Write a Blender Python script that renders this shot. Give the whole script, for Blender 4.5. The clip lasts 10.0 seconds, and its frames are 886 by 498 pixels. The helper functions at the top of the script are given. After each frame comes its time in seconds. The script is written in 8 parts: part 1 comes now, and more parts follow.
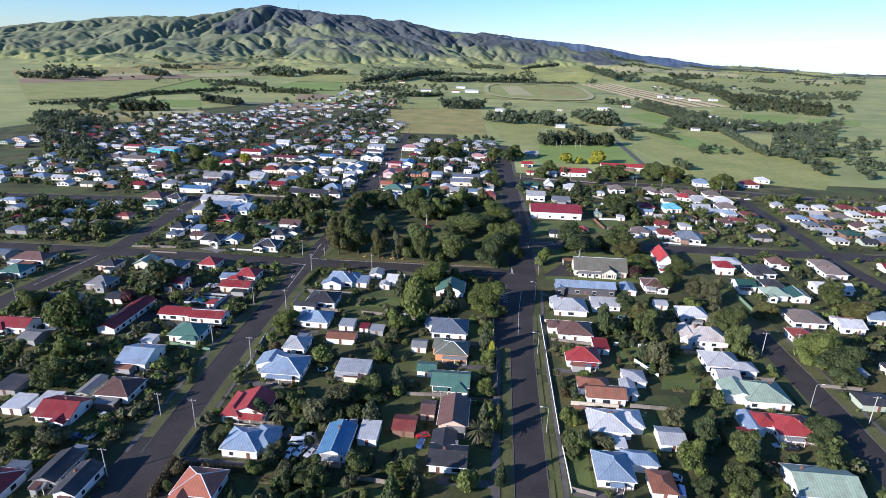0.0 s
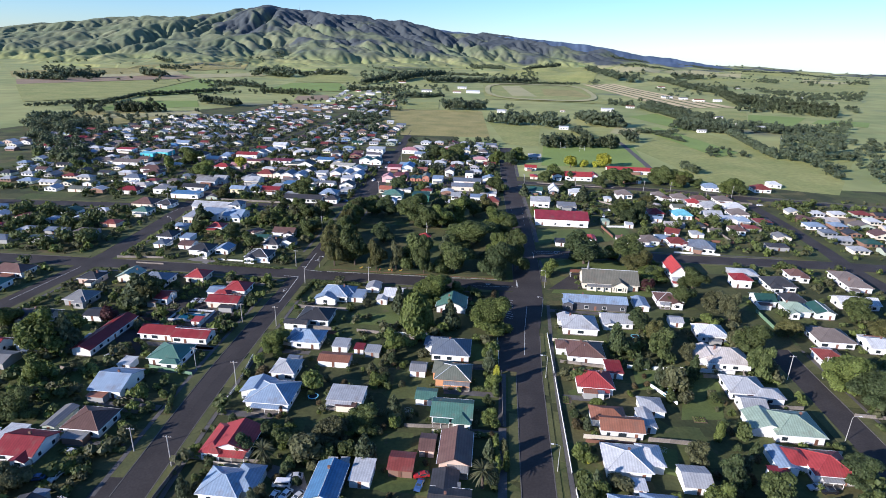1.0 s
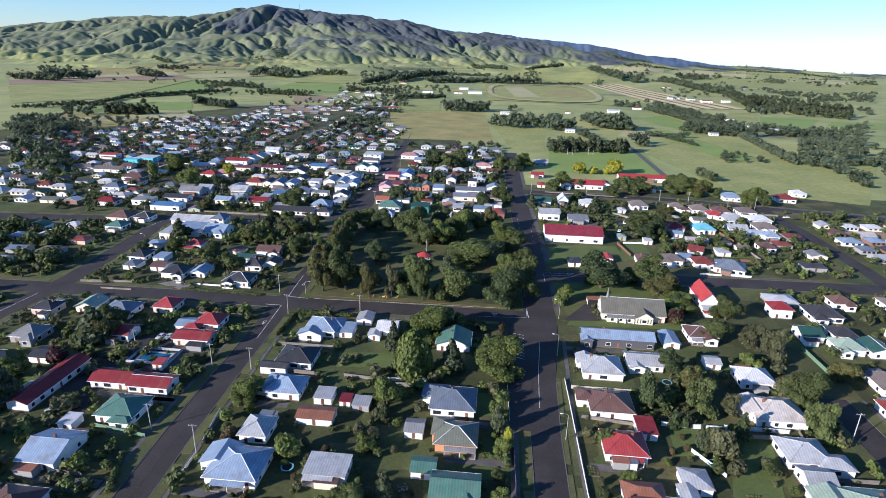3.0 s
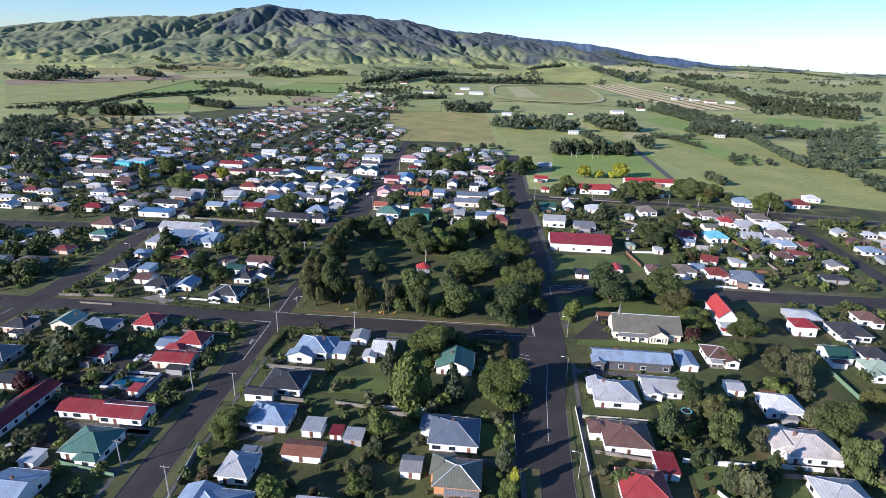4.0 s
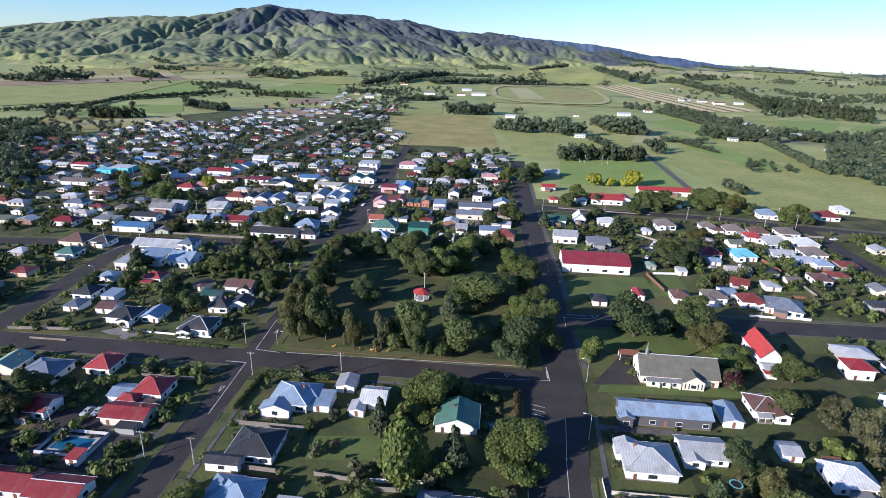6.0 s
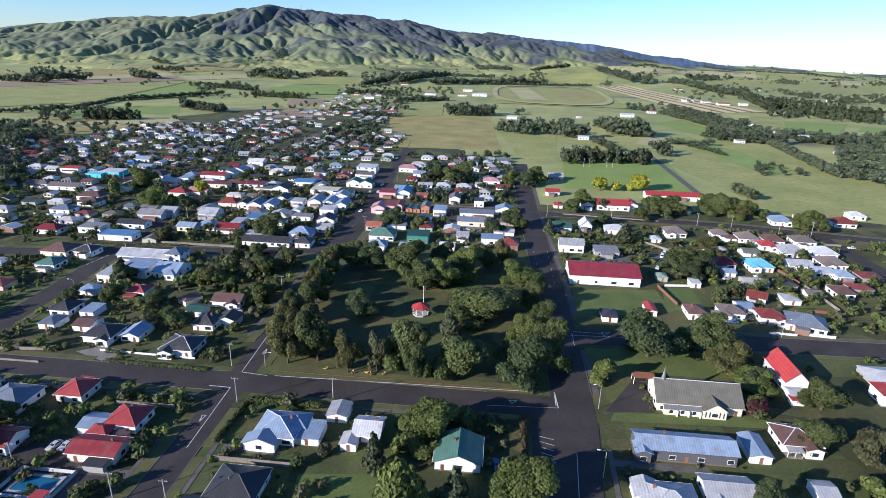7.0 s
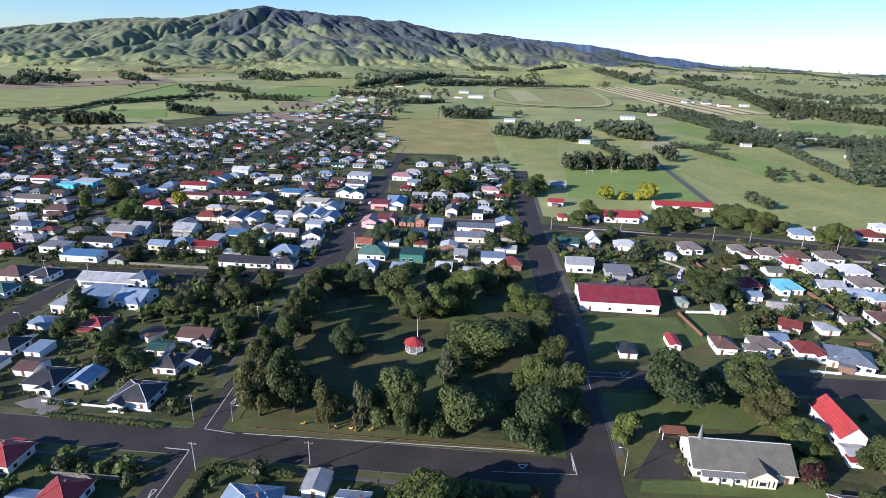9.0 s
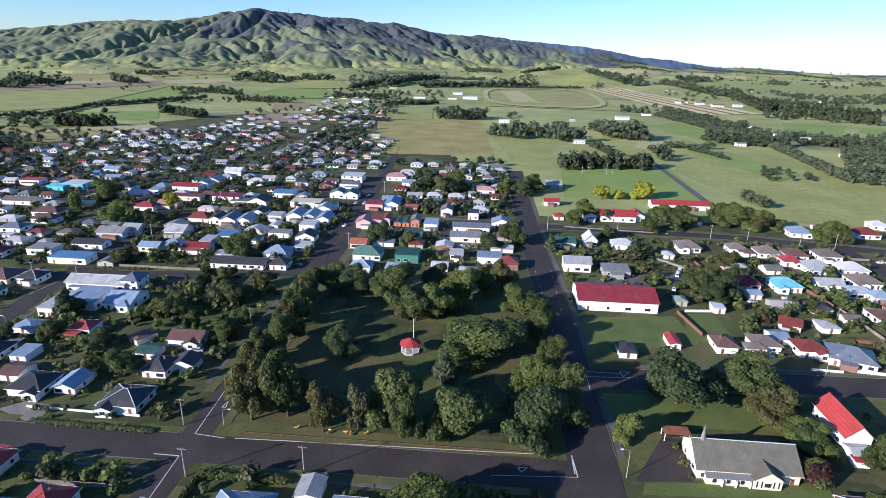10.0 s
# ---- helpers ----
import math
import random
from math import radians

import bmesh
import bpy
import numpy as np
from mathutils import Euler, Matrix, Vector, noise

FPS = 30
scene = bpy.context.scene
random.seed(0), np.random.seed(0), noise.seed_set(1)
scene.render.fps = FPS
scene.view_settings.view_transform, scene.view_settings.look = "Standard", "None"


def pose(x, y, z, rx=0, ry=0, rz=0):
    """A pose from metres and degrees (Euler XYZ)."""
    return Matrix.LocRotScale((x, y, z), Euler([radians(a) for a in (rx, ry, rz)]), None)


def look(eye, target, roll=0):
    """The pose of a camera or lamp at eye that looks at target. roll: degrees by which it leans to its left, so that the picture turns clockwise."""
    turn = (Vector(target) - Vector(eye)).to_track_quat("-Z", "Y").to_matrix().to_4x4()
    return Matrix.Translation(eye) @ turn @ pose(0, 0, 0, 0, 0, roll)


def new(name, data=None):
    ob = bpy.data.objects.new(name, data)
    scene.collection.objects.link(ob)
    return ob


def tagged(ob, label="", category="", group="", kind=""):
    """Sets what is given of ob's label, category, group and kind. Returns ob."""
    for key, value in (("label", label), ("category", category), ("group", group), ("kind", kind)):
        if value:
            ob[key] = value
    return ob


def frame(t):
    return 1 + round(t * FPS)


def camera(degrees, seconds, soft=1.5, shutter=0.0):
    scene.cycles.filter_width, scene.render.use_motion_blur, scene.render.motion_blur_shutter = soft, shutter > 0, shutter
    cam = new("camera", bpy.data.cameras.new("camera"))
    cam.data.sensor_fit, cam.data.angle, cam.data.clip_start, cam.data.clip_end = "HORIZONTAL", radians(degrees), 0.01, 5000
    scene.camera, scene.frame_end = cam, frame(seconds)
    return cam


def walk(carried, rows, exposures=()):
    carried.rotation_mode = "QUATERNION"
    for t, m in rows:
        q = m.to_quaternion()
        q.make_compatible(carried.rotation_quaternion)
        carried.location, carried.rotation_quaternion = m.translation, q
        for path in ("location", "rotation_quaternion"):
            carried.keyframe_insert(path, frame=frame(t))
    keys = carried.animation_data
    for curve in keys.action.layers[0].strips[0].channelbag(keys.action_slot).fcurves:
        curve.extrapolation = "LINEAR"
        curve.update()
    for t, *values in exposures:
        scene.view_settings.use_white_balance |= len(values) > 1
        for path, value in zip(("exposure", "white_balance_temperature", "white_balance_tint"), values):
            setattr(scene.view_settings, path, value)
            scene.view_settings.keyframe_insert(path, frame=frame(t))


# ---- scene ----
cam = camera(76.3, 10.0, soft=0.68)
METRES, EYE, TILT, LEAN, TURN = 147.34, 108.0, 0.0, 0.0, 5.0
ROWS = [
    (0.0, 0.0, 0.0, 0.0, 0.48, -19.72, -1.34),
    (0.5, -0.0003, 0.0559, -0.0001, 0.53, -19.71, -1.34),
    (1.0, -0.0005, 0.1116, -0.0001, 0.58, -19.71, -1.32),
    (1.5, -0.0007, 0.1677, -0.0003, 0.61, -19.69, -1.3),
    (2.0, -0.0008, 0.2239, -0.0004, 0.65, -19.72, -1.32),
    (2.5, -0.0013, 0.2799, -0.0006, 0.69, -19.73, -1.31),
    (4.0, -0.0014, 0.4464, -0.0019, 0.82, -19.73, -1.29),
    (4.5, -0.0011, 0.5015, -0.0028, 0.88, -19.72, -1.28),
    (5.0, -0.0012, 0.5562, -0.0038, 0.91, -19.73, -1.25),
    (5.5, -0.0018, 0.6098, -0.0036, 0.94, -19.72, -1.26),
    (7.0, -0.002, 0.769, -0.0039, 1.05, -19.7, -1.23),
    (7.5, -0.0029, 0.822, -0.0038, 1.08, -19.7, -1.19),
    (8.0, -0.004, 0.8753, -0.0039, 1.09, -19.72, -1.15),
    (8.5, -0.0049, 0.9287, -0.0034, 1.1, -19.69, -1.16),
    (9.0, -0.0063, 0.9701, -0.0038, 0.59, -19.6, -1.12),
    (9.5, -0.0079, 0.9894, -0.0104, 0.14, -19.27, -1.0),
    (10.0, -0.0088, 0.9922, -0.0193, -0.01, -19.39, -0.98),
]
walk(cam, [(t, pose(0, 0, EYE, TILT, LEAN, TURN) @ pose(METRES * x, METRES * y, METRES * z, 90 + pitch, roll, yaw)) for t, x, y, z, yaw, pitch, roll in ROWS], exposures=[(0.0, 0.93, 5500, 17), (10.0, 0.93, 5500, 17)])

# ---- world, sun, exposure
SUN_EL, SUN_AZ = radians(19.0), radians(217.0)   # direction towards the sun: low, from the west and a little behind
sun_dir = Vector((math.cos(SUN_EL) * math.cos(SUN_AZ), math.cos(SUN_EL) * math.sin(SUN_AZ), math.sin(SUN_EL)))
world = bpy.data.worlds.new("sky")
scene.world = world
world.use_nodes = True
_nt = world.node_tree
_sky = _nt.nodes.new("ShaderNodeTexSky")
_sky.sky_type, _sky.sun_disc = "NISHITA", False
_sky.sun_elevation, _sky.sun_rotation = SUN_EL, math.atan2(sun_dir.x, sun_dir.y)
_sky.air_density, _sky.dust_density, _sky.ozone_density = 1.0, 0.0, 5.0
_bg = _nt.nodes["Background"]
_tint = _nt.nodes.new("ShaderNodeMix")
_tint.data_type, _tint.blend_type = "RGBA", "MULTIPLY"
_tint.inputs["Factor"].default_value = 1
_tint.inputs["B"].default_value = (0.925, 0.98, 1.0, 1)
_nt.links.new(_sky.outputs[0], _tint.inputs["A"])
_nt.links.new(_tint.outputs["Result"], _bg.inputs["Color"])
_bg.inputs["Strength"].default_value = 0.088
_sun = bpy.data.lights.new("sun", "SUN")
_sun.energy, _sun.angle, _sun.color = 4.6, radians(0.6), (1.0, 0.87, 0.69)
sun = new("sun", _sun)
sun.matrix_world = look((0, 0, 400), Vector((0, 0, 400)) - sun_dir)


# ---- materials
def mat(name, base, rough=0.7, noise_scale=1.2, amount=0.25, second=None, fine=9.0, bump=0.1, island=0.0, spec=0.3, per_object=0.0, coords="Object", streak=0.0, leaf=0.0, metallic=0.0):
    """A surface with a coarse and a fine variation of its colour, and relief."""
    m = bpy.data.materials.new(name)
    m.use_nodes = True
    nt = m.node_tree
    N, K = nt.nodes, nt.links.new
    b = N["Principled BSDF"]
    b.inputs["Roughness"].default_value = rough
    b.inputs["Specular IOR Level"].default_value = spec
    b.inputs["Metallic"].default_value = metallic
    tc = N.new("ShaderNodeTexCoord")
    n1, n2 = N.new("ShaderNodeTexNoise"), N.new("ShaderNodeTexNoise")
    n1.inputs["Scale"].default_value, n1.inputs["Detail"].default_value = noise_scale, 6
    n2.inputs["Scale"].default_value, n2.inputs["Detail"].default_value = fine, 3
    src = tc.outputs[coords]
    if streak:
        mp = N.new("ShaderNodeMapping")
        mp.inputs["Scale"].default_value = (1, 1, streak)
        K(src, mp.inputs["Vector"])
        src = mp.outputs[0]
    K(src, n1.inputs["Vector"])
    K(src, n2.inputs["Vector"])
    ramp = N.new("ShaderNodeMapRange")
    ramp.inputs["From Min"].default_value, ramp.inputs["From Max"].default_value = 0.32, 0.68
    K(n1.outputs["Fac"], ramp.inputs["Value"])
    mix = N.new("ShaderNodeMix")
    mix.data_type = "RGBA"
    dark = second or tuple(c * (1 - amount) for c in base)
    mix.inputs["A"].default_value, mix.inputs["B"].default_value = (*dark, 1), (*base, 1)
    K(ramp.outputs[0], mix.inputs["Factor"])
    col = mix.outputs["Result"]

    def vary(value, low, high, c):
        mr = N.new("ShaderNodeMapRange")
        mr.inputs["To Min"].default_value, mr.inputs["To Max"].default_value = low, high
        K(value, mr.inputs["Value"])
        mu = N.new("ShaderNodeMix")
        mu.data_type, mu.blend_type = "RGBA", "MULTIPLY"
        mu.inputs["Factor"].default_value = 1
        K(c, mu.inputs["A"])
        K(mr.outputs[0], mu.inputs["B"])
        return mu.outputs["Result"]

    col = vary(n2.outputs["Fac"], 1 - amount * 1.2, 1 + amount * 1.0, col)
    if island:
        g = N.new("ShaderNodeNewGeometry")
        col = vary(g.outputs["Random Per Island"], 1 - island, 1 + island, col)
    if per_object:
        oi = N.new("ShaderNodeObjectInfo")
        col = vary(oi.outputs["Random"], 1 - per_object, 1 + per_object, col)
    K(col, b.inputs["Base Color"])
    if bump:
        bp = N.new("ShaderNodeBump")
        bp.inputs["Strength"].default_value, bp.inputs["Distance"].default_value = min(1, bump * 3), bump
        K(n2.outputs["Fac"], bp.inputs["Height"])
        K(bp.outputs[0], b.inputs["Normal"])
    if leaf:
        tr = N.new("ShaderNodeBsdfTranslucent")
        K(col, tr.inputs["Color"])
        ms = N.new("ShaderNodeMixShader")
        ms.inputs[0].default_value = leaf
        K(b.outputs[0], ms.inputs[1])
        K(tr.outputs[0], ms.inputs[2])
        K(ms.outputs[0], N["Material Output"].inputs["Surface"])
    return m


ROOFS = dict(red=(0.36, 0.055, 0.055), scarlet=(0.45, 0.06, 0.055), crimson=(0.28, 0.04, 0.055), maroon=(0.24, 0.03, 0.035), brickred=(0.22, 0.055, 0.045), terracotta=(0.45, 0.16, 0.10),
             rust=(0.30, 0.13, 0.08), brown=(0.15, 0.085, 0.07), taupe=(0.20, 0.165, 0.145), charcoal=(0.055, 0.055, 0.06), slate=(0.16, 0.19, 0.24), grey=(0.25, 0.25, 0.25),
             zinc=(0.42, 0.43, 0.445), steel=(0.27, 0.35, 0.46), white=(0.60, 0.61, 0.62), bluebright=(0.12, 0.26, 0.45), turquoise=(0.20, 0.55, 0.66), green=(0.095, 0.20, 0.16),
             greendark=(0.035, 0.10, 0.08), sage=(0.33, 0.42, 0.33), olive=(0.17, 0.18, 0.14), lichen=(0.155, 0.15, 0.12), pink=(0.50, 0.26, 0.27), patina=(0.55, 0.50, 0.46), cream=(0.62, 0.57, 0.44))
WALLS = dict(white=(0.80, 0.79, 0.76), cream=(0.72, 0.66, 0.54), peach=(0.66, 0.50, 0.40), orange=(0.60, 0.30, 0.15), grey=(0.34, 0.34, 0.33), darkgrey=(0.10, 0.10, 0.11), sage=(0.40, 0.45, 0.36),
             brown=(0.25, 0.15, 0.11), pink=(0.62, 0.42, 0.42), yellow=(0.72, 0.66, 0.42), turquoise=(0.10, 0.55, 0.58), green=(0.06, 0.22, 0.17), zinc=(0.5, 0.52, 0.54), terracotta=(0.45, 0.2, 0.14))


def roof_material(name, c):
    """Painted iron laid in long sheets: each sheet a little different, with grime and rust in patches."""
    m = mat(name, c, rough=0.52, noise_scale=0.35, amount=0.25, fine=2.6, bump=0.02, spec=0.32, per_object=0.15)
    N, K = m.node_tree.nodes, m.node_tree.links.new
    b = N["Principled BSDF"]
    col = b.inputs["Base Color"].links[0].from_socket
    tc = N.new("ShaderNodeTexCoord")
    wave = N.new("ShaderNodeTexWave")
    wave.inputs["Scale"].default_value, wave.inputs["Distortion"].default_value, wave.inputs["Detail"].default_value = 0.42, 0.6, 1.0
    K(tc.outputs["Object"], wave.inputs["Vector"])
    mr = N.new("ShaderNodeMapRange")
    mr.inputs["To Min"].default_value, mr.inputs["To Max"].default_value = 0.86, 1.06
    K(wave.outputs["Fac"], mr.inputs["Value"])
    mu = N.new("ShaderNodeMix")
    mu.data_type, mu.blend_type = "RGBA", "MULTIPLY"
    mu.inputs["Factor"].default_value = 1
    K(col, mu.inputs["A"])
    K(mr.outputs[0], mu.inputs["B"])
    nz = N.new("ShaderNodeTexNoise")
    nz.inputs["Scale"].default_value, nz.inputs["Detail"].default_value, nz.inputs["Roughness"].default_value = 0.22, 7, 0.65
    K(tc.outputs["Object"], nz.inputs["Vector"])
    oi = N.new("ShaderNodeObjectInfo")
    ad = N.new("ShaderNodeMath")
    ad.operation = "MULTIPLY_ADD"
    K(oi.outputs["Random"], ad.inputs[0])
    ad.inputs[1].default_value = 0.12
    K(nz.outputs["Fac"], ad.inputs[2])
    pm = N.new("ShaderNodeMapRange")
    pm.inputs["From Min"].default_value, pm.inputs["From Max"].default_value, pm.inputs["To Max"].default_value = 0.60, 0.78, 0.55
    K(ad.outputs[0], pm.inputs["Value"])
    mx = N.new("ShaderNodeMix")
    mx.data_type = "RGBA"
    K(pm.outputs[0], mx.inputs["Factor"])
    K(mu.outputs["Result"], mx.inputs["A"])
    mx.inputs["B"].default_value = (0.16, 0.115, 0.09, 1)
    K(mx.outputs["Result"], b.inputs["Base Color"])
    return m


M_ROOF = {k: roof_material("painted_iron_" + k, c) for k, c in ROOFS.items()}
M_WALL = {k: mat("weatherboard_" + k, c, rough=0.65, noise_scale=0.4, amount=0.08, fine=3.0, bump=0.02, per_object=0.06, streak=6.0) for k, c in WALLS.items()}
M_GLASS = mat("window_glass", (0.03, 0.04, 0.05), rough=0.08, amount=0.2, bump=0, spec=0.6)
M_TRIM = mat("white_trim", (0.78, 0.78, 0.76), rough=0.5, amount=0.05, bump=0)
M_STEEL = mat("galvanised_steel", (0.45, 0.46, 0.47), rough=0.4, amount=0.1, bump=0, metallic=0.7)
M_BASE = mat("foundation_boards", (0.17, 0.15, 0.135), rough=0.9, amount=0.25, fine=5.0)
M_DOOR = mat("door_paint", (0.20, 0.10, 0.07), rough=0.5, amount=0.1, bump=0, per_object=0.4)
M_BRICK = mat("chimney_brick", (0.24, 0.13, 0.10), rough=0.9, amount=0.3, fine=14)
M_CAP = mat("galvanised_cap", (0.60, 0.62, 0.64), rough=0.45, amount=0.15, bump=0)
M_ASPHALT = mat("asphalt", (0.058, 0.050, 0.047), rough=0.85, noise_scale=0.09, amount=0.35, fine=1.5, bump=0.02)
M_PATH = mat("footpath_concrete", (0.135, 0.125, 0.118), rough=0.9, noise_scale=0.3, amount=0.3, fine=3.0, bump=0.02)
M_KERB = mat("kerb_concrete", (0.15, 0.14, 0.125), rough=0.9, amount=0.25, fine=4.0)
M_PAINT = mat("road_paint", (0.66, 0.66, 0.62), rough=0.7, amount=0.3, fine=5.0, bump=0)
M_YARD = mat("lawn", (0.092, 0.094, 0.032), rough=0.95, noise_scale=0.07, amount=0.4, second=(0.048, 0.060, 0.023), fine=0.9, bump=0.06)


def lot_tones(m):
    """Each garden kept a little differently: mown, dry or overgrown, lot by lot, with worn patches."""
    N, K = m.node_tree.nodes, m.node_tree.links.new
    b = N["Principled BSDF"]
    col = b.inputs["Base Color"].links[0].from_socket
    tc, vo, warp = N.new("ShaderNodeTexCoord"), N.new("ShaderNodeTexVoronoi"), N.new("ShaderNodeTexNoise")
    warp.inputs["Scale"].default_value, warp.inputs["Detail"].default_value = 0.22, 4
    vo.distance, vo.inputs["Scale"].default_value, vo.inputs["Randomness"].default_value = "CHEBYCHEV", 0.062, 0.75
    add = N.new("ShaderNodeVectorMath")
    add.operation = "MULTIPLY_ADD"
    K(warp.outputs["Color"], add.inputs[0])
    add.inputs[1].default_value = (2.2, 2.2, 0)
    K(tc.outputs["Object"], warp.inputs["Vector"])
    K(tc.outputs["Object"], add.inputs[2])
    K(add.outputs[0], vo.inputs["Vector"])
    ramp = N.new("ShaderNodeValToRGB")
    ramp.color_ramp.interpolation = "CONSTANT"
    stops = ((0.0, (0.80, 0.80, 0.8)), (0.2, (1.15, 1.22, 1.1)), (0.4, (1.0, 1.0, 1.0)), (0.55, (1.45, 1.22, 1.35)), (0.68, (0.75, 0.78, 0.8)), (0.82, (1.12, 1.3, 1.0)))
    for i, (at, c) in enumerate(stops):
        e = ramp.color_ramp.elements[i] if i < 2 else ramp.color_ramp.elements.new(at)
        e.position, e.color = at, (*c, 1)
    K(vo.outputs["Color"], ramp.inputs["Fac"])
    mu = N.new("ShaderNodeMix")
    mu.data_type, mu.blend_type = "RGBA", "MULTIPLY"
    mu.inputs["Factor"].default_value = 1
    K(col, mu.inputs["A"])
    K(ramp.outputs["Color"], mu.inputs["B"])
    bare = N.new("ShaderNodeTexNoise")
    bare.inputs["Scale"].default_value, bare.inputs["Detail"].default_value = 0.16, 6
    K(tc.outputs["Object"], bare.inputs["Vector"])
    br = N.new("ShaderNodeMapRange")
    br.inputs["From Min"].default_value, br.inputs["From Max"].default_value, br.inputs["To Max"].default_value = 0.62, 0.72, 0.7
    K(bare.outputs["Fac"], br.inputs["Value"])
    mx = N.new("ShaderNodeMix")
    mx.data_type = "RGBA"
    K(br.outputs[0], mx.inputs["Factor"])
    K(mu.outputs["Result"], mx.inputs["A"])
    mx.inputs["B"].default_value = (0.115, 0.092, 0.055, 1)
    K(mx.outputs["Result"], b.inputs["Base Color"])
    return m


lot_tones(M_YARD)
M_LAWN = mat("mown_lawn", (0.120, 0.152, 0.042), rough=0.95, noise_scale=0.1, amount=0.3, second=(0.085, 0.112, 0.032), fine=1.2, bump=0.05)
M_VERGE = mat("verge_grass", (0.125, 0.125, 0.046), rough=0.95, noise_scale=0.12, amount=0.3, second=(0.078, 0.086, 0.034), fine=1.4, bump=0.05)
M_FIELDS = {
    "green": mat("pasture_green", (0.33, 0.325, 0.11), rough=0.95, noise_scale=0.022, amount=0.33, second=(0.235, 0.262, 0.08), fine=0.2, bump=0.05),
    "lime": mat("pasture_lush", (0.225, 0.30, 0.075), rough=0.95, noise_scale=0.02, amount=0.15, fine=0.3, bump=0.05),
    "dry": mat("pasture_dry", (0.44, 0.39, 0.20), rough=0.95, noise_scale=0.012, amount=0.2, second=(0.35, 0.335, 0.16), fine=0.25, bump=0.05),
    "olive": mat("pasture_rough", (0.37, 0.31, 0.115), rough=0.95, noise_scale=0.03, amount=0.38, second=(0.24, 0.225, 0.075), fine=0.33, bump=0.05),
    "stripe": mat("cut_hay_strip", (0.66, 0.53, 0.30), rough=0.95, noise_scale=0.02, amount=0.2, fine=0.3, bump=0.05),
    "soil": mat("ploughed_soil", (0.32, 0.235, 0.15), rough=0.95, noise_scale=0.02, amount=0.2, fine=0.3, bump=0.05),
}
M_BARK = mat("bark", (0.11, 0.085, 0.065), rough=0.95, amount=0.3, fine=6.0)
# includes a greyer green that imitates haze on the far woods
LEAVES = dict(oak=(0.120, 0.150, 0.050), light=(0.165, 0.205, 0.055), dark=(0.088, 0.118, 0.048), rusty=(0.140, 0.140, 0.050), hazed=(0.112, 0.140, 0.080), grey=(0.14, 0.145, 0.07), gold=(0.42, 0.42, 0.05), copper=(0.085, 0.035, 0.035), pine=(0.105, 0.128, 0.066), brownish=(0.12, 0.095, 0.045))
M_LEAF = {k: mat("foliage_" + k, c, rough=0.6, noise_scale=0.9, amount=0.3, fine=4.0, bump=0, island=0.35, per_object=0.22, spec=0.25, leaf=0.38) for k, c in LEAVES.items()}
M_WOOD = mat("weathered_timber", (0.26, 0.23, 0.20), rough=0.9, amount=0.3, fine=5.0, per_object=0.2)
M_WHITE = mat("painted_timber", (0.74, 0.74, 0.71), rough=0.7, amount=0.12, fine=3.0)
M_CONC = mat("pole_concrete", (0.42, 0.41, 0.39), rough=0.85, amount=0.15)
M_WIRE = mat("wire", (0.05, 0.05, 0.05), rough=0.6, amount=0.1, bump=0)
M_TYRE = mat("tyre_rubber", (0.02, 0.02, 0.02), rough=0.85, amount=0.1, bump=0)
CARS = dict(white=(0.75, 0.75, 0.75), silver=(0.45, 0.46, 0.48), blue=(0.05, 0.10, 0.25), red=(0.40, 0.03, 0.03), black=(0.02, 0.02, 0.025))
M_CAR = {k: mat("car_paint_" + k, c, rough=0.25, amount=0.04, bump=0, spec=0.6) for k, c in CARS.items()}
M_WATER = mat("pool_water", (0.02, 0.12, 0.22), rough=0.05, amount=0.1, bump=0, spec=0.6)


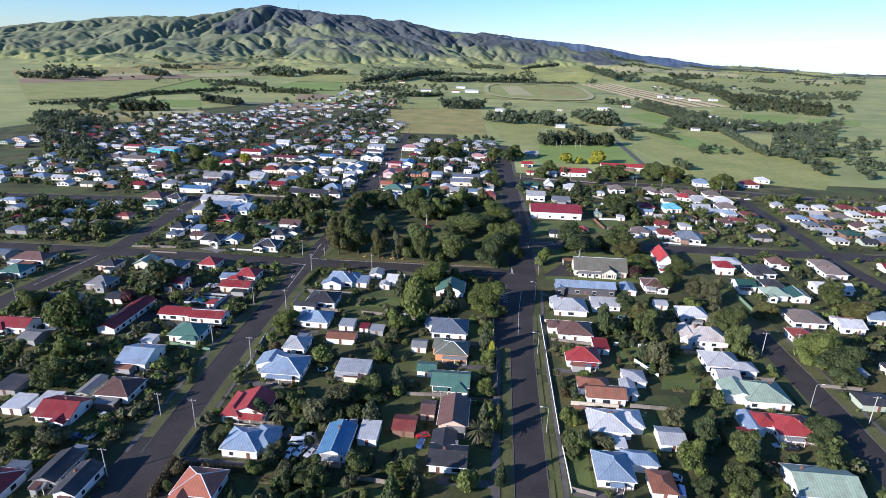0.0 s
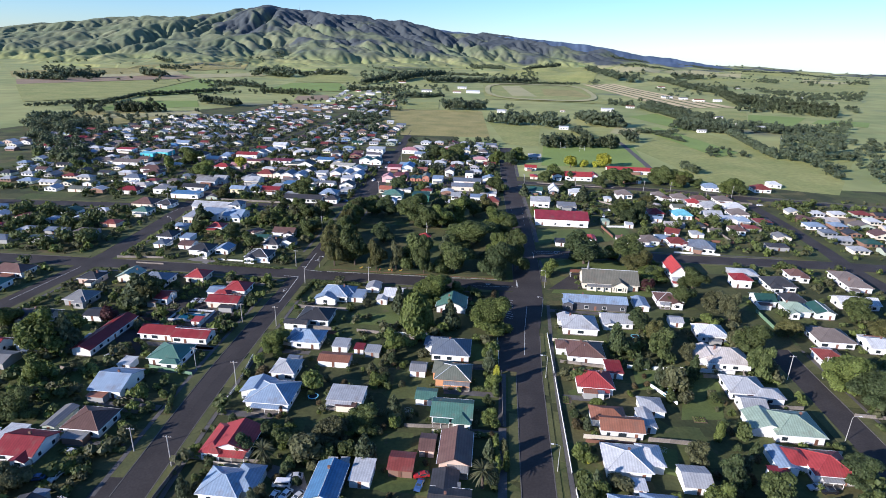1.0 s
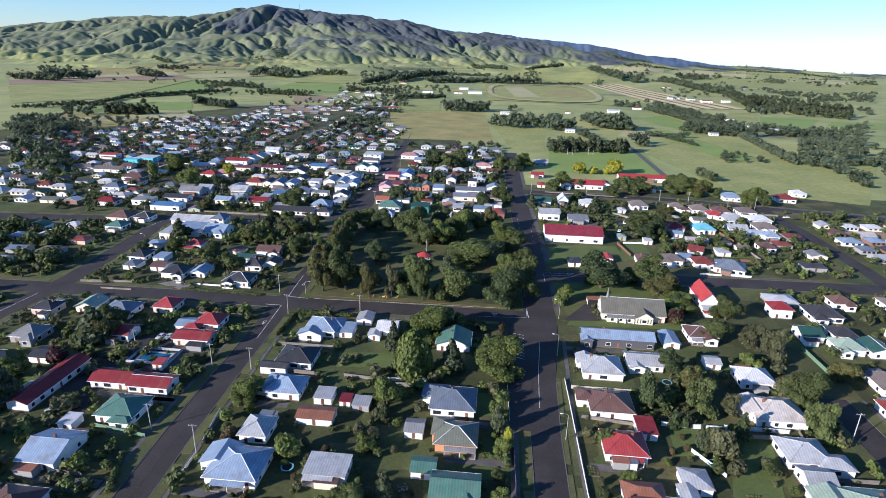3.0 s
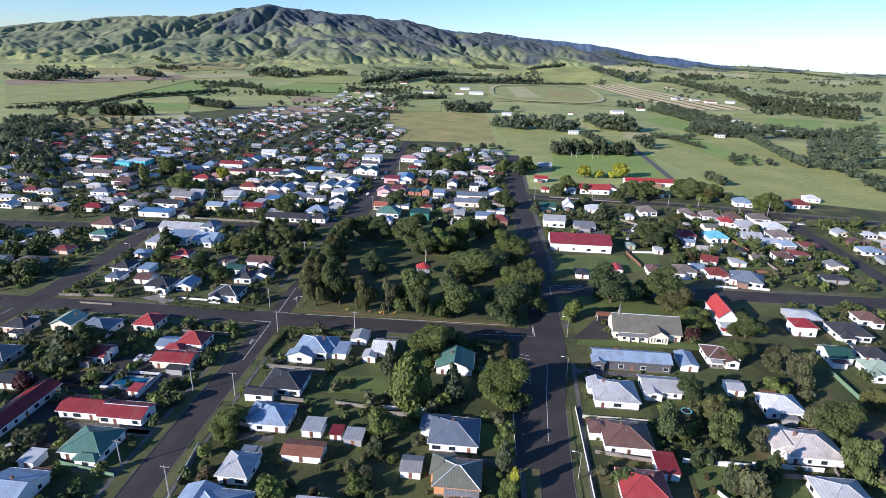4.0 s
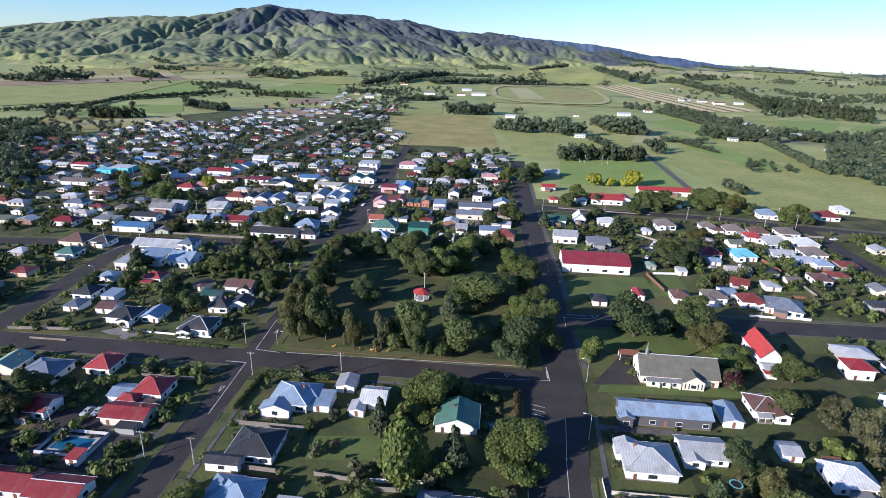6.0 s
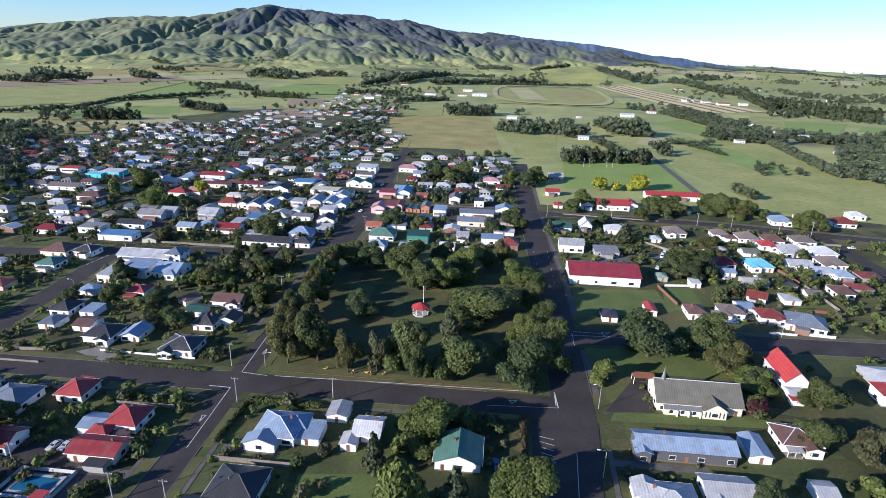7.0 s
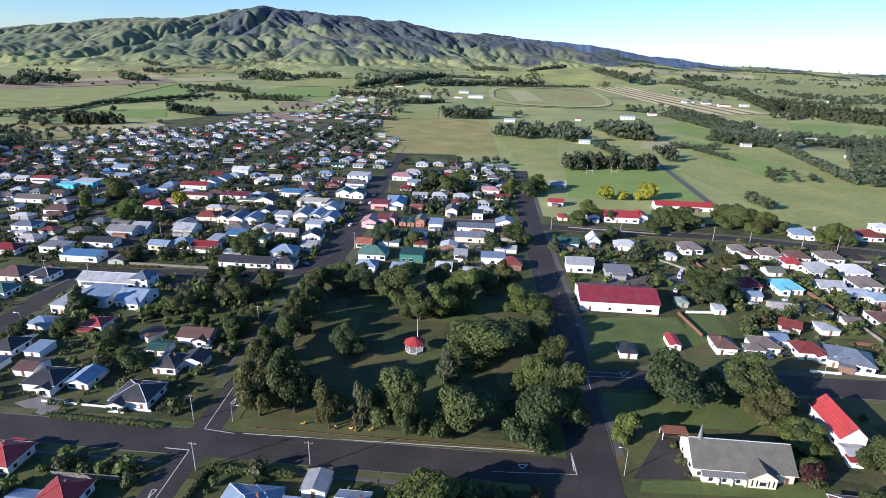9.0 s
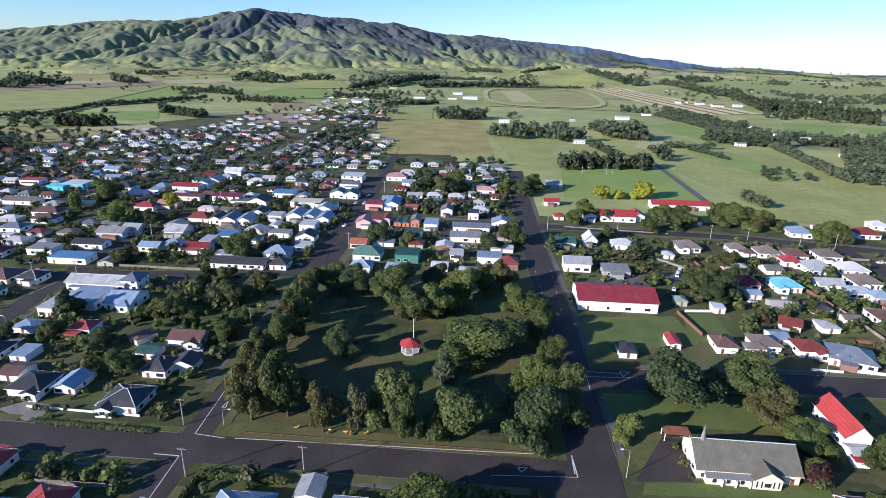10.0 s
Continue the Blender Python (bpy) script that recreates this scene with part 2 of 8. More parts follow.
def hills_material():
    """Grass spurs with dark scrub in the gullies and bush towards the top, with haze painted in."""
    m = mat("hill_country", (0.37, 0.365, 0.135), rough=0.95, noise_scale=0.006, amount=0.32, second=(0.235, 0.275, 0.10), fine=0.025, bump=0)
    nt = m.node_tree
    N, K = nt.nodes, nt.links.new
    b = N["Principled BSDF"]
    col = b.inputs["Base Color"].links[0].from_socket
    geo, sep = N.new("ShaderNodeNewGeometry"), N.new("ShaderNodeSeparateXYZ")
    K(geo.outputs["Position"], sep.inputs[0])
    n = N.new("ShaderNodeTexNoise")
    n.inputs["Scale"].default_value, n.inputs["Detail"].default_value = 0.0035, 8
    K(geo.outputs["Position"], n.inputs["Vector"])
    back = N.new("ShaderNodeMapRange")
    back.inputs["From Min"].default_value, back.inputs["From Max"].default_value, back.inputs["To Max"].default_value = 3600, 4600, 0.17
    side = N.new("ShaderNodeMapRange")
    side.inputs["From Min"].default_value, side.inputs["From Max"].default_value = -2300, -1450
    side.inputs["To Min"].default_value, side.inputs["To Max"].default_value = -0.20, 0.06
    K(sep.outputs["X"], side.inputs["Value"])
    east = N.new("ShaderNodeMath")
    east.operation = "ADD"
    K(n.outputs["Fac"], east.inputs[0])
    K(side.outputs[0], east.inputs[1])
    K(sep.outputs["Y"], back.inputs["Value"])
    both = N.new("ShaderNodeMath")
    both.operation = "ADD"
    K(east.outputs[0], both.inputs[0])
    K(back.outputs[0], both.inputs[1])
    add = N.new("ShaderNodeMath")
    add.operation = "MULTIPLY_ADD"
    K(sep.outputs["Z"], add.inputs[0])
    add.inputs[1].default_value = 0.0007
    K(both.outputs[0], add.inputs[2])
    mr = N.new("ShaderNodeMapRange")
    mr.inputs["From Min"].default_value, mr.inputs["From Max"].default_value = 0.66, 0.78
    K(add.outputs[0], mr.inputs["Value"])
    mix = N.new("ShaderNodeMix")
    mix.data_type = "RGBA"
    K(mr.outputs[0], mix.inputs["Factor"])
    # haze put into the colour: ground above 6 m multiplied darker and bluer
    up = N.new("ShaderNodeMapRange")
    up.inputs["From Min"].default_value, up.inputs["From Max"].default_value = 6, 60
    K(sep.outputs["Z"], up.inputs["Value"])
    haze_mix = N.new("ShaderNodeMix")
    haze_mix.data_type, haze_mix.blend_type = "RGBA", "MULTIPLY"
    K(up.outputs[0], haze_mix.inputs["Factor"])
    K(col, haze_mix.inputs["A"])
    haze_mix.inputs["B"].default_value = (0.50, 0.54, 0.84, 1)
    K(haze_mix.outputs["Result"], mix.inputs["A"])
    # bush green shifted to blue, so part of the haze sits in this colour
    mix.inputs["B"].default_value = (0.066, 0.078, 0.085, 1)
    K(mix.outputs["Result"], b.inputs["Base Color"])
    return m


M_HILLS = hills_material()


# ---- small helpers
def mesh(name, verts, faces, material, smooth=False):
    me = bpy.data.meshes.new(name)
    me.from_pydata([tuple(v) for v in verts], [], [tuple(f) for f in faces])
    me.materials.append(material)
    if smooth:
        me.polygons.foreach_set("use_smooth", [True] * len(me.polygons))
    me.update()
    return me


def part(name, data, parent, m=None, label=""):
    ob = new(name, data)
    ob.parent = parent
    if m is not None:
        ob.matrix_basis = m
    return tagged(ob, label)


def join(*lots):
    """Several (verts, faces) as one."""
    V, Fc = [], []
    for v, f in lots:
        k = len(V)
        V += list(v)
        Fc += [tuple(i + k for i in q) for q in f]
    return V, Fc


def box(x0, y0, z0, x1, y1, z1):
    v = [(x0, y0, z0), (x1, y0, z0), (x1, y1, z0), (x0, y1, z0), (x0, y0, z1), (x1, y0, z1), (x1, y1, z1), (x0, y1, z1)]
    return v, [(0, 3, 2, 1), (4, 5, 6, 7), (0, 1, 5, 4), (1, 2, 6, 5), (2, 3, 7, 6), (3, 0, 4, 7)]


def tube(points, radii, sides=7):
    """A tapering tube through points."""
    V, Fc = [], []
    pts = [Vector(p) for p in points]
    for i, (p, r) in enumerate(zip(pts, radii)):
        d = (pts[min(i + 1, len(pts) - 1)] - pts[max(i - 1, 0)]).normalized()
        q = d.to_track_quat("Z", "Y")
        V += [tuple(p + q @ Vector((r * math.cos(6.2832 * k / sides), r * math.sin(6.2832 * k / sides), 0))) for k in range(sides)]
    for i in range(len(pts) - 1):
        Fc += [(i * sides + k, i * sides + (k + 1) % sides, (i + 1) * sides + (k + 1) % sides, (i + 1) * sides + k) for k in range(sides)]
    Fc.append(tuple(reversed(range(sides))))
    Fc.append(tuple((len(pts) - 1) * sides + k for k in range(sides)))
    return V, Fc


def thing(name, x, y, z=0.0, rot=0.0, label="", category="", group="", kind=""):
    ob = new(name)
    ob.empty_display_size = 0.5
    ob.matrix_basis = pose(x, y, z, 0, 0, rot)
    return tagged(ob, label, category, group, kind)


# ---- the lie of the land, in axes along (v) and across (u) the flight
TWIST = radians(6.0)
RIDGE = [(-1.3, 60, 4500), (-0.99, 99, 4584), (-0.716, 178, 4600), (-0.596, 229, 4720), (-0.531, 255, 4727), (-0.394, 290, 4733), (-0.32, 350, 4751), (-0.275, 371, 4757), (-0.203, 342, 4743),
         (-0.094, 297, 4829), (-0.021, 235, 4900), (0.108, 195, 4900), (0.201, 140, 4950), (0.276, 98, 4980), (0.315, 62, 5000), (0.448, 22, 5050), (0.7, 6, 5050), (1.3, 4, 5050)]
_rk, _rh, _rd = (np.array(c, float) for c in zip(*RIDGE))


def smooth(a, b, x):
    s = min(1.0, max(0.0, (x - a) / (b - a)))
    return s * s * (3 - 2 * s)


CELL, U0, V0, NU, NV = 16.0, -5000.0, 2300.0, 470, 172


def carve():
    """Depth of the gullies that running water has cut into the range: slopes drained cell by cell."""
    rng = np.random.default_rng(4)
    uu, vv = np.meshgrid(U0 + CELL * np.arange(NU), V0 + CELL * np.arange(NV))
    kk = uu / vv
    top, far = np.interp(kk, _rk, _rh), np.interp(kk, _rk, _rd)
    foot = 2450 + 900 * np.clip((kk + 0.25) / 0.4, 0, 1)
    q = np.clip((vv - foot) / (far - foot), 0, 1.0)
    soft = np.array([[noise.noise((a / 330, b / 330, 2.5)) + 0.6 * noise.noise((a / 140, b / 140, 7.5)) + 0.12 * noise.noise((a / 58, b / 58, 1.5)) for a in uu[0]] for b in vv[:, 0]])
    start = top * (0.55 * q + 0.45 * q * q) + 34 * soft * np.minimum(1, q * 6) + rng.uniform(0, 3, uu.shape)
    h = start.copy()
    steps = [(-1, 0), (1, 0), (0, -1), (0, 1), (-1, -1), (-1, 1), (1, -1), (1, 1)]
    ids = np.arange(NU * NV).reshape(NV, NU)
    for turn in range(12):
        best, rec, gap = np.full(h.shape, 1e-6), ids.copy(), np.ones(h.shape)
        hp, ip = np.pad(h, 1, constant_values=1e6), np.pad(ids, 1)
        for dy, dx in steps:
            L = CELL * math.hypot(dx, dy)
            fall = (h - hp[1 + dy:1 + dy + NV, 1 + dx:1 + dx + NU]) / L
            m = fall > best
            best[m], rec[m], gap[m] = fall[m], ip[1 + dy:1 + dy + NV, 1 + dx:1 + dx + NU][m], L
        order = np.argsort(h, axis=None).tolist()
        r, water = rec.ravel().tolist(), [1.0] * h.size
        for i in reversed(order):
            if r[i] != i:
                water[r[i]] += water[i]
        F = (2.8 * np.sqrt(np.array(water)) / gap.ravel()).tolist()
        flat = h.ravel().tolist()
        for i in order:
            if r[i] != i:
                flat[i] = (flat[i] + F[i] * flat[r[i]]) / (1 + F[i])
        h = np.array(flat).reshape(h.shape) + 0.004 * start
        h[1:-1, 1:-1] += 0.012 * (h[:-2, 1:-1] + h[2:, 1:-1] + h[1:-1, :-2] + h[1:-1, 2:] - 4 * h[1:-1, 1:-1])
    cut = top * (0.55 * q + 0.45 * q * q) - h
    cut -= np.mean(cut[q > 0.05]) * 0.6
    return np.clip(cut, -30, 95)


CUT = carve()


def carved(u, v):
    a, b = (u - U0) / CELL, (v - V0) / CELL
    i, j = int(a), int(b)
    if not (0 <= i < NU - 1 and 0 <= j < NV - 1):
        return 0.0
    f, g = a - i, b - j
    return float((CUT[j, i] * (1 - f) + CUT[j, i + 1] * f) * (1 - g) + (CUT[j + 1, i] * (1 - f) + CUT[j + 1, i + 1] * f) * g)


def land(x, y):
    """Height of the ground."""
    u, v = x * math.cos(TWIST) + y * math.sin(TWIST), -x * math.sin(TWIST) + y * math.cos(TWIST)
    if v < 1500:
        return 0.0
    k = u / v
    top, far = float(np.interp(k, _rk, _rh)), float(np.interp(k, _rk, _rd))
    foot = 2450 + 250 * noise.noise((k * 5, 3.1, 0)) + 900 * smooth(-0.25, 0.15, k)
    p = (v - foot) / (far - foot)
    z = 0.0
    # rolling country before the range
    roll = noise.noise((u / 420, v / 520, 1.7)) * 0.6 + noise.noise((u / 170, v / 210, 4.2)) * 0.4
    z += 62 * max(0.0, roll + 0.1) * smooth(1650, 2500, v) * smooth(-0.75, -0.15, k) * (1 - 0.45 * smooth(0.25, 0.5, k))
    if p > 0 and top > 8:
        q = min(p, 1.0)
        rise = top * (0.42 * q + 0.58 * smooth(0.25, 1.0, q))
        if p > 1:
            rise -= top * min(1.0, (p - 1) * 2.5)
        z += rise - carved(u, v) * min(1.0, top / 120) * (1 - 0.75 * smooth(0.72, 1.0, q))
        rut = abs(noise.noise(((u - 0.2 * v) / 46, v / 80, 5.2)))
        z += (7 * (0.22 - rut) + 6 * noise.noise((u / 90, v / 90, 8))) * min(1.0, top / 120) * smooth(0, 0.2, q)
        z = max(z, 0.0)
    # the plain falls away gently to the east
    return z - 46 * smooth(0.28, 0.85, k) * smooth(1500, 5000, v)


def ground_sheet():
    S = np.linspace(-1, 1, 861)
    rows = [-4500, -1500, -400, 0, 300, 700, 1100, 1400] + list(np.arange(1500, 2400, 45.0)) + list(np.arange(2400, 4900, 14.0)) + list(np.arange(4900, 5260, 40.0))
    V = []
    for v in rows:
        w = 4600 if v < -500 else max(1300, 1.02 * (v + 260))
        for s in S:
            u = s * w
            x, y = u * math.cos(TWIST) - v * math.sin(TWIST), u * math.sin(TWIST) + v * math.cos(TWIST)
            V.append((x, y, land(x, y)))
    n = len(S)
    Fc = [(r * n + c, r * n + c + 1, (r + 1) * n + c + 1, (r + 1) * n + c) for r in range(len(rows) - 1) for c in range(n - 1)]
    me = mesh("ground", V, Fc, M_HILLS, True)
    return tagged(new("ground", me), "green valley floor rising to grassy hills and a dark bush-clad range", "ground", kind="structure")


ground_sheet()


def sheet(name, corners, material, lift, label, category, kind="structure", step=40.0):
    """A flat or draped four-cornered sheet over the ground."""
    a, b, c, d = (Vector((*p, 0)) for p in corners)
    n = max(1, int(max((b - a).length, (c - d).length) / step))
    k = max(1, int(max((d - a).length, (c - b).length) / step))
    n, k = min(n, 40), min(k, 40)
    V, Fc = [], []
    for j in range(k + 1):
        p, q = a.lerp(d, j / k), b.lerp(c, j / k)
        for i in range(n + 1):
            s = p.lerp(q, i / n)
            V.append((s.x, s.y, land(s.x, s.y) + lift))
    for j in range(k):
        Fc += [(j * (n + 1) + i, j * (n + 1) + i + 1, (j + 1) * (n + 1) + i + 1, (j + 1) * (n + 1) + i) for i in range(n)]
    return tagged(new(name, mesh(name, V, Fc, material)), label, category, kind=kind)


FIELD_COUNT = []


def field(kind, *corners):
    names = dict(green="green grazed paddock with fine grass", lime="lush bright green paddock", dry="dry straw-coloured hay paddock", olive="rough olive-brown grazing paddock", soil="bare ploughed brown soil paddock", stripe="pale cut strip of a striped hay field")
    # fields lie just above the valley floor
    FIELD_COUNT.append(kind)
    return sheet("field", corners, M_FIELDS[kind], 0.06 + 0.009 * len(FIELD_COUNT) + (0.7 if corners[2][1] > 1500 else 0), names[kind], "field")


ROADS = []


def road(points, half, name="road", material=None, z=0.05, kerbs=True, label="dark asphalt street with worn surface"):
    """A strip along a line, with kerbs as real steps at its edges."""
    pts = [Vector((*p, 0)) for p in points]
    side = []
    for i, p in enumerate(pts):
        d = (pts[min(i + 1, len(pts) - 1)] - pts[max(i - 1, 0)]).normalized()
        side.append(Vector((-d.y, d.x, 0)))
    V, Fc = [], []
    for i, (p, s) in enumerate(zip(pts, side)):
        V += [p + s * half + Vector((0, 0, z)), p + Vector((0, 0, z + 0.06)), p - s * half + Vector((0, 0, z))]
    for i in range(len(pts) - 1):
        Fc += [(3 * i + 1, 3 * i, 3 * i + 3, 3 * i + 4), (3 * i + 2, 3 * i + 1, 3 * i + 4, 3 * i + 5)]
    ob = tagged(new(name, mesh(name, V, Fc, material or M_ASPHALT)), label, name, kind="structure")
    ROADS.append(([(p.x, p.y) for p in pts], half))
    return ob


def near_road(x, y, gap):
    for pts, half in ROADS:
        for (ax, ay), (bx, by) in zip(pts, pts[1:]):
            dx, dy = bx - ax, by - ay
            t = max(0, min(1, ((x - ax) * dx + (y - ay) * dy) / (dx * dx + dy * dy)))
            if math.hypot(x - ax - t * dx, y - ay - t * dy) < half + gap:
                return True
    return False


# ---- houses
FOOT = []     # footprints: x, y, half width, half depth


def window_mesh(w, h):
    """A frame with a set-back pane: frame alone, pane alone, and both in one."""
    f, V = 0.1, []
    for k, y in ((f, 0.0), (f, -0.07), (0.0, -0.07), (0.0, -0.03)):
        V += [(-w / 2 - k, y, -k), (w / 2 + k, y, -k), (w / 2 + k, y, h + k), (-w / 2 - k, y, h + k)]
    Fc = [(4 * r + i, 4 * r + (i + 1) % 4, 4 * r + 4 + (i + 1) % 4, 4 * r + 4 + i) for r in range(3) for i in range(4)]
    frame_me = mesh("window", V, Fc, M_TRIM)
    pane_me = mesh("pane", *join(box(-w / 2, -0.03, 0, w / 2, -0.008, h)), M_GLASS)
    whole = mesh("window", V, Fc + [(12, 13, 14, 15)], M_TRIM)
    whole.materials.append(M_GLASS)
    whole.polygons[len(Fc)].material_index = 1
    return frame_me, pane_me, whole


WINDOWS = {k: window_mesh(*k) for k in ((1.7, 1.25), (1.1, 1.2), (2.4, 1.3))}
DOOR = mesh("door", *box(-0.45, -0.06, 0, 0.45, 0, 2.05), M_DOOR)
CHIMNEY = mesh("chimney", *join(box(-0.32, -0.25, -1.2, 0.32, 0.25, 0.8), box(-0.38, -0.31, 0.8, 0.38, 0.31, 0.92), tube([(-0.12, 0, 0.92), (-0.12, 0, 1.2)], [0.1, 0.08], 8), tube([(0.15, 0, 0.92), (0.15, 0, 1.15)], [0.1, 0.08], 8)), M_BRICK)


PORCH_POST = mesh("verandah_post", *box(-0.06, -0.06, 0, 0.06, 0.06, 1.98), M_TRIM)
FLUE = mesh("flue", *join(tube([(0, 0, -0.3), (0, 0, 1.0)], [0.09, 0.09], 7), tube([(0, 0, 1.0), (0, 0, 1.12), (0, 0, 1.2)], [0.16, 0.16, 0.03], 7)), M_STEEL)


def roof_shape(w, d, h, kind, pitch, over=0.5):
    """Roof solid and wall solid of a block w x d whose walls are h high. Returns (roof, wall, ridge lines)."""
    W, D, th = w / 2 + over, d / 2 + over, 0.16
    if kind == "flat":
        dz = 0.03 * d
        v, f = box(-w / 2 - 0.25, -d / 2 - 0.3, h, w / 2 + 0.25, d / 2 + 0.3, h + 0.2)
        v = [(x, y, z + dz * (0.5 + y / d)) for x, y, z in v]
        wv, wf = box(-w / 2, -d / 2, 0, w / 2, d / 2, h)
        wv = [(x, y, z + (dz * (0.5 + y / d) if z > 0 else 0)) for x, y, z in wv]
        return (v, f), (wv, wf), []
    if kind == "hip":
        a = min(W, D)
        r = h + a * pitch
        e = h - over * pitch
        base = [(-W, -D, e), (W, -D, e), (W, D, e), (-W, D, e)]
        top = [(x, y, z + th) for x, y, z in base]
        if W >= D:
            ridge = [(-(W - D) - 0.01, 0, r + th), (W - D + 0.01, 0, r + th)]
            fs = [(4, 5, 9, 8), (5, 6, 9), (6, 7, 8, 9), (7, 4, 8)]
            hips = [((-W, -D), 0), ((W, -D), 1), ((W, D), 1), ((-W, D), 0)]
        else:
            ridge = [(0, -(D - W), r + th), (0, D - W, r + th)]
            fs = [(4, 5, 8), (5, 6, 9, 8), (6, 7, 9), (7, 4, 8, 9)]
            hips = [((-W, -D), 0), ((W, -D), 0), ((W, D), 1), ((-W, D), 1)]
        v = base + top + ridge
        fs += [(0, 3, 2, 1), (0, 1, 5, 4), (1, 2, 6, 5), (2, 3, 7, 6), (3, 0, 4, 7)]
        lines = [(ridge[0], ridge[1])] + [((*c, e + th), ridge[i]) for c, i in hips]
        return (v, fs), box(-w / 2, -d / 2, 0, w / 2, d / 2, h), lines
    along_x = kind == "gable_x"
    A, B = (D, W) if along_x else (W, D)           # half span, half length
    sa = d / 2 if along_x else w / 2
    r, e = h + sa * pitch, h - over * pitch
    prof = [(-A, e), (0, r), (A, e), (A, e + th), (0, r + th * 1.1), (-A, e + th)]

    def at(a, b, z):
        return (b, a, z) if along_x else (a, b, z)

    v = [at(a, -B, z) for a, z in prof] + [at(a, B, z) for a, z in prof]
    fs = [(i, (i + 1) % 6, 6 + (i + 1) % 6, 6 + i) for i in range(6)] + [(0, 5, 4, 1), (1, 4, 3, 2), (6, 7, 10, 11), (7, 8, 9, 10)]
    sb = w / 2 if along_x else d / 2
    wp = [(-sa, 0), (sa, 0), (sa, h), (0, r - 0.02), (-sa, h)]
    wv = [at(a, -sb, z) for a, z in wp] + [at(a, sb, z) for a, z in wp]
    wf = [(0, 1, 2, 3, 4), (5, 9, 8, 7, 6)] + [(i, (i + 1) % 5, 5 + (i + 1) % 5, 5 + i) for i in range(5)]
    return (v, fs), (wv, wf), [(at(0, -B, r + th), at(0, B, r + th))]


def ridge_mesh(lines, material):
    return mesh("ridge_cap", *join(*[tube([Vector(a) - Vector((0, 0, 0.02)), Vector(b) - Vector((0, 0, 0.02))], [0.14, 0.14], 5) for a, b in lines]), material)


COLOUR_WORDS = dict(steel="pale blue-grey", zinc="light grey zinc", charcoal="charcoal", slate="slate grey", bluebright="bright blue", patina="weathered whitish", lichen="lichen-grey", brickred="dull brick-red", greendark="dark green", sage="pale green", scarlet="bright red", olive="olive-grey", taupe="grey-brown", darkgrey="dark grey")
SHAPE_WORDS = dict(hip="hipped", gable_x="gabled", gable_y="gabled", flat="low flat")


def house(x, y, w, d, h, roof, rc, wc, rot=0, wings=(), near=1, chimneys=None, steep=0, group="town houses", front=None):
    rng = random.Random(int(x * 31 + y * 17))
    small = w * d < 60 or h < 2.7
    close = near and y < 260 and -110 < x < 100
    more = random.Random(int(x * 13 + y * 29))
    if near and not small and not wings and not steep and front is None and h < 4 and w > 8.5 and w < 16 and roof in ("hip", "gable_x") and abs(rot) < 20 and more.random() < 0.6:
        # a gabled bay towards the garden
        wings = ((more.choice([-0.27, 0.27]) * w, -1.0 - more.random(), more.uniform(0.36, 0.46) * w, 8, more.choice(["gable_y", "gable_y", "hip"])),)
        bay = True
    else:
        bay = False
    word, wall_word = COLOUR_WORDS.get(rc, rc), COLOUR_WORDS.get(wc, wc)
    storey = "two-storey " if h > 5 else ""
    name, cat = ("shed", "shed") if small else (("shop_building", "building") if h >= 4 and not steep else ("house", "house"))
    group = "garden sheds" if small else ("town buildings" if name == "shop_building" else group)
    kind_word = {"shed": "shed", "house": "bungalow", "shop_building": "town building"}[name]
    ob = thing(name, x, y, 0, rot, "%s%s-walled %s with %s %s iron roof" % (storey, wall_word, kind_word, SHAPE_WORDS[roof], word), cat, group)
    pitch = (0.95 if steep == 1 else steep) if steep else rng.uniform(0.38, 0.47) if roof == "hip" else rng.uniform(0.37, 0.46)
    if small:
        pitch, h = 0.28, min(h, 2.45)
    if d > 16 and roof == "gable_x" or (w > 18 and roof == "gable_y"):
        pitch = 0.3
    if not near and h > 3.3 and not steep:
        h = 3.0 + (h - 3.0) * 0.65
    R, Wl, lines = roof_shape(w, d, h, roof, pitch, 0.35 if small else 0.55)
    part("roof", mesh("roof", *R, M_ROOF[rc]), ob)
    part("wall", mesh("wall", *Wl, M_WALL[wc]), ob)
    if lines and near and not small:
        part("ridge_cap", ridge_mesh(lines, M_CAP if rng.random() < 0.12 else M_ROOF[rc]), ob)
    FOOT.append((x, y, (w if abs(rot) < 45 else d) / 2 + 0.8, (d if abs(rot) < 45 else w) / 2 + 0.8))
    sill = 0.95

    def opening(fx, fy, turn, size, z=sill):
        fr, pn, whole = WINDOWS[size]
        o = part("window", fr if close else whole, ob, pose(fx, fy, z, 0, 0, turn))
        if close:
            part("pane", pn, o)

    sizes = list(WINDOWS)
    floors = 2 if h > 5 else 1
    for fl in range(floors):
        zz = sill + fl * 2.9
        if h < 2.2:
            continue
        n = 1 if small else max(2, int(w / (3.6 if near else 5.5)))
        n = front or n
        door_at = rng.randrange(n) if fl == 0 else -1
        for i in range(n):
            px = -w / 2 + w * (i + 0.5) / n
            if i == door_at:
                part("door", DOOR, ob, pose(px, -d / 2 - 0.004, 0.12))
                continue
            size = sizes[rng.randrange(3)] if w / n > 3 else sizes[1]
            if more.random() < 0.82 or small:
                opening(px + more.uniform(-0.3, 0.3), -d / 2 - 0.004, 0, size, zz)
        if not small:
            n = max(1, int(d / (4.5 if near else 8)))
            for i in range(n):
                py = -d / 2 + d * (i + 0.5) / n
                if x > -40:
                    opening(-w / 2 - 0.004, py, -90, sizes[rng.randrange(2)], zz)
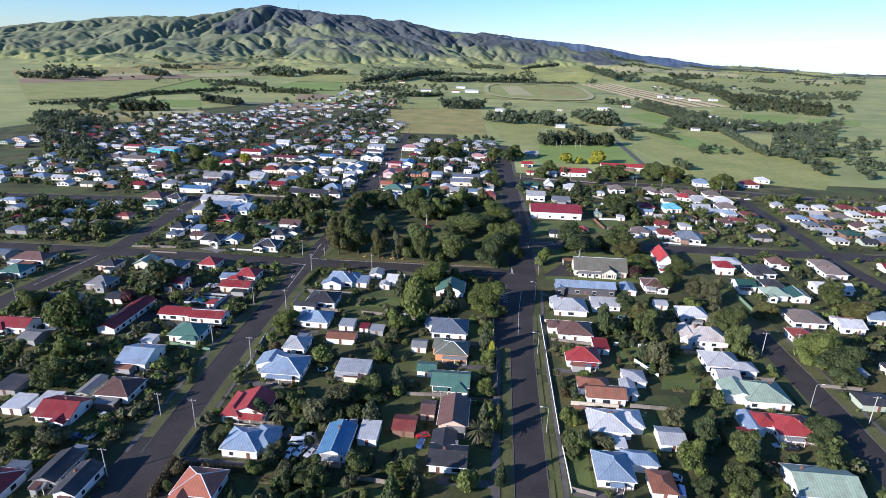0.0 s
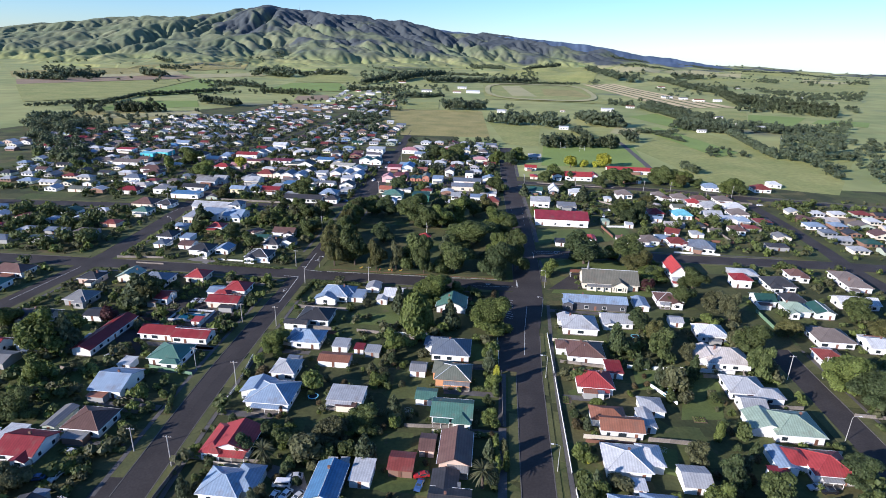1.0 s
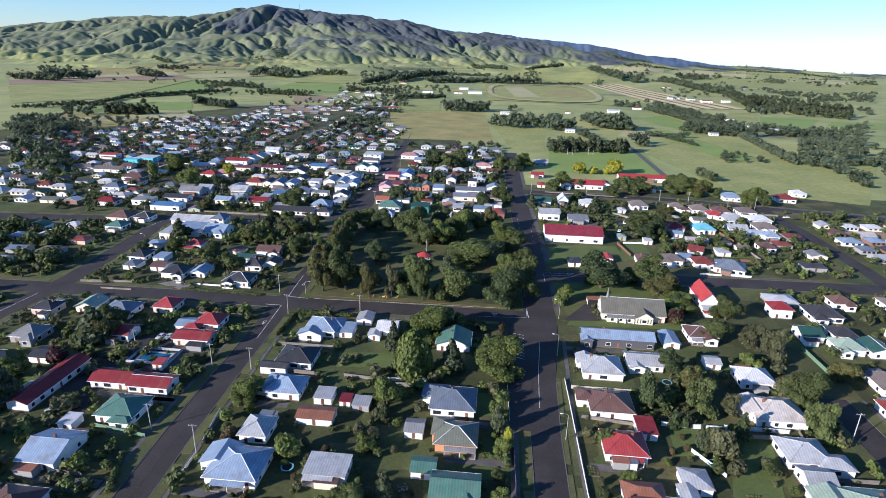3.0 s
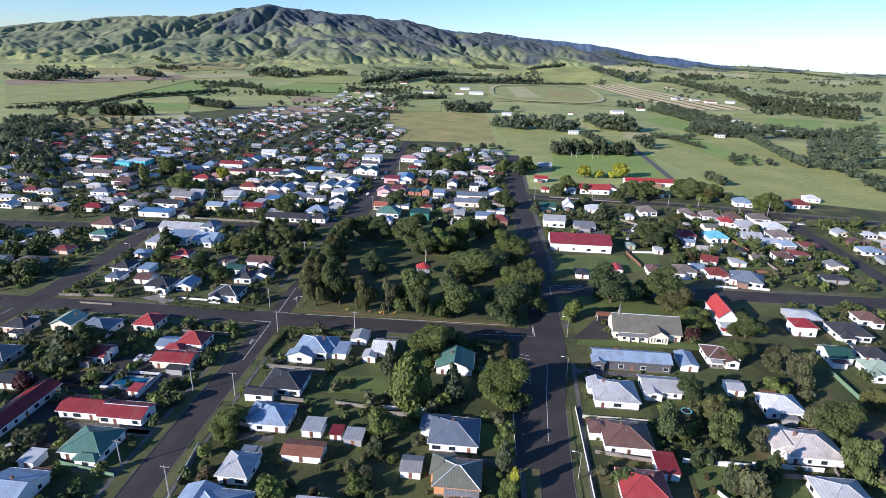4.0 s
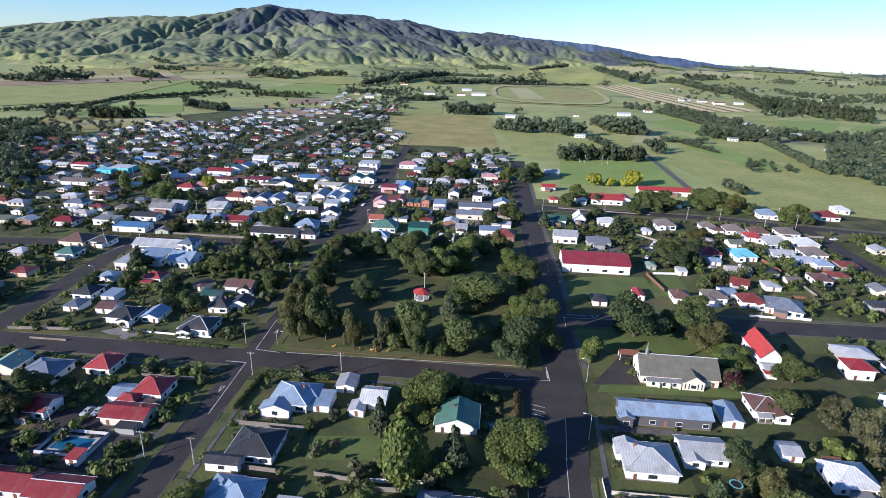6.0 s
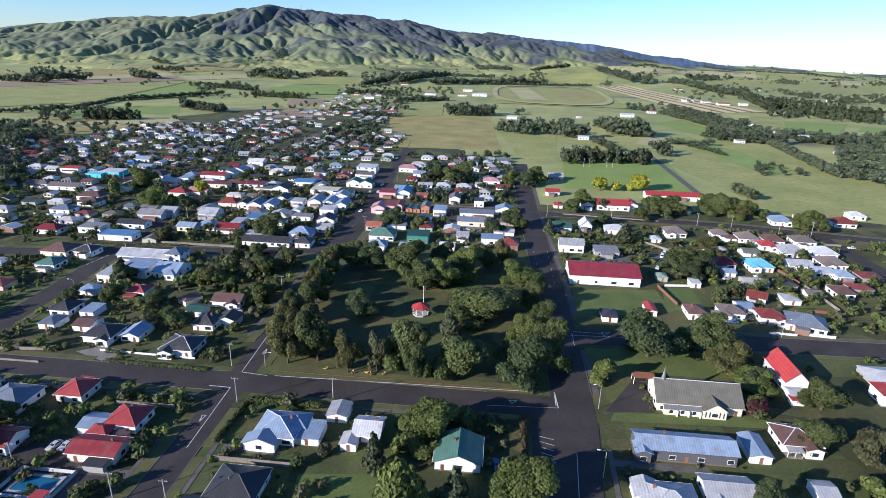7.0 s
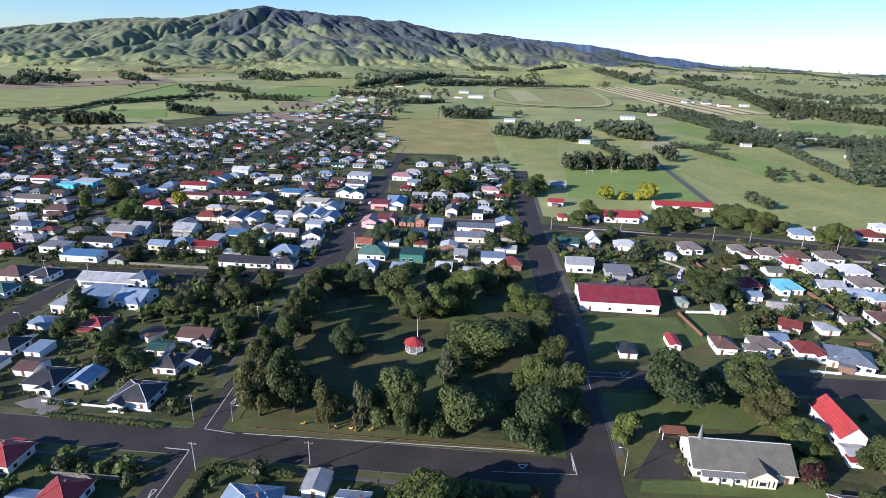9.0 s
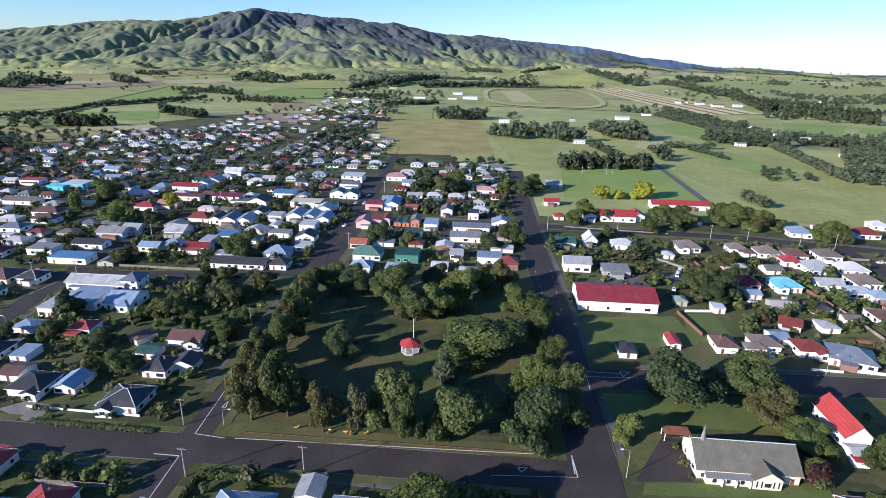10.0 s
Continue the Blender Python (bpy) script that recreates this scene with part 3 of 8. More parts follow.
                if x < 40:
                    opening(w / 2 + 0.004, py, 90, sizes[rng.randrange(2)], zz)
    for cx, cy, ww, wd, wr in wings:
        cy, wd = cy * 0.75, wd * 0.75
        wd2, hh = wd, h - 0.25
        wp = pitch * (0.92 if wr == "hip" else 0.9)
        R, Wl, lines = roof_shape(ww, wd2, hh, wr, wp, 0.45)
        # a wing on the street side runs back into the house
        oy = cy - d / 2 + wd / 2 if cy <= 0 else cy
        m = pose(cx, oy - (0.8 if cy <= 0 else 0), 0)
        part("wing_wall", mesh("wing_wall", *Wl, M_WALL[wc]), ob, m)
        part("wing_roof", mesh("wing_roof", *R, M_ROOF[rc]), ob, m)
        if cy <= 0:
            opening(cx, oy - 0.8 - wd / 2 - 0.004, 0, sizes[0])
    if near and not small and y < 330:
        part("foundation", mesh("foundation", *box(-w / 2 - 0.03, -d / 2 - 0.03, -0.05, w / 2 + 0.03, d / 2 + 0.03, 0.42), M_BASE), ob)
        if roof == "hip":
            W, D, e = w / 2 + 0.58, d / 2 + 0.58, h - 0.55 * pitch + 0.1
            eaves = [((-W, -D, e), (W, -D, e), (W, D, e), (-W, D, e), (-W, -D, e))]
        elif roof == "gable_x":
            W, D, e = w / 2 + 0.55, d / 2 + 0.58, h - 0.55 * pitch + 0.1
            eaves = [((-W, -D, e), (W, -D, e)), ((-W, D, e), (W, D, e))]
        elif roof == "gable_y":
            W, D, e = w / 2 + 0.58, d / 2 + 0.55, h - 0.55 * pitch + 0.1
            eaves = [((-W, -D, e), (-W, D, e)), ((W, -D, e), (W, D, e))]
        else:
            eaves = []
        paint = M_TRIM if more.random() < 0.6 else M_WALL[wc]
        for line in eaves:
            part("gutter", mesh("gutter", *tube(line, [0.09] * len(line), 5), paint), ob)
        if close and h < 4 and not front and more.random() < 0.5:
            # an open verandah on posts, beside the bay or along the front
            vw, vd = (0.42 * w if bay else more.uniform(0.4, 0.8) * w), more.uniform(1.6, 2.3)
            vx = -0.25 * w * (1 if bay and wings[0][0] > 0 else -1 if bay else more.choice([-0.5, 0, 0.5]))
            yf = -d / 2 - vd
            part("verandah_roof", mesh("verandah_roof", [(vx - vw / 2, yf - 0.2, 2.3), (vx + vw / 2, yf - 0.2, 2.3), (vx + vw / 2, -d / 2 - 0.01, 2.75), (vx - vw / 2, -d / 2 - 0.01, 2.75), (vx - vw / 2, yf - 0.2, 2.4), (vx + vw / 2, yf - 0.2, 2.4), (vx + vw / 2, -d / 2 - 0.01, 2.85), (vx - vw / 2, -d / 2 - 0.01, 2.85)], box(0, 0, 0, 1, 1, 1)[1], M_ROOF[more.choice([rc, rc, "zinc", "grey"])]), ob)
            part("verandah_floor", mesh("verandah_floor", *box(vx - vw / 2, yf, -0.02, vx + vw / 2, -d / 2 - 0.035, 0.38), M_WOOD), ob)
            for i in range(3):
                part("verandah_post", PORCH_POST, ob, pose(vx + (i - 1) * (vw / 2 - 0.12), yf + 0.08, 0.38))
        if close and roof == "hip" and more.random() < 0.4:
            part("flue", FLUE, ob, pose(more.uniform(-0.3, 0.3) * w, -0.12 * d, h + 0.3 * min(w, d) * pitch))
    if not small and (not near or (h < 3.6 and not wings and not front)):
        # lean-tos and verandahs added over the years
        tones = [rc, "grey", "zinc", "rust", "charcoal", "slate", "brown"]
        for k in range(rng.choice([1, 2, 2])):
            lw, ld, lh = rng.uniform(0.25, 0.6) * w, rng.uniform(1.8, 3.6), rng.uniform(2.1, 2.6)
            side = rng.choice([-1, 1, 1])
            m = pose(rng.uniform(-0.5, 0.5) * (w - lw), side * (d / 2 + ld / 2 - 0.02), 0)
            R2, W2, _ = roof_shape(lw, ld, lh, "flat", 0.1, 0.2)
            part("lean_to_wall", mesh("lean_to_wall", *W2, M_WALL[rng.choice([wc, "grey", "cream", "brown"])]), ob, m)
            part("lean_to_roof", mesh("lean_to_roof", *R2, M_ROOF[rng.choice(tones)]), ob, m)
    if chimneys is None:
        chimneys = 1 if (not small and near and roof != "flat" and rng.random() < 0.4) else 0
    for i in range(chimneys):
        px, py = rng.uniform(-0.3, 0.3) * w, rng.uniform(0.0, 0.25) * d
        run = (d / 2 - abs(py)) if roof in ("hip", "gable_x") else (w / 2 - abs(px))
        part("chimney", CHIMNEY, ob, pose(px, py, h + max(0.2, min(run, min(w, d) / 2) * pitch)))
    return ob


FAR = []


def far_house(x, y, w, d, h, roof, rc, wc):
    """A house of the outermost streets, too far to be told apart: kept for the one mass of them."""
    FOOT.append((x, y, w / 2 + 0.8, d / 2 + 0.8))
    R, Wl, _ = roof_shape(w, d, h, roof, 0.34, 0.55)
    FAR.append(((x, y), R, rc, Wl, wc, w, d))


def far_mass():
    V, Fc, idx, slots = [], [], [], []

    def put(lot, at, material):
        if material not in slots:
            slots.append(material)
        k = len(V)
        V.extend((a + at[0], b + at[1], c) for a, b, c in lot[0])
        Fc.extend(tuple(i + k for i in q) for q in lot[1])
        idx.extend([slots.index(material)] * len(lot[1]))

    for at, R, rc, Wl, wc, w, d in FAR:
        put(R, at, M_ROOF[rc])
        put(Wl, at, M_WALL[wc])
        for i in range(3):
            px = w * (i - 1) * 0.3
            put(box(px - 0.8, -d / 2 - 0.03, 0.9, px + 0.8, -d / 2 + 0.02, 2.1), at, M_GLASS)
    me = mesh("outer_houses", V, Fc, slots[0])
    for m in slots[1:]:
        me.materials.append(m)
    me.polygons.foreach_set("material_index", idx)
    return tagged(new("outer_houses", me), "many small white-walled houses with coloured iron roofs", "houses", kind="stuff")


# ---- trees
def lumps(rng, lobes, n, size, flat=0.45, core=(3, 6), fill=0.84):
    """Leaf clumps: small bent quads over the outside of overlapping lobes, with darker cores inside."""
    V, Fc = [], []
    total = sum(l[3] ** 2 for l in lobes)
    for li, (cx, cy, cz, r, sq) in enumerate(lobes):
        for _ in range(int(n * r * r / total)):
            z = rng.uniform(-0.55, 1)
            a = rng.uniform(0, 6.2832)
            s = math.sqrt(1 - z * z)
            nrm = Vector((s * math.cos(a), s * math.sin(a), z))
            rr = r * rng.uniform(0.86, 1.08)
            p = Vector((cx + nrm.x * rr, cy + nrm.y * rr, cz + nrm.z * rr * sq))
            if any(k != li and (p.x - o[0]) ** 2 + (p.y - o[1]) ** 2 + ((p.z - o[2]) / o[4]) ** 2 < (o[3] * 0.82) ** 2 for k, o in enumerate(lobes)):
                continue
            nn = (nrm + Vector((rng.gauss(0, flat), rng.gauss(0, flat), rng.gauss(0, flat) + 0.25))).normalized()
            q = nn.to_track_quat("Z", "Y") @ Euler((0, 0, rng.uniform(0, 6.28))).to_quaternion()
            sz = size * rng.uniform(0.6, 1.35)
            k = len(V)
            V += [tuple(p + q @ Vector(c)) for c in ((-sz, -sz * 0.7, -sz * 0.25), (sz * 0.8, -sz, 0), (sz, sz * 0.75, -sz * 0.25), (-sz * 0.75, sz, 0.05 * sz))]
            Fc.append((k, k + 1, k + 2, k + 3))
        # core
        k = len(V)
        rows, cols = core
        for i in range(rows + 1):
            th = math.pi * i / rows
            for j in range(cols):
                ph = 6.2832 * j / cols
                f = r * fill * rng.uniform(0.9, 1.08)
                V.append((cx + f * math.sin(th) * math.cos(ph), cy + f * math.sin(th) * math.sin(ph), cz + f * sq * math.cos(th)))
        Fc += [(k + i * cols + j, k + (i + 1) * cols + j, k + (i + 1) * cols + (j + 1) % cols, k + i * cols + (j + 1) % cols) for i in range(rows) for j in range(cols)]
    return V, Fc


def unit_tree(kind, seed, n):
    """Trunk and crown of a tree one metre wide and one metre high, to be scaled."""
    rng = random.Random(seed)
    L = []
    if kind in ("great", "broad", "willow"):
        L += [(0, 0, 0.52, 0.29, 1.0), (0, 0, 0.3, 0.24, 0.8)]
        many = 26 if kind == "great" else 15
        for i in range(many):
            a = 2.39996 * i + rng.uniform(-0.4, 0.4)
            zz = 0.13 + 0.72 * ((i * 0.618) % 1.0) + rng.uniform(-0.04, 0.04)
            rad = 0.40 * math.sqrt(max(0.04, 1 - ((zz - 0.40) / 0.52) ** 2)) * rng.uniform(0.78, 1.12)
            L.append((math.cos(a) * rad, math.sin(a) * rad, zz, rng.uniform(0.105, 0.17) * (1 if kind == "great" else 1.25), rng.uniform(0.8, 1.05)))
    elif kind == "shrub":
        for i in range(6):
            a = rng.uniform(0, 6.28)
            L.append((math.cos(a) * 0.2 * rng.random() ** 0.5 * 1.3, math.sin(a) * 0.26 * rng.random() ** 0.5, rng.uniform(0.25, 0.62), rng.uniform(0.22, 0.30), 1.2))
    elif kind == "poplar":
        for i in range(9):
            zz = 0.12 + 0.8 * i / 8
            L.append((rng.uniform(-0.1, 0.1), rng.uniform(-0.1, 0.1), zz, 0.40 * math.sqrt(max(0.08, 1 - (2 * zz - 0.85) ** 2)) * rng.uniform(0.85, 1.1), 0.42))
    elif kind == "conifer":
        for i in range(10):
            zz = 0.12 + 0.82 * i / 9
            wd = 0.42 * (1 - zz) + 0.07
            a = i * 2.4
            L.append((math.cos(a) * wd * 0.3, math.sin(a) * wd * 0.3, zz, wd * rng.uniform(0.8, 1.05), 0.55))
    elif kind == "pine":
        for i in range(9):
            a = i * 2.4
            zz = rng.uniform(0.3, 0.85)
            L.append((math.cos(a) * 0.27 * rng.uniform(0.5, 1.1), math.sin(a) * 0.27 * rng.uniform(0.5, 1.1), zz, rng.uniform(0.14, 0.24), 0.7))
    V, Fc = lumps(rng, L, n, {"great": 0.0165, "broad": 0.028, "willow": 0.027, "shrub": 0.055, "poplar": 0.036, "conifer": 0.045, "pine": 0.045}[kind])
    trunk = tube([(0, 0, -0.02), (0.01, 0, 0.25), (0, 0.01, 0.55)], [0.035, 0.025, 0.012])
    limbs = [tube([(0, 0, 0.2), (math.cos(a) * 0.14, math.sin(a) * 0.14, 0.4), (math.cos(a) * 0.25, math.sin(a) * 0.25, 0.52)], [0.016, 0.011, 0.004], 5) for a in (0.3, 1.9, 3.3, 4.8)]
    return mesh("trunk", *join(trunk, *limbs), M_BARK), (V, Fc)


TREES = {}
for kind, n, tints in (("great", 8500, ("oak", "oak", "dark", "oak", "light", "rusty")), ("broad", 2600, ("oak", "oak", "dark", "oak", "light", "grey")), ("willow", 1900, ("light", "grey", "light")), ("shrub", 640, ("oak", "light", "dark", "grey", "oak", "grey", "light", "gold", "copper", "brownish")),
                       ("poplar", 2400, ("oak", "light")), ("conifer", 900, ("pine", "dark")), ("pine", 700, ("pine", "pine"))):
    TREES[kind] = []
    for i, tint in enumerate(tints):
        tr, (V, Fc) = unit_tree(kind, 100 * len(kind) + i, n)
        TREES[kind].append((tr, mesh("crown", V, Fc, M_LEAF[tint]), tint))


def palm_meshes():
    rng = random.Random(5)
    V, Fc = [], []
    for i in range(54):
        a, el = rng.uniform(0, 6.28), rng.uniform(-0.5, 1.25)
        L, wd = rng.uniform(0.42, 0.52), 0.022
        pts = []
        for s in range(6):
            t = s / 5
            r = L * t * math.cos(el * (1 - 0.35 * t))
            pts.append(Vector((math.cos(a) * r, math.sin(a) * r, 0.62 + L * t * math.sin(el) - 0.34 * t * t * L * 1.5)))
        sd = Vector((-math.sin(a), math.cos(a), 0))
        for s, p in enumerate(pts):
            k = wd * (1 - (s / 5) ** 3) * (0.5 + min(1, s * 0.5))
            V += [tuple(p - sd * k - Vector((0, 0, 0.008))), tuple(p), tuple(p + sd * k - Vector((0, 0, 0.008)))]
        b = len(V) - 18
        Fc += [q for s in range(5) for q in ((b + 3 * s, b + 3 * s + 1, b + 3 * s + 4, b + 3 * s + 3), (b + 3 * s + 1, b + 3 * s + 2, b + 3 * s + 5, b + 3 * s + 4))]
    return mesh("trunk", *tube([(0, 0, 0), (0.005, 0, 0.3), (0, 0, 0.62), (0, 0, 0.68)], [0.06, 0.05, 0.055, 0.03], 9), M_BARK), mesh("crown", V, Fc, M_LEAF["grey"])


TREES["palm"] = [(*palm_meshes(), "grey")]
TREE_WORDS = dict(great="large spreading broadleaf tree with a dense rounded crown", broad="spreading broadleaf tree with a dense rounded crown", willow="tall rounded tree with light fine foliage", shrub="rounded garden shrub", poplar="tall columnar poplar tree", conifer="dark pointed conifer tree", pine="dark shelter pine with an uneven crown", palm="palm tree with arching feathery fronds")
TINT_WORDS = dict(rusty="olive", hazed="grey-green", oak="green", dark="dark green", light="light green", grey="grey-green", gold="golden yellow", copper="copper-red", pine="dark", brownish="brownish")


def tree(kind, x, y, w, h, tint=None, z=None):
    kind = "great" if kind == "broad" and w > 10 else kind
    lot = TREES[kind]
    pick = [t for t in lot if t[2] == tint] or [t for t in lot if t[2] not in ("gold", "copper") or int(abs(x * 13.7 + y * 5.3)) % 14 == 0]
    tr, cr, tn = pick[int(abs(x * 7.3 + y * 3.1)) % len(pick)]
    name = {"shrub": "shrub", "palm": "palm_tree", "poplar": "poplar_tree", "conifer": "conifer_tree"}.get(kind, "tree")
    ob = thing(name, x, y, land(x, y) if z is None else z, (x * 37 + y * 11) % 360, TINT_WORDS[tn] + " " + TREE_WORDS[kind], "shrub" if kind == "shrub" else "tree", "garden shrubs" if kind == "shrub" else "town trees")
    ob.scale = (w * 1.02, w * 1.02, h) if kind == "great" else (w * 0.94, w * 0.94, h)
    part("trunk", tr, ob)
    part("crown", cr, ob)
    return ob


# ---- far growth: belts and woods, each one mass of many crowns
def growth(name, spots, h, kind, label):
    rng = random.Random(int(abs(spots[0][0] * 3 + spots[0][1])))
    far = spots[0][1]
    n = 105 if far < 700 else 72 if far < 1300 else 40
    V, Fc = [], []
    for x, y in spots:
        hh = h * rng.uniform(0.65, 1.15)
        z = land(x, y)
        r = hh * (0.24 if kind == "poplar" else 0.40)
        L = []
        for i in range(5 if far < 1300 else 3):
            a = i * 2.4 + rng.random()
            L.append((x + math.cos(a) * r * 0.55, y + math.sin(a) * r * 0.55, z + hh * (0.17 + (0.16 if far < 1300 else 0.27) * i) if kind == "poplar" else z + hh * rng.uniform(0.22, 0.70), r * rng.uniform(0.5, 0.85), 0.9 if kind != "poplar" else 1.3))
        v, f = lumps(rng, L, n, hh * (0.056 if far < 700 else 0.066 if far < 1300 else 0.09), core=(2, 5), fill=0.78)
        k = len(V)
        V += v
        Fc += [tuple(i + k for i in q) for q in f]
    # beyond 600 m greyer leaf tints stand in for haze over the woods
    tint = {"pine": "pine", "poplar": "dark", "broad": "oak"}[kind] if far < 600 else {"pine": "hazed", "poplar": "pine", "broad": "hazed"}[kind]
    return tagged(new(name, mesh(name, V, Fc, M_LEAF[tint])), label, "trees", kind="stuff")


def belt(x0, y0, x1, y1, h, kind, width=1.0):
    rng = random.Random(int(abs(x0 + 7 * y0)))
    L = math.hypot(x1 - x0, y1 - y0)
    n = min(150, max(3, int(L / (h * (0.24 if kind == "poplar" else 0.33)) * max(1, width * 0.9))))
    return growth("shelterbelt", [(x0 + (x1 - x0) * (i + 0.5) / n + rng.gauss(0, h * 0.12), y0 + (y1 - y0) * (i + 0.5) / n + rng.uniform(0, h * 0.6 * width)) for i in range(n)], h, kind, "dark shelterbelt of tall trees between paddocks")


def wood(a, b, c, d, n, h, kind, thick=False):
    rng = random.Random(int(abs(a[0] + 5 * a[1])))
    spots = []
    for _ in range(n * 16):
        s, t = rng.random(), rng.random()
        x = (a[0] * (1 - s) + b[0] * s) * (1 - t) + (d[0] * (1 - s) + c[0] * s) * t
        y = (a[1] * (1 - s) + b[1] * s) * (1 - t) + (d[1] * (1 - s) + c[1] * s) * t
        if a[1] > 600 and not thick and noise.noise((x / 160, y / 220, 3.3)) < 0.06:
            continue
        if near_road(x, y, 3) or any(abs(x - f[0]) < f[2] + h * 0.2 and abs(y - f[1]) < f[3] + h * 0.2 for f in FOOT):
            continue
        spots.append((x, y))
        if len(spots) >= n:
            break
    return growth("grove", spots, h, kind, "scattered dark green trees among houses and paddocks") if spots else None


# ---- town ground and streets
sheet("lawn", ((-720, -250), (420, -250), (420, 520), (-720, 520)), M_YARD, 0.02, "short dark green lawns of the town gardens", "lawn", step=400)
sheet("lawn", ((-640, 520), (10, 520), (-20, 700), (-600, 760)), M_YARD, 0.02, "short dark green lawns of the town gardens", "lawn", step=400)
sheet("lawn", ((-600, 760), (-40, 690), (-180, 1150), (-420, 1080)), M_YARD, 0.021, "short dark green lawns of the town gardens", "lawn", step=400)
# streets
WEST = [(-74, -150), (-84, 60), (-91.6, 160), (-93, 190), (-94.5, 268), (-96, 400), (-95, 480), (-104, 580), (-118, 790)]
EAST = [(14.2, -200), (14.4, 190), (16.6, 250)]
EAST_NORTH = [(16.6, 247), (17.4, 275), (17.4, 320), (16.9, 364), (14.4, 422), (11.5, 496), (10.2, 570), (9.6, 672)]
CROSS = [(-460, 262), (-205, 268), (-94, 268.5), (13, 268.5)]
EAST_CROSS = [(13, 316), (75, 321), (122, 322), (190, 324), (340, 318)]
SCHOOL = [(-95, 497), (14, 496), (70, 492), (135, 489), (195, 476), (330, 450)]
SECOND = [(-460, 356), (-256, 371), (-205, 383), (-148, 389), (-97, 402)]
HIGHWAY = [(-216, -100), (-208, 205), (-203, 281), (-208, 340), (-214, 386), (-222, 437), (-232, 520)]
LANE = [(113, -100), (113, 170), (111, 222)]
FAR_LANE = [(204, -60), (200, 240), (192, 326)]
NORTH_LANE = [(193, 322), (195, 348), (195, 403), (192, 474)]
for line, half, z in ((WEST, 4.4, 0.05), (EAST, 4.4, 0.054), (CROSS, 5.6, 0.058), (EAST_CROSS, 6.2, 0.062), (SCHOOL, 5.2, 0.066), (SECOND, 5.5, 0.070), (HIGHWAY, 5.4, 0.074), (LANE, 4.8, 0.05), (FAR_LANE, 4.8, 0.05), (EAST_NORTH, 6.8, 0.078), (NORTH_LANE, 4.6, 0.082)):
    road(line, half, z=z)
road([(152, 505), (151, 590), (153, 735), (150, 800)], 3.0, "track", M_PATH, 0.12, label="pale gravel farm track")

# outer streets
road([(-410, 519), (-365, 544), (-328, 559), (-286, 597), (-224, 622), (-109, 646), (-59, 667)], 2.4)
road([(-482, 681), (-329, 644), (-263, 649)], 2.4)
road([(-360, 485), (-321, 501), (-298, 551), (-254, 629), (-252, 854), (-256, 974)], 2.4)
road([(-313, 433), (-269, 459), (-277, 506)], 2.4)
road([(-143, 518), (-127, 537), (-106, 537)], 2.4)
# paddocks
field('green', (161, 699), (190, 529), (320, 702), (284, 949))
field('green', (190, 529), (283, 500), (404, 696), (320, 702))
field('lime', (44, 576), (151, 582), (163, 719), (54, 698))
field('green', (10, 698), (48, 693), (62, 879), (-14, 906))
field('olive', (-136, 741), (-10, 747), (-31, 1070), (-195, 1046))
field('olive', (-190, 824), (-151, 818), (-174, 934), (-208, 931))
field('green', (-32, 1321), (240, 1289), (268, 1972), (-56, 1905))
field('dry', (30, 1440), (90, 1432), (60, 1800), (5, 1790))
field('olive', (110, 1480), (220, 1460), (215, 1700), (120, 1720))
field('stripe', (353, 1237), (373, 1247), (288, 2010), (273, 2003))
field('stripe', (384, 1251), (405, 1261), (311, 2021), (296, 2014))
field('stripe', (415, 1265), (436, 1275), (334, 2032), (319, 2025))
field('stripe', (447, 1280), (469, 1289), (358, 2043), (342, 2036))
field('stripe', (479, 1294), (502, 1304), (382, 2054), (366, 2047))
field('green', (-833, 960), (-746, 1089), (-904, 1717), (-1154, 1314))
field('lime', (-740, 1100), (-640, 1260), (-790, 1640), (-890, 1690))
field('soil', (-1154, 1318), (-930, 1734), (-1060, 1900), (-1280, 1460))
field('dry', (-1280, 1464), (-1060, 1904), (-1190, 2060), (-1420, 1620))
field('dry', (-925, 1745), (-800, 1980), (-900, 2130), (-1055, 1905))
field('olive', (-1372, 1553), (-993, 2236), (-1202, 2761), (-1610, 1816))
field('olive', (-553, 708), (-430, 816), (-496, 919), (-658, 855))
field('dry', (-575, 770), (-465, 885), (-496, 926), (-600, 826))
field('lime', (-644, 882), (-520, 979), (-576, 1079), (-690, 1040))
field('soil', (-362, 954), (-284, 1018), (-316, 1104), (-387, 1083))
field('soil', (-410, 1146), (-343, 1184), (-382, 1290), (-440, 1257))
field('lime', (-564, 1363), (-360, 1411), (-470, 1706), (-596, 1646))
field('green', (-599, 1697), (-411, 1734), (-610, 2280), (-755, 2189))
field('green', (-8, 2195), (311, 2082), (657, 3358), (18, 3223))
field('lime', (405, 994), (463, 973), (564, 1137), (471, 1160))
field('lime', (526, 1040), (598, 1008), (646, 1086), (572, 1109))
field('lime', (227, 1056), (272, 890), (313, 901), (291, 1124))
field('dry', (851, 3200), (1172, 3031), (1535, 3956), (1111, 4034))
field('green', (674, 2256), (1114, 1918), (1571, 2687), (947, 2903))
field('green', (70, 766), (156, 770), (166, 848), (84, 838))
field('dry', (443, 2944), (778, 3029), (1003, 3765), (583, 3642))
field('green', (1134, 3379), (1487, 3210), (1801, 3877), (1397, 3951))
field('dry', (1300, 2715), (1571, 2687), (1834, 3130), (1522, 3118))
field('lime', (184, 3036), (405, 3047), (510, 3588), (250, 3578))
field('green', (384, 1094), (426, 1053), (487, 1210), (442, 1225))
field('dry', (155, 831), (187, 802), (214, 897), (176, 898))
field('lime', (206, 895), (242, 662), (279, 699), (242, 915))
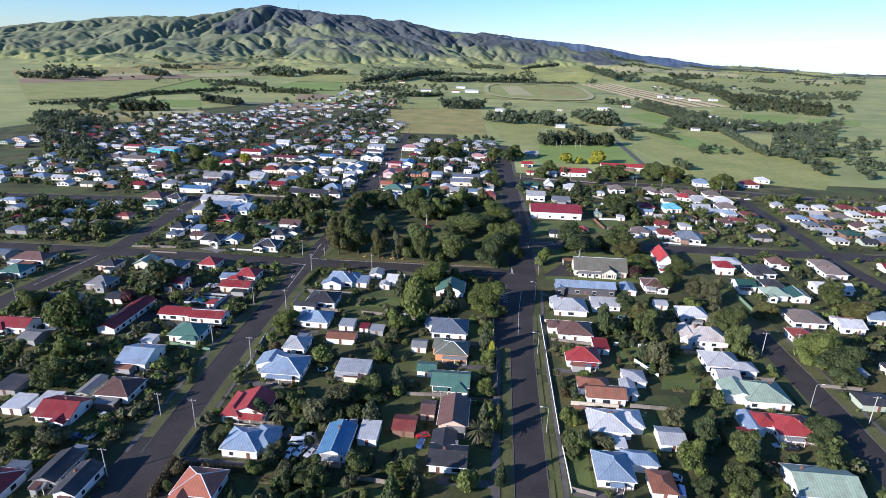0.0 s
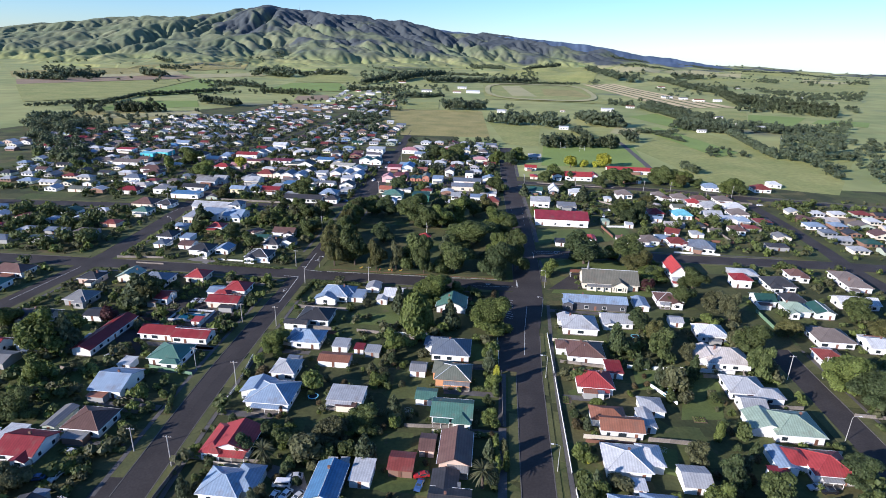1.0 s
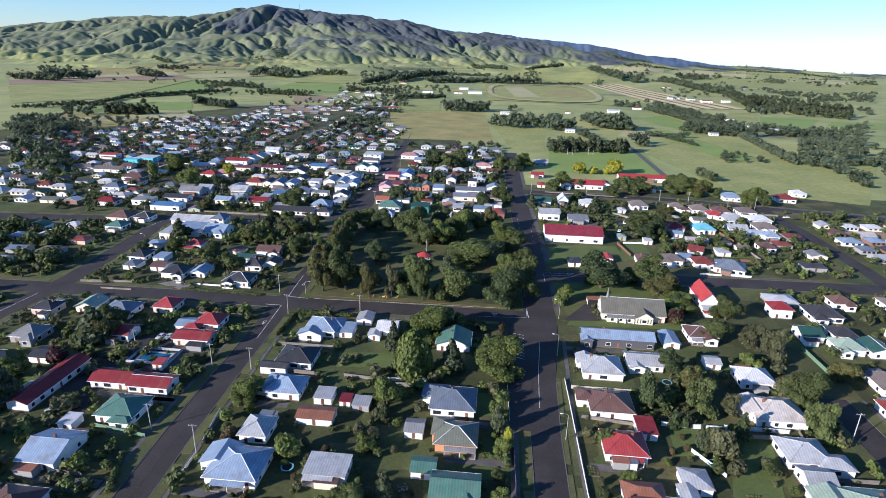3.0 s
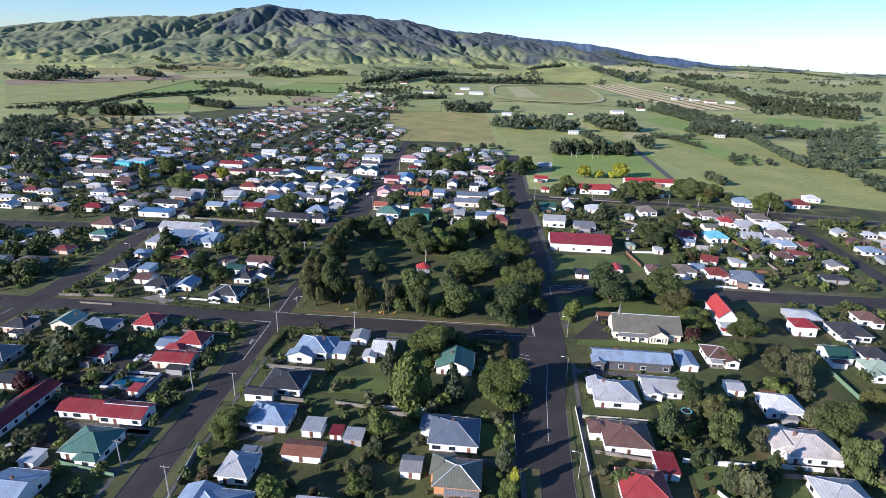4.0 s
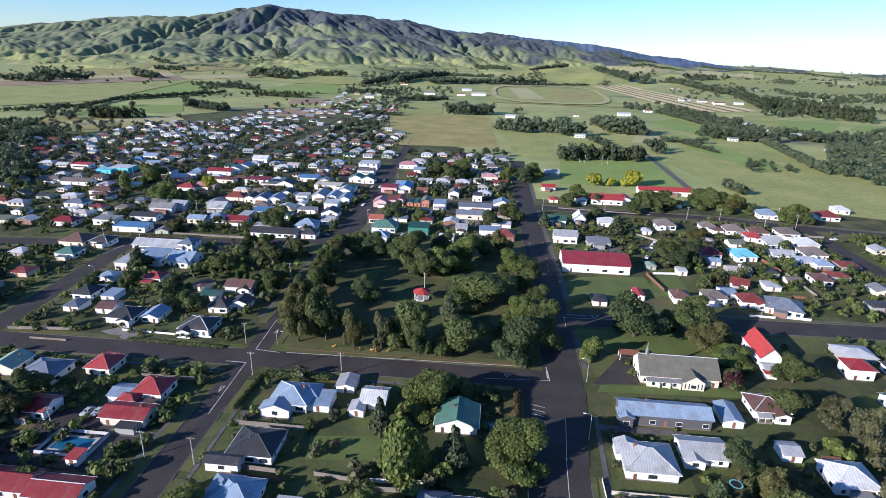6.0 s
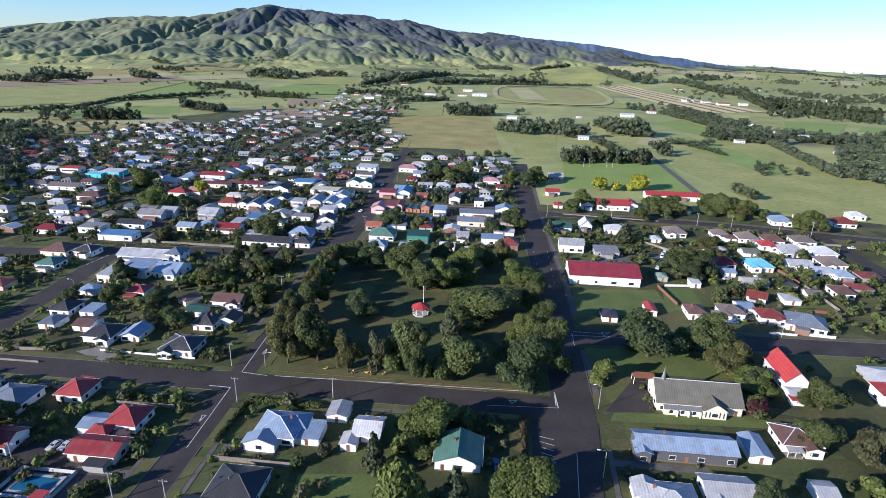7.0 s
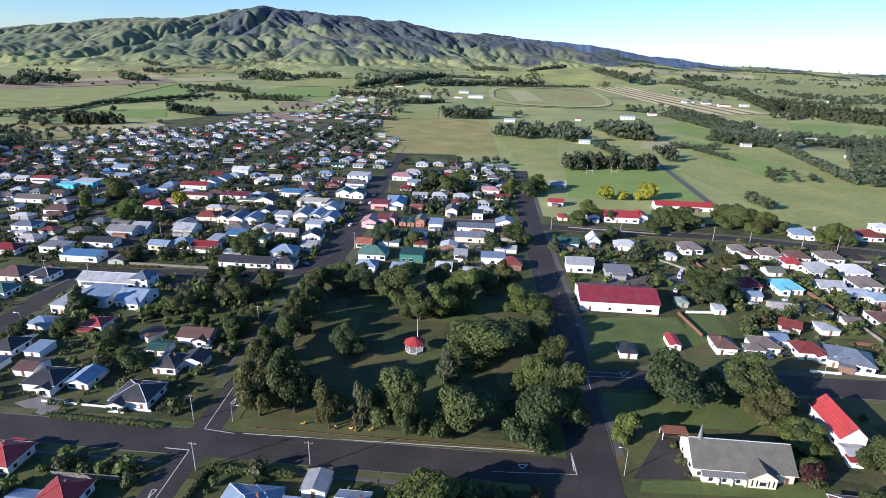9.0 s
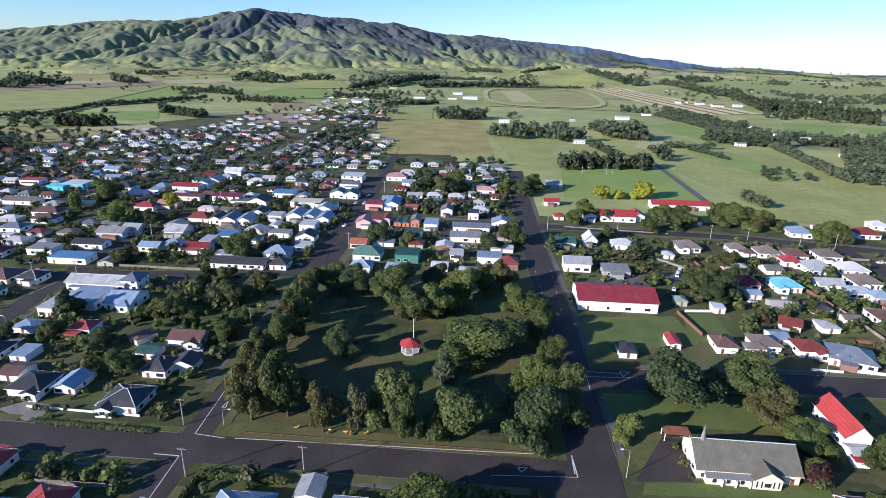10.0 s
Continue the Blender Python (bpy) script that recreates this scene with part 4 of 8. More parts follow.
field('green', (-186, 1049), (-111, 1072), (-122, 1213), (-206, 1184))

# ---- houses and trees, street by street
house(-230.0, 247.6, 17.1, 9.6, 3.2, 'hip', 'brown', 'white')
house(-225.2, 231.3, 10.8, 9.7, 3.2, 'hip', 'green', 'white')
house(-186.9, 245.0, 8.9, 8.0, 3.2, 'hip', 'charcoal', 'peach')
house(-171.1, 250.1, 8.5, 8.9, 3.2, 'gable_y', 'sage', 'cream')
house(-156.4, 247.5, 12.1, 10.9, 3.2, 'hip', 'slate', 'white')
house(-139.8, 254.3, 8.5, 9.0, 3.2, 'hip', 'red', 'cream')
house(-176.6, 223.8, 9.9, 9.3, 3.2, 'hip', 'grey', 'grey')
house(-143.1, 229.3, 7.9, 8.0, 3.2, 'gable_x', 'maroon', 'white')
house(-160.6, 211.0, 7.4, 7.0, 2.6, 'gable_x', 'charcoal', 'white')
house(-180.4, 204.6, 12.5, 8.9, 3.2, 'gable_x', 'charcoal', 'grey')
house(-126.6, 199.6, 12.4, 7.4, 3.0, 'gable_x', 'maroon', 'white', chimneys=0, front=3)
house(-112.6, 198.6, 13.2, 7.4, 3.0, 'gable_x', 'maroon', 'white', chimneys=0, front=4)
house(-119.8, 199.2, 1.6, 6.6, 2.9, 'flat', 'patina', 'yellow', chimneys=0)
house(-113.2, 184.4, 11.5, 10.4, 3.2, 'hip', 'green', 'white', wings=((3,-2,6,4,'hip'),))
house(-120.9, 164.9, 10.2, 12.6, 3.2, 'gable_x', 'steel', 'white')
house(-181.8, 180.9, 13.2, 8.1, 3.2, 'gable_x', 'maroon', 'white', chimneys=2)
house(-167.0, 186.1, 8.2, 9.0, 2.8, 'flat', 'steel', 'white')
house(-169.1, 173.7, 6.7, 8.0, 2.6, 'gable_x', 'grey', 'grey')
house(-125.4, 177.3, 4.3, 5.0, 2.3, 'flat', 'white', 'white')
house(-117.5, 210.6, 3.3, 4.0, 2.4, 'flat', 'red', 'white')
house(-114.7, 229.3, 13.4, 7.4, 3.2, 'gable_x', 'maroon', 'cream')
house(-122.5, 240.0, 8.6, 7.0, 2.6, 'gable_x', 'steel', 'white')
house(-115.0, 243.0, 9.5, 9.3, 3.2, 'hip', 'red', 'white', wings=((-4,-5,6,6,'hip'),))
house(-145.7, 195.0, 27.1, 7.0, 3.0, 'gable_x', 'maroon', 'white', rot=89.4)
house(-69.5, 244.7, 11.7, 11.3, 3.2, 'hip', 'steel', 'white', wings=((-3,-3,9,5,'gable_y'),(4,4,7,9,'hip')))
house(-60.4, 244.4, 7.2, 8.1, 2.8, 'flat', 'steel', 'white')
house(-54.8, 255.0, 6.1, 7.0, 2.6, 'gable_y', 'zinc', 'white')
house(-43.9, 247.6, 7.5, 8.5, 2.9, 'gable_x', 'white', 'white')
house(-48.1, 242.0, 4.5, 5.0, 2.4, 'gable_y', 'zinc', 'white')
house(-71.4, 221.0, 12.3, 11.1, 3.2, 'hip', 'charcoal', 'white', wings=((-6,-4,9,5,'gable_x'),))
house(-68.6, 202.2, 10.7, 9.6, 3.2, 'hip', 'steel', 'white', wings=((-4,2,7,11,'hip'),))
house(-55.3, 199.8, 5.7, 6.0, 2.4, 'flat', 'zinc', 'white')
house(-48.0, 198.4, 3.4, 4.0, 2.2, 'flat', 'maroon', 'white')
house(-42.6, 197.3, 5.2, 5.0, 2.2, 'flat', 'zinc', 'grey')
house(-54.8, 189.4, 10.9, 6.0, 2.6, 'gable_x', 'rust', 'white', chimneys=0)
house(-69.3, 180.3, 7.7, 8.7, 3.2, 'hip', 'zinc', 'white')
house(-68.0, 165.0, 13.5, 12.0, 3.2, 'hip', 'steel', 'white', wings=((-6,4,9,10,'gable_y'),))
house(-44.7, 167.4, 11.1, 8.0, 2.8, 'flat', 'zinc', 'white')
house(-69.6, 142.3, 10.1, 10.4, 3.2, 'gable_y', 'red', 'white', wings=((-5,-1,5,16,'hip'),))
house(-65.3, 125.4, 9.9, 8.9, 3.2, 'hip', 'steel', 'white', wings=((5,3,6,12,'hip'),))
house(-39.8, 128.7, 7.3, 12.6, 3.2, 'gable_y', 'bluebright', 'white')
house(-31.9, 134.4, 5.4, 8.0, 2.6, 'flat', 'white', 'white')
house(-32.4, 140.4, 2.5, 6.0, 2.3, 'gable_y', 'brown', 'brown')
house(-22.2, 139.1, 6.4, 7.0, 2.6, 'gable_x', 'brickred', 'brown', chimneys=0)
house(-8.1, 145.6, 8.2, 13.3, 3.2, 'gable_y', 'brown', 'peach')
house(-16.2, 147.7, 4.1, 7.0, 2.6, 'gable_x', 'brown', 'peach')
house(-8.2, 125.9, 9.7, 8.0, 3.0, 'gable_x', 'charcoal', 'white')
house(-10.0, 132.4, 6.6, 9.0, 2.8, 'gable_y', 'charcoal', 'white')
house(-10.5, 163.8, 11.9, 9.0, 3.0, 'gable_x', 'green', 'white', chimneys=0)
house(-19.5, 171.1, 6.3, 6.0, 2.6, 'gable_x', 'green', 'white')
house(-11.8, 184.4, 11.4, 10.3, 3.2, 'hip', 'olive', 'orange', wings=((-4,4,6,10,'hip'),))
house(-24.3, 187.1, 5.3, 6.0, 2.5, 'gable_x', 'grey', 'white')
house(-14.0, 201.5, 13.4, 12.0, 3.2, 'hip', 'slate', 'white', wings=((-6,5,8,9,'hip'),))
house(-17.0, 240.8, 12.3, 11.1, 3.2, 'gable_y', 'green', 'white')
church = house(56.5, 277.1, 25.8, 12.6, 3.6, 'gable_x', 'lichen', 'cream', wings=((4,-2,7,9,'gable_y'),), chimneys=0, steep=0.72)
house(45.8, 251.0, 26.8, 8.1, 3.9, 'gable_x', 'steel', 'darkgrey', wings=((-12,-1,4,6,'gable_y'),))
house(66.6, 254.3, 5.8, 10.0, 2.8, 'gable_y', 'steel', 'white')
house(79.9, 259.8, 10.4, 9.4, 3.2, 'hip', 'brown', 'white')
house(36.2, 228.8, 13.5, 12.0, 3.2, 'hip', 'zinc', 'white', wings=((-5,5,6,8,'gable_y'),))
house(52.4, 235.2, 12.1, 9.0, 2.8, 'gable_x', 'zinc', 'white', chimneys=0)
house(35.4, 206.5, 12.7, 11.4, 3.2, 'hip', 'brown', 'white', wings=((-7,4,6,8,'hip'),))
house(35.8, 186.3, 11.3, 10.2, 3.2, 'hip', 'red', 'white')
house(44.2, 196.1, 5.4, 8.0, 2.6, 'flat', 'maroon', 'white')
house(40.2, 162.6, 12.0, 7.0, 3.0, 'gable_x', 'rust', 'white', wings=((-3,7,10,9,'hip'),))
house(48.7, 167.3, 4.4, 9.0, 2.6, 'gable_y', 'zinc', 'white')
house(52.0, 174.8, 7.1, 7.3, 3.2, 'hip', 'zinc', 'white')
house(38.6, 147.2, 11.5, 10.3, 3.2, 'hip', 'white', 'white', wings=((7,3,6,11,'hip'),))
house(36.2, 127.1, 9.2, 10.7, 3.2, 'hip', 'steel', 'white', wings=((8,6,9,7,'hip'),))
house(40.3, 138.2, 3.2, 4.0, 2.2, 'flat', 'white', 'white')
house(48.1, 123.3, 6.1, 8.0, 3.2, 'hip', 'rust', 'white')
house(55.7, 142.8, 7.1, 8.0, 2.6, 'gable_x', 'zinc', 'white')
house(90.0, 127.7, 15.5, 11.1, 3.2, 'gable_x', 'sage', 'white')
house(93.4, 151.9, 10.4, 10.0, 3.2, 'hip', 'red', 'white', wings=((-7,3,6,9,'hip'),))
house(82.5, 153.7, 5.4, 8.9, 2.8, 'gable_y', 'steel', 'white')
house(79.3, 147.0, 5.0, 5.0, 2.2, 'flat', 'maroon', 'white')
house(92.3, 169.4, 13.5, 12.0, 3.2, 'hip', 'sage', 'white', wings=((-8,1,9,12,'gable_y'),))
house(84.3, 178.5, 6.8, 9.0, 2.8, 'gable_x', 'zinc', 'white')
house(85.9, 189.4, 11.6, 10.4, 3.2, 'hip', 'zinc', 'white', wings=((6,-1,9,8,'hip'),))
house(86.7, 208.9, 14.8, 12.0, 3.2, 'hip', 'patina', 'white', wings=((-6,2,8,12,'gable_y'),))
house(88.1, 228.7, 10.9, 9.8, 3.2, 'hip', 'white', 'white')
house(77.5, 238.6, 5.1, 6.0, 2.4, 'gable_x', 'zinc', 'white')
house(135.4, 231.3, 13.2, 11.8, 3.2, 'hip', 'taupe', 'white')
house(126.4, 214.1, 8.3, 8.7, 3.2, 'hip', 'brickred', 'white')
house(151.1, 227.1, 9.4, 9.0, 3.2, 'gable_x', 'white', 'white')
house(166.6, 236.9, 7.3, 9.0, 3.2, 'gable_x', 'steel', 'white')
house(134.1, 257.2, 9.7, 8.8, 3.2, 'hip', 'sage', 'white')
house(144.6, 256.9, 7.9, 10.0, 3.2, 'gable_y', 'greendark', 'white')
house(165.9, 268.5, 16.9, 8.1, 3.2, 'gable_x', 'white', 'white')
house(177.9, 290.2, 10.7, 9.7, 3.2, 'hip', 'taupe', 'white')
house(178.6, 301.2, 10.6, 9.5, 3.2, 'hip', 'taupe', 'white')
house(121.9, 286.7, 8.4, 7.5, 4.6, 'hip', 'maroon', 'white')
house(139.8, 286.8, 12.6, 11.4, 3.2, 'hip', 'charcoal', 'white')
house(154.7, 300.7, 8.6, 7.8, 3.2, 'hip', 'brown', 'white')
house(124.3, 266.2, 8.2, 9.0, 3.2, 'gable_x', 'greendark', 'white')
house(137.8, 267.8, 8.7, 8.1, 3.2, 'hip', 'charcoal', 'white')
house(92.9, 295.5, 7.4, 16.3, 4.6, 'gable_y', 'scarlet', 'white', steep=1, chimneys=0)
house(91.7, 284.6, 5.4, 5.0, 3.0, 'gable_x', 'zinc', 'white', chimneys=0)
house(90.4, 281.2, 3.9, 2.6, 2.0, 'flat', 'scarlet', 'white')
house(-115.3, 145.0, 10.7, 9.7, 3.2, 'hip', 'brown', 'white')
house(-125.8, 145.8, 3.9, 10.0, 2.6, 'gable_y', 'grey', 'sage')
house(-125.8, 133.3, 11.0, 10.0, 2.8, 'gable_x', 'maroon', 'white')
house(-133.5, 136.2, 5.8, 8.0, 2.5, 'flat', 'white', 'white')
house(-151.2, 143.7, 7.6, 8.0, 2.4, 'flat', 'charcoal', 'grey')
house(-141.1, 134.5, 6.3, 7.0, 2.5, 'flat', 'white', 'white')
# grey wall colour stands for white boards lying in shade
house(-108.5, 109.2, 6.0, 10.4, 3.2, 'gable_y', 'charcoal', 'grey')
house(-100.4, 105.6, 5.8, 10.4, 3.2, 'gable_y', 'charcoal', 'white')
house(-69.6, 108.2, 9.9, 8.9, 3.2, 'hip', 'terracotta', 'white')
house(-119.8, 102.5, 8.2, 8.0, 3.2, 'hip', 'red', 'white')
house(-122.4, 285.8, 11.8, 10.6, 3.2, 'hip', 'charcoal', 'white')
house(-185.9, 308.2, 8.4, 9.3, 3.2, 'hip', 'charcoal', 'white')
house(-174.9, 308.7, 6.0, 8.0, 2.5, 'flat', 'steel', 'white')
house(-168.6, 297.3, 7.3, 8.1, 3.2, 'gable_x', 'brown', 'white')
house(-156.3, 290.3, 11.1, 10.0, 3.2, 'hip', 'charcoal', 'white')
house(-145.1, 292.6, 7.1, 8.9, 2.8, 'gable_y', 'steel', 'white')
house(-122.6, 304.7, 8.1, 9.3, 3.2, 'hip', 'charcoal', 'white', wings=((7,5,8,9,'gable_y'),))
house(-123.4, 325.5, 12.2, 9.0, 3.2, 'gable_x', 'brown', 'white', chimneys=0)
house(-141.5, 325.1, 6.0, 8.0, 3.2, 'hip', 'brown', 'cream', rot=-30)
house(-132.7, 315.1, 7.1, 7.0, 2.6, 'gable_x', 'greendark', 'white')
house(-166.9, 328.5, 8.4, 7.6, 3.2, 'hip', 'red', 'white')
house(-189.6, 328.0, 8.1, 7.3, 3.2, 'hip', 'steel', 'white')
house(-191.1, 346.2, 6.5, 16.3, 4.2, 'flat', 'zinc', 'cream', chimneys=0)
house(-182.9, 353.3, 14.6, 14.8, 4.0, 'flat', 'steel', 'white', chimneys=0)
house(-166.7, 354.3, 11.7, 13.3, 3.4, 'gable_x', 'steel', 'white', chimneys=0)
house(-189.4, 371.1, 27.9, 10.4, 3.4, 'gable_x', 'zinc', 'white', chimneys=0)
house(-173.9, 371.7, 7.7, 9.3, 5.2, 'hip', 'slate', 'white', chimneys=0)
house(-229.6, 353.2, 10.3, 9.3, 3.2, 'hip', 'green', 'white')
house(-239.4, 372.2, 14.2, 12.0, 3.2, 'hip', 'brown', 'cream')
house(-224.7, 373.0, 10.1, 9.1, 3.2, 'hip', 'charcoal', 'white')
house(-183.1, 297.1, 6.7, 8.0, 3.2, 'hip', 'slate', 'white')
house(-270.7, 403.2, 14.4, 8.9, 3.2, 'hip', 'maroon', 'white', near=0)
house(-247.5, 408.9, 13.9, 8.9, 4.0, 'flat', 'grey', 'white', near=0)
house(-224.8, 399.1, 20.4, 8.9, 3.6, 'flat', 'bluebright', 'white', near=0)
house(-230.1, 421.1, 17.3, 8.1, 3.2, 'gable_x', 'charcoal', 'white', near=0)
house(-229.3, 440.2, 15.8, 10.4, 4.5, 'gable_x', 'grey', 'zinc', near=0)
house(-221.5, 447.1, 9.9, 10.4, 4.5, 'gable_x', 'zinc', 'zinc', near=0)
house(-195.3, 448.9, 11.7, 11.8, 4.0, 'gable_x', 'zinc', 'cream', near=0)
house(-195.2, 420.9, 10.8, 8.1, 3.4, 'gable_x', 'steel', 'yellow', near=0)
house(-184.7, 425.4, 10.9, 9.6, 3.4, 'hip', 'steel', 'white', near=0)
house(-170.1, 423.2, 13.7, 8.1, 3.4, 'gable_x', 'maroon', 'white', near=0)
house(-292.9, 442.2, 13.7, 8.9, 3.2, 'hip', 'slate', 'white', near=0)
house(-285.1, 429.0, 4.8, 5.0, 2.4, 'flat', 'white', 'white', near=0)
house(-298.0, 476.6, 17.7, 10.0, 3.2, 'hip', 'brown', 'white', near=0)
house(-288.1, 461.6, 14.4, 9.0, 3.2, 'hip', 'brown', 'white', near=0)
house(-361.1, 502.8, 19.9, 8.9, 3.4, 'hip', 'taupe', 'white', near=0)
house(-335.6, 499.4, 23.9, 8.9, 3.4, 'gable_x', 'taupe', 'white', near=0)
house(-341.5, 540.8, 13.5, 9.0, 3.6, 'flat', 'turquoise', 'turquoise', near=0)
house(-331.9, 548.9, 17.7, 13.3, 4.6, 'flat', 'white', 'turquoise', near=0)
house(-373.5, 554.9, 16.5, 9.0, 4.4, 'flat', 'scarlet', 'white', near=0)
house(-342.4, 587.8, 12.3, 8.9, 3.6, 'hip', 'bluebright', 'white', near=0)
house(-341.6, 607.6, 13.6, 8.9, 3.6, 'gable_x', 'steel', 'white', near=0)
house(-268.0, 526.8, 11.4, 8.1, 4.4, 'gable_x', 'white', 'pink', near=0)
house(-263.3, 540.6, 7.8, 8.9, 4.0, 'flat', 'steel', 'white', near=0)
house(-292.8, 547.9, 16.0, 11.8, 3.6, 'hip', 'charcoal', 'white', near=0)
house(-244.5, 497.4, 13.4, 8.9, 3.4, 'hip', 'red', 'white', near=0)
house(-232.7, 505.7, 14.4, 8.9, 3.4, 'gable_x', 'pink', 'pink', near=0)
house(-196.3, 477.6, 13.0, 9.5, 3.2, 'hip', 'brickred', 'cream', near=0, steep=0.5)
house(-246.7, 555.4, 20.9, 8.9, 4.0, 'gable_x', 'maroon', 'white', near=0)
house(-236.9, 563.9, 10.6, 10.4, 5.0, 'gable_y', 'zinc', 'white', near=0)
house(-231.9, 526.7, 22.6, 8.0, 3.4, 'flat', 'brickred', 'cream', near=0)
house(-199.3, 523.8, 19.3, 10.4, 6.5, 'flat', 'maroon', 'white', near=0)
house(-174.7, 519.4, 13.9, 11.8, 4.5, 'gable_y', 'charcoal', 'white', near=0)
house(-187.6, 518.2, 12.5, 8.0, 4.0, 'flat', 'olive', 'cream', near=0)
house(-235.5, 615.3, 14.5, 10.4, 4.5, 'gable_x', 'white', 'white', near=0)
house(-234.2, 576.2, 12.5, 13.3, 4.5, 'gable_y', 'zinc', 'white', near=0)
house(-201.0, 580.5, 14.3, 8.9, 3.5, 'hip', 'white', 'white', near=0)
house(-165.7, 546.2, 16.2, 11.8, 4.0, 'flat', 'bluebright', 'white', near=0)
house(-164.9, 586.0, 10.1, 10.0, 3.2, 'hip', 'charcoal', 'white', near=0)
house(-140.6, 520.1, 21.1, 10.0, 5.0, 'flat', 'cream', 'white', near=0)
house(-125.7, 517.5, 14.4, 8.9, 4.4, 'flat', 'greendark', 'white', near=0)
house(-128.2, 606.6, 17.3, 14.8, 6.5, 'flat', 'white', 'white', near=0)
house(-126.1, 551.2, 11.6, 10.4, 4.4, 'gable_y', 'green', 'white', near=0)
house(-115.9, 549.5, 10.8, 10.4, 4.4, 'gable_y', 'greendark', 'white', near=0)
house(-124.5, 579.0, 14.8, 8.9, 5.0, 'flat', 'taupe', 'white', near=0)
house(-92.6, 615.9, 16.7, 10.4, 4.6, 'hip', 'pink', 'white', near=0)
house(-79.8, 597.5, 10.2, 8.0, 3.2, 'gable_x', 'steel', 'white', near=0)
house(-92.7, 522.7, 12.3, 10.4, 5.0, 'flat', 'maroon', 'pink', near=0)
house(-81.1, 527.8, 10.1, 16.3, 5.0, 'gable_y', 'bluebright', 'white', near=0)
house(-90.8, 480.3, 9.1, 10.4, 5.0, 'gable_y', 'pink', 'pink', near=0)
house(-83.6, 486.1, 6.6, 11.8, 5.5, 'flat', 'brickred', 'pink', near=0)
house(-78.0, 488.3, 5.3, 11.8, 5.5, 'gable_y', 'brickred', 'pink', near=0)
house(-70.6, 488.3, 4.6, 11.8, 5.5, 'gable_y', 'greendark', 'terracotta', near=0)
house(-65.3, 488.0, 4.6, 11.8, 5.5, 'gable_y', 'greendark', 'terracotta', near=0)
house(-59.4, 487.7, 5.3, 11.8, 5.5, 'gable_y', 'olive', 'terracotta', near=0)
house(-48.9, 482.1, 8.4, 11.8, 5.0, 'flat', 'steel', 'white', near=0)
house(-66.8, 517.6, 9.2, 8.9, 4.4, 'flat', 'terracotta', 'orange', near=0)
house(-85.3, 441.1, 8.8, 8.1, 3.4, 'gable_x', 'terracotta', 'cream', near=0)
house(-76.8, 425.6, 14.5, 12.0, 3.4, 'hip', 'green', 'white')
house(-76.1, 406.3, 9.8, 9.0, 3.4, 'hip', 'steel', 'white')
house(-55.3, 423.8, 12.3, 10.4, 4.6, 'flat', 'greendark', 'green')
house(-138.2, 403.6, 27.1, 9.0, 3.0, 'gable_x', 'charcoal', 'white', chimneys=0)
house(-117.4, 404.1, 8.4, 8.0, 3.2, 'hip', 'charcoal', 'white')
house(-124.4, 420.1, 12.4, 11.2, 3.4, 'hip', 'steel', 'white')
house(-147.7, 414.7, 15.5, 6.0, 2.8, 'flat', 'zinc', 'white')
house(-114.2, 432.8, 8.1, 9.0, 3.0, 'gable_x', 'zinc', 'white', near=0)
house(-117.8, 448.5, 10.9, 8.9, 3.6, 'gable_y', 'charcoal', 'white', near=0)
house(-175.0, 474.7, 10.4, 13.3, 4.4, 'gable_y', 'slate', 'white', near=0)
house(-165.7, 476.3, 8.5, 13.3, 4.4, 'gable_y', 'steel', 'white', near=0)
house(-184.2, 476.1, 7.2, 11.8, 4.4, 'gable_y', 'charcoal', 'cream', near=0)
house(-163.1, 492.5, 8.9, 10.4, 4.4, 'gable_y', 'charcoal', 'white', near=0)
house(-149.9, 486.0, 8.7, 8.9, 4.4, 'flat', 'zinc', 'white', near=0)
house(-144.2, 469.1, 5.8, 8.9, 4.0, 'gable_y', 'white', 'white', near=0)
house(-137.6, 489.8, 9.4, 14.8, 5.0, 'gable_y', 'zinc', 'white', near=0)
house(-128.0, 490.1, 6.7, 14.8, 5.0, 'gable_y', 'steel', 'white', near=0)
house(-122.8, 468.5, 9.6, 10.0, 5.0, 'flat', 'white', 'white', near=0)
house(-117.9, 485.9, 8.0, 13.3, 4.4, 'gable_y', 'steel', 'white', near=0)
house(-124.5, 508.0, 9.8, 10.4, 4.4, 'gable_y', 'zinc', 'white', near=0)
house(-162.8, 444.9, 10.9, 10.4, 3.4, 'flat', 'bluebright', 'white', near=0)
house(-170.1, 435.0, 6.5, 10.0, 3.0, 'flat', 'zinc', 'white', near=0)
house(-135.5, 453.3, 12.3, 7.0, 3.0, 'flat', 'grey', 'white', near=0)
house(-23.8, 478.6, 22.4, 8.1, 4.6, 'gable_x', 'slate', 'white', near=0, chimneys=0)
house(-26.3, 460.2, 17.6, 8.1, 4.2, 'gable_x', 'slate', 'cream', near=0, chimneys=0)
house(-41.7, 514.8, 7.7, 11.8, 5.5, 'gable_y', 'taupe', 'white', near=0)
house(-23.6, 508.2, 6.9, 8.9, 5.5, 'flat', 'charcoal', 'white', near=0)
house(-5.4, 491.8, 11.8, 8.9, 4.2, 'gable_y', 'steel', 'white', near=0)
house(-12.2, 426.4, 12.8, 8.9, 4.0, 'flat', 'steel', 'white', chimneys=0)
house(-2.0, 420.1, 9.0, 10.0, 3.6, 'hip', 'brickred', 'brown')
house(-29.7, 431.6, 6.7, 9.0, 3.0, 'gable_x', 'zinc', 'white', near=0)
house(30.1, 458.8, 12.5, 9.6, 3.8, 'gable_x', 'greendark', 'white', near=0)
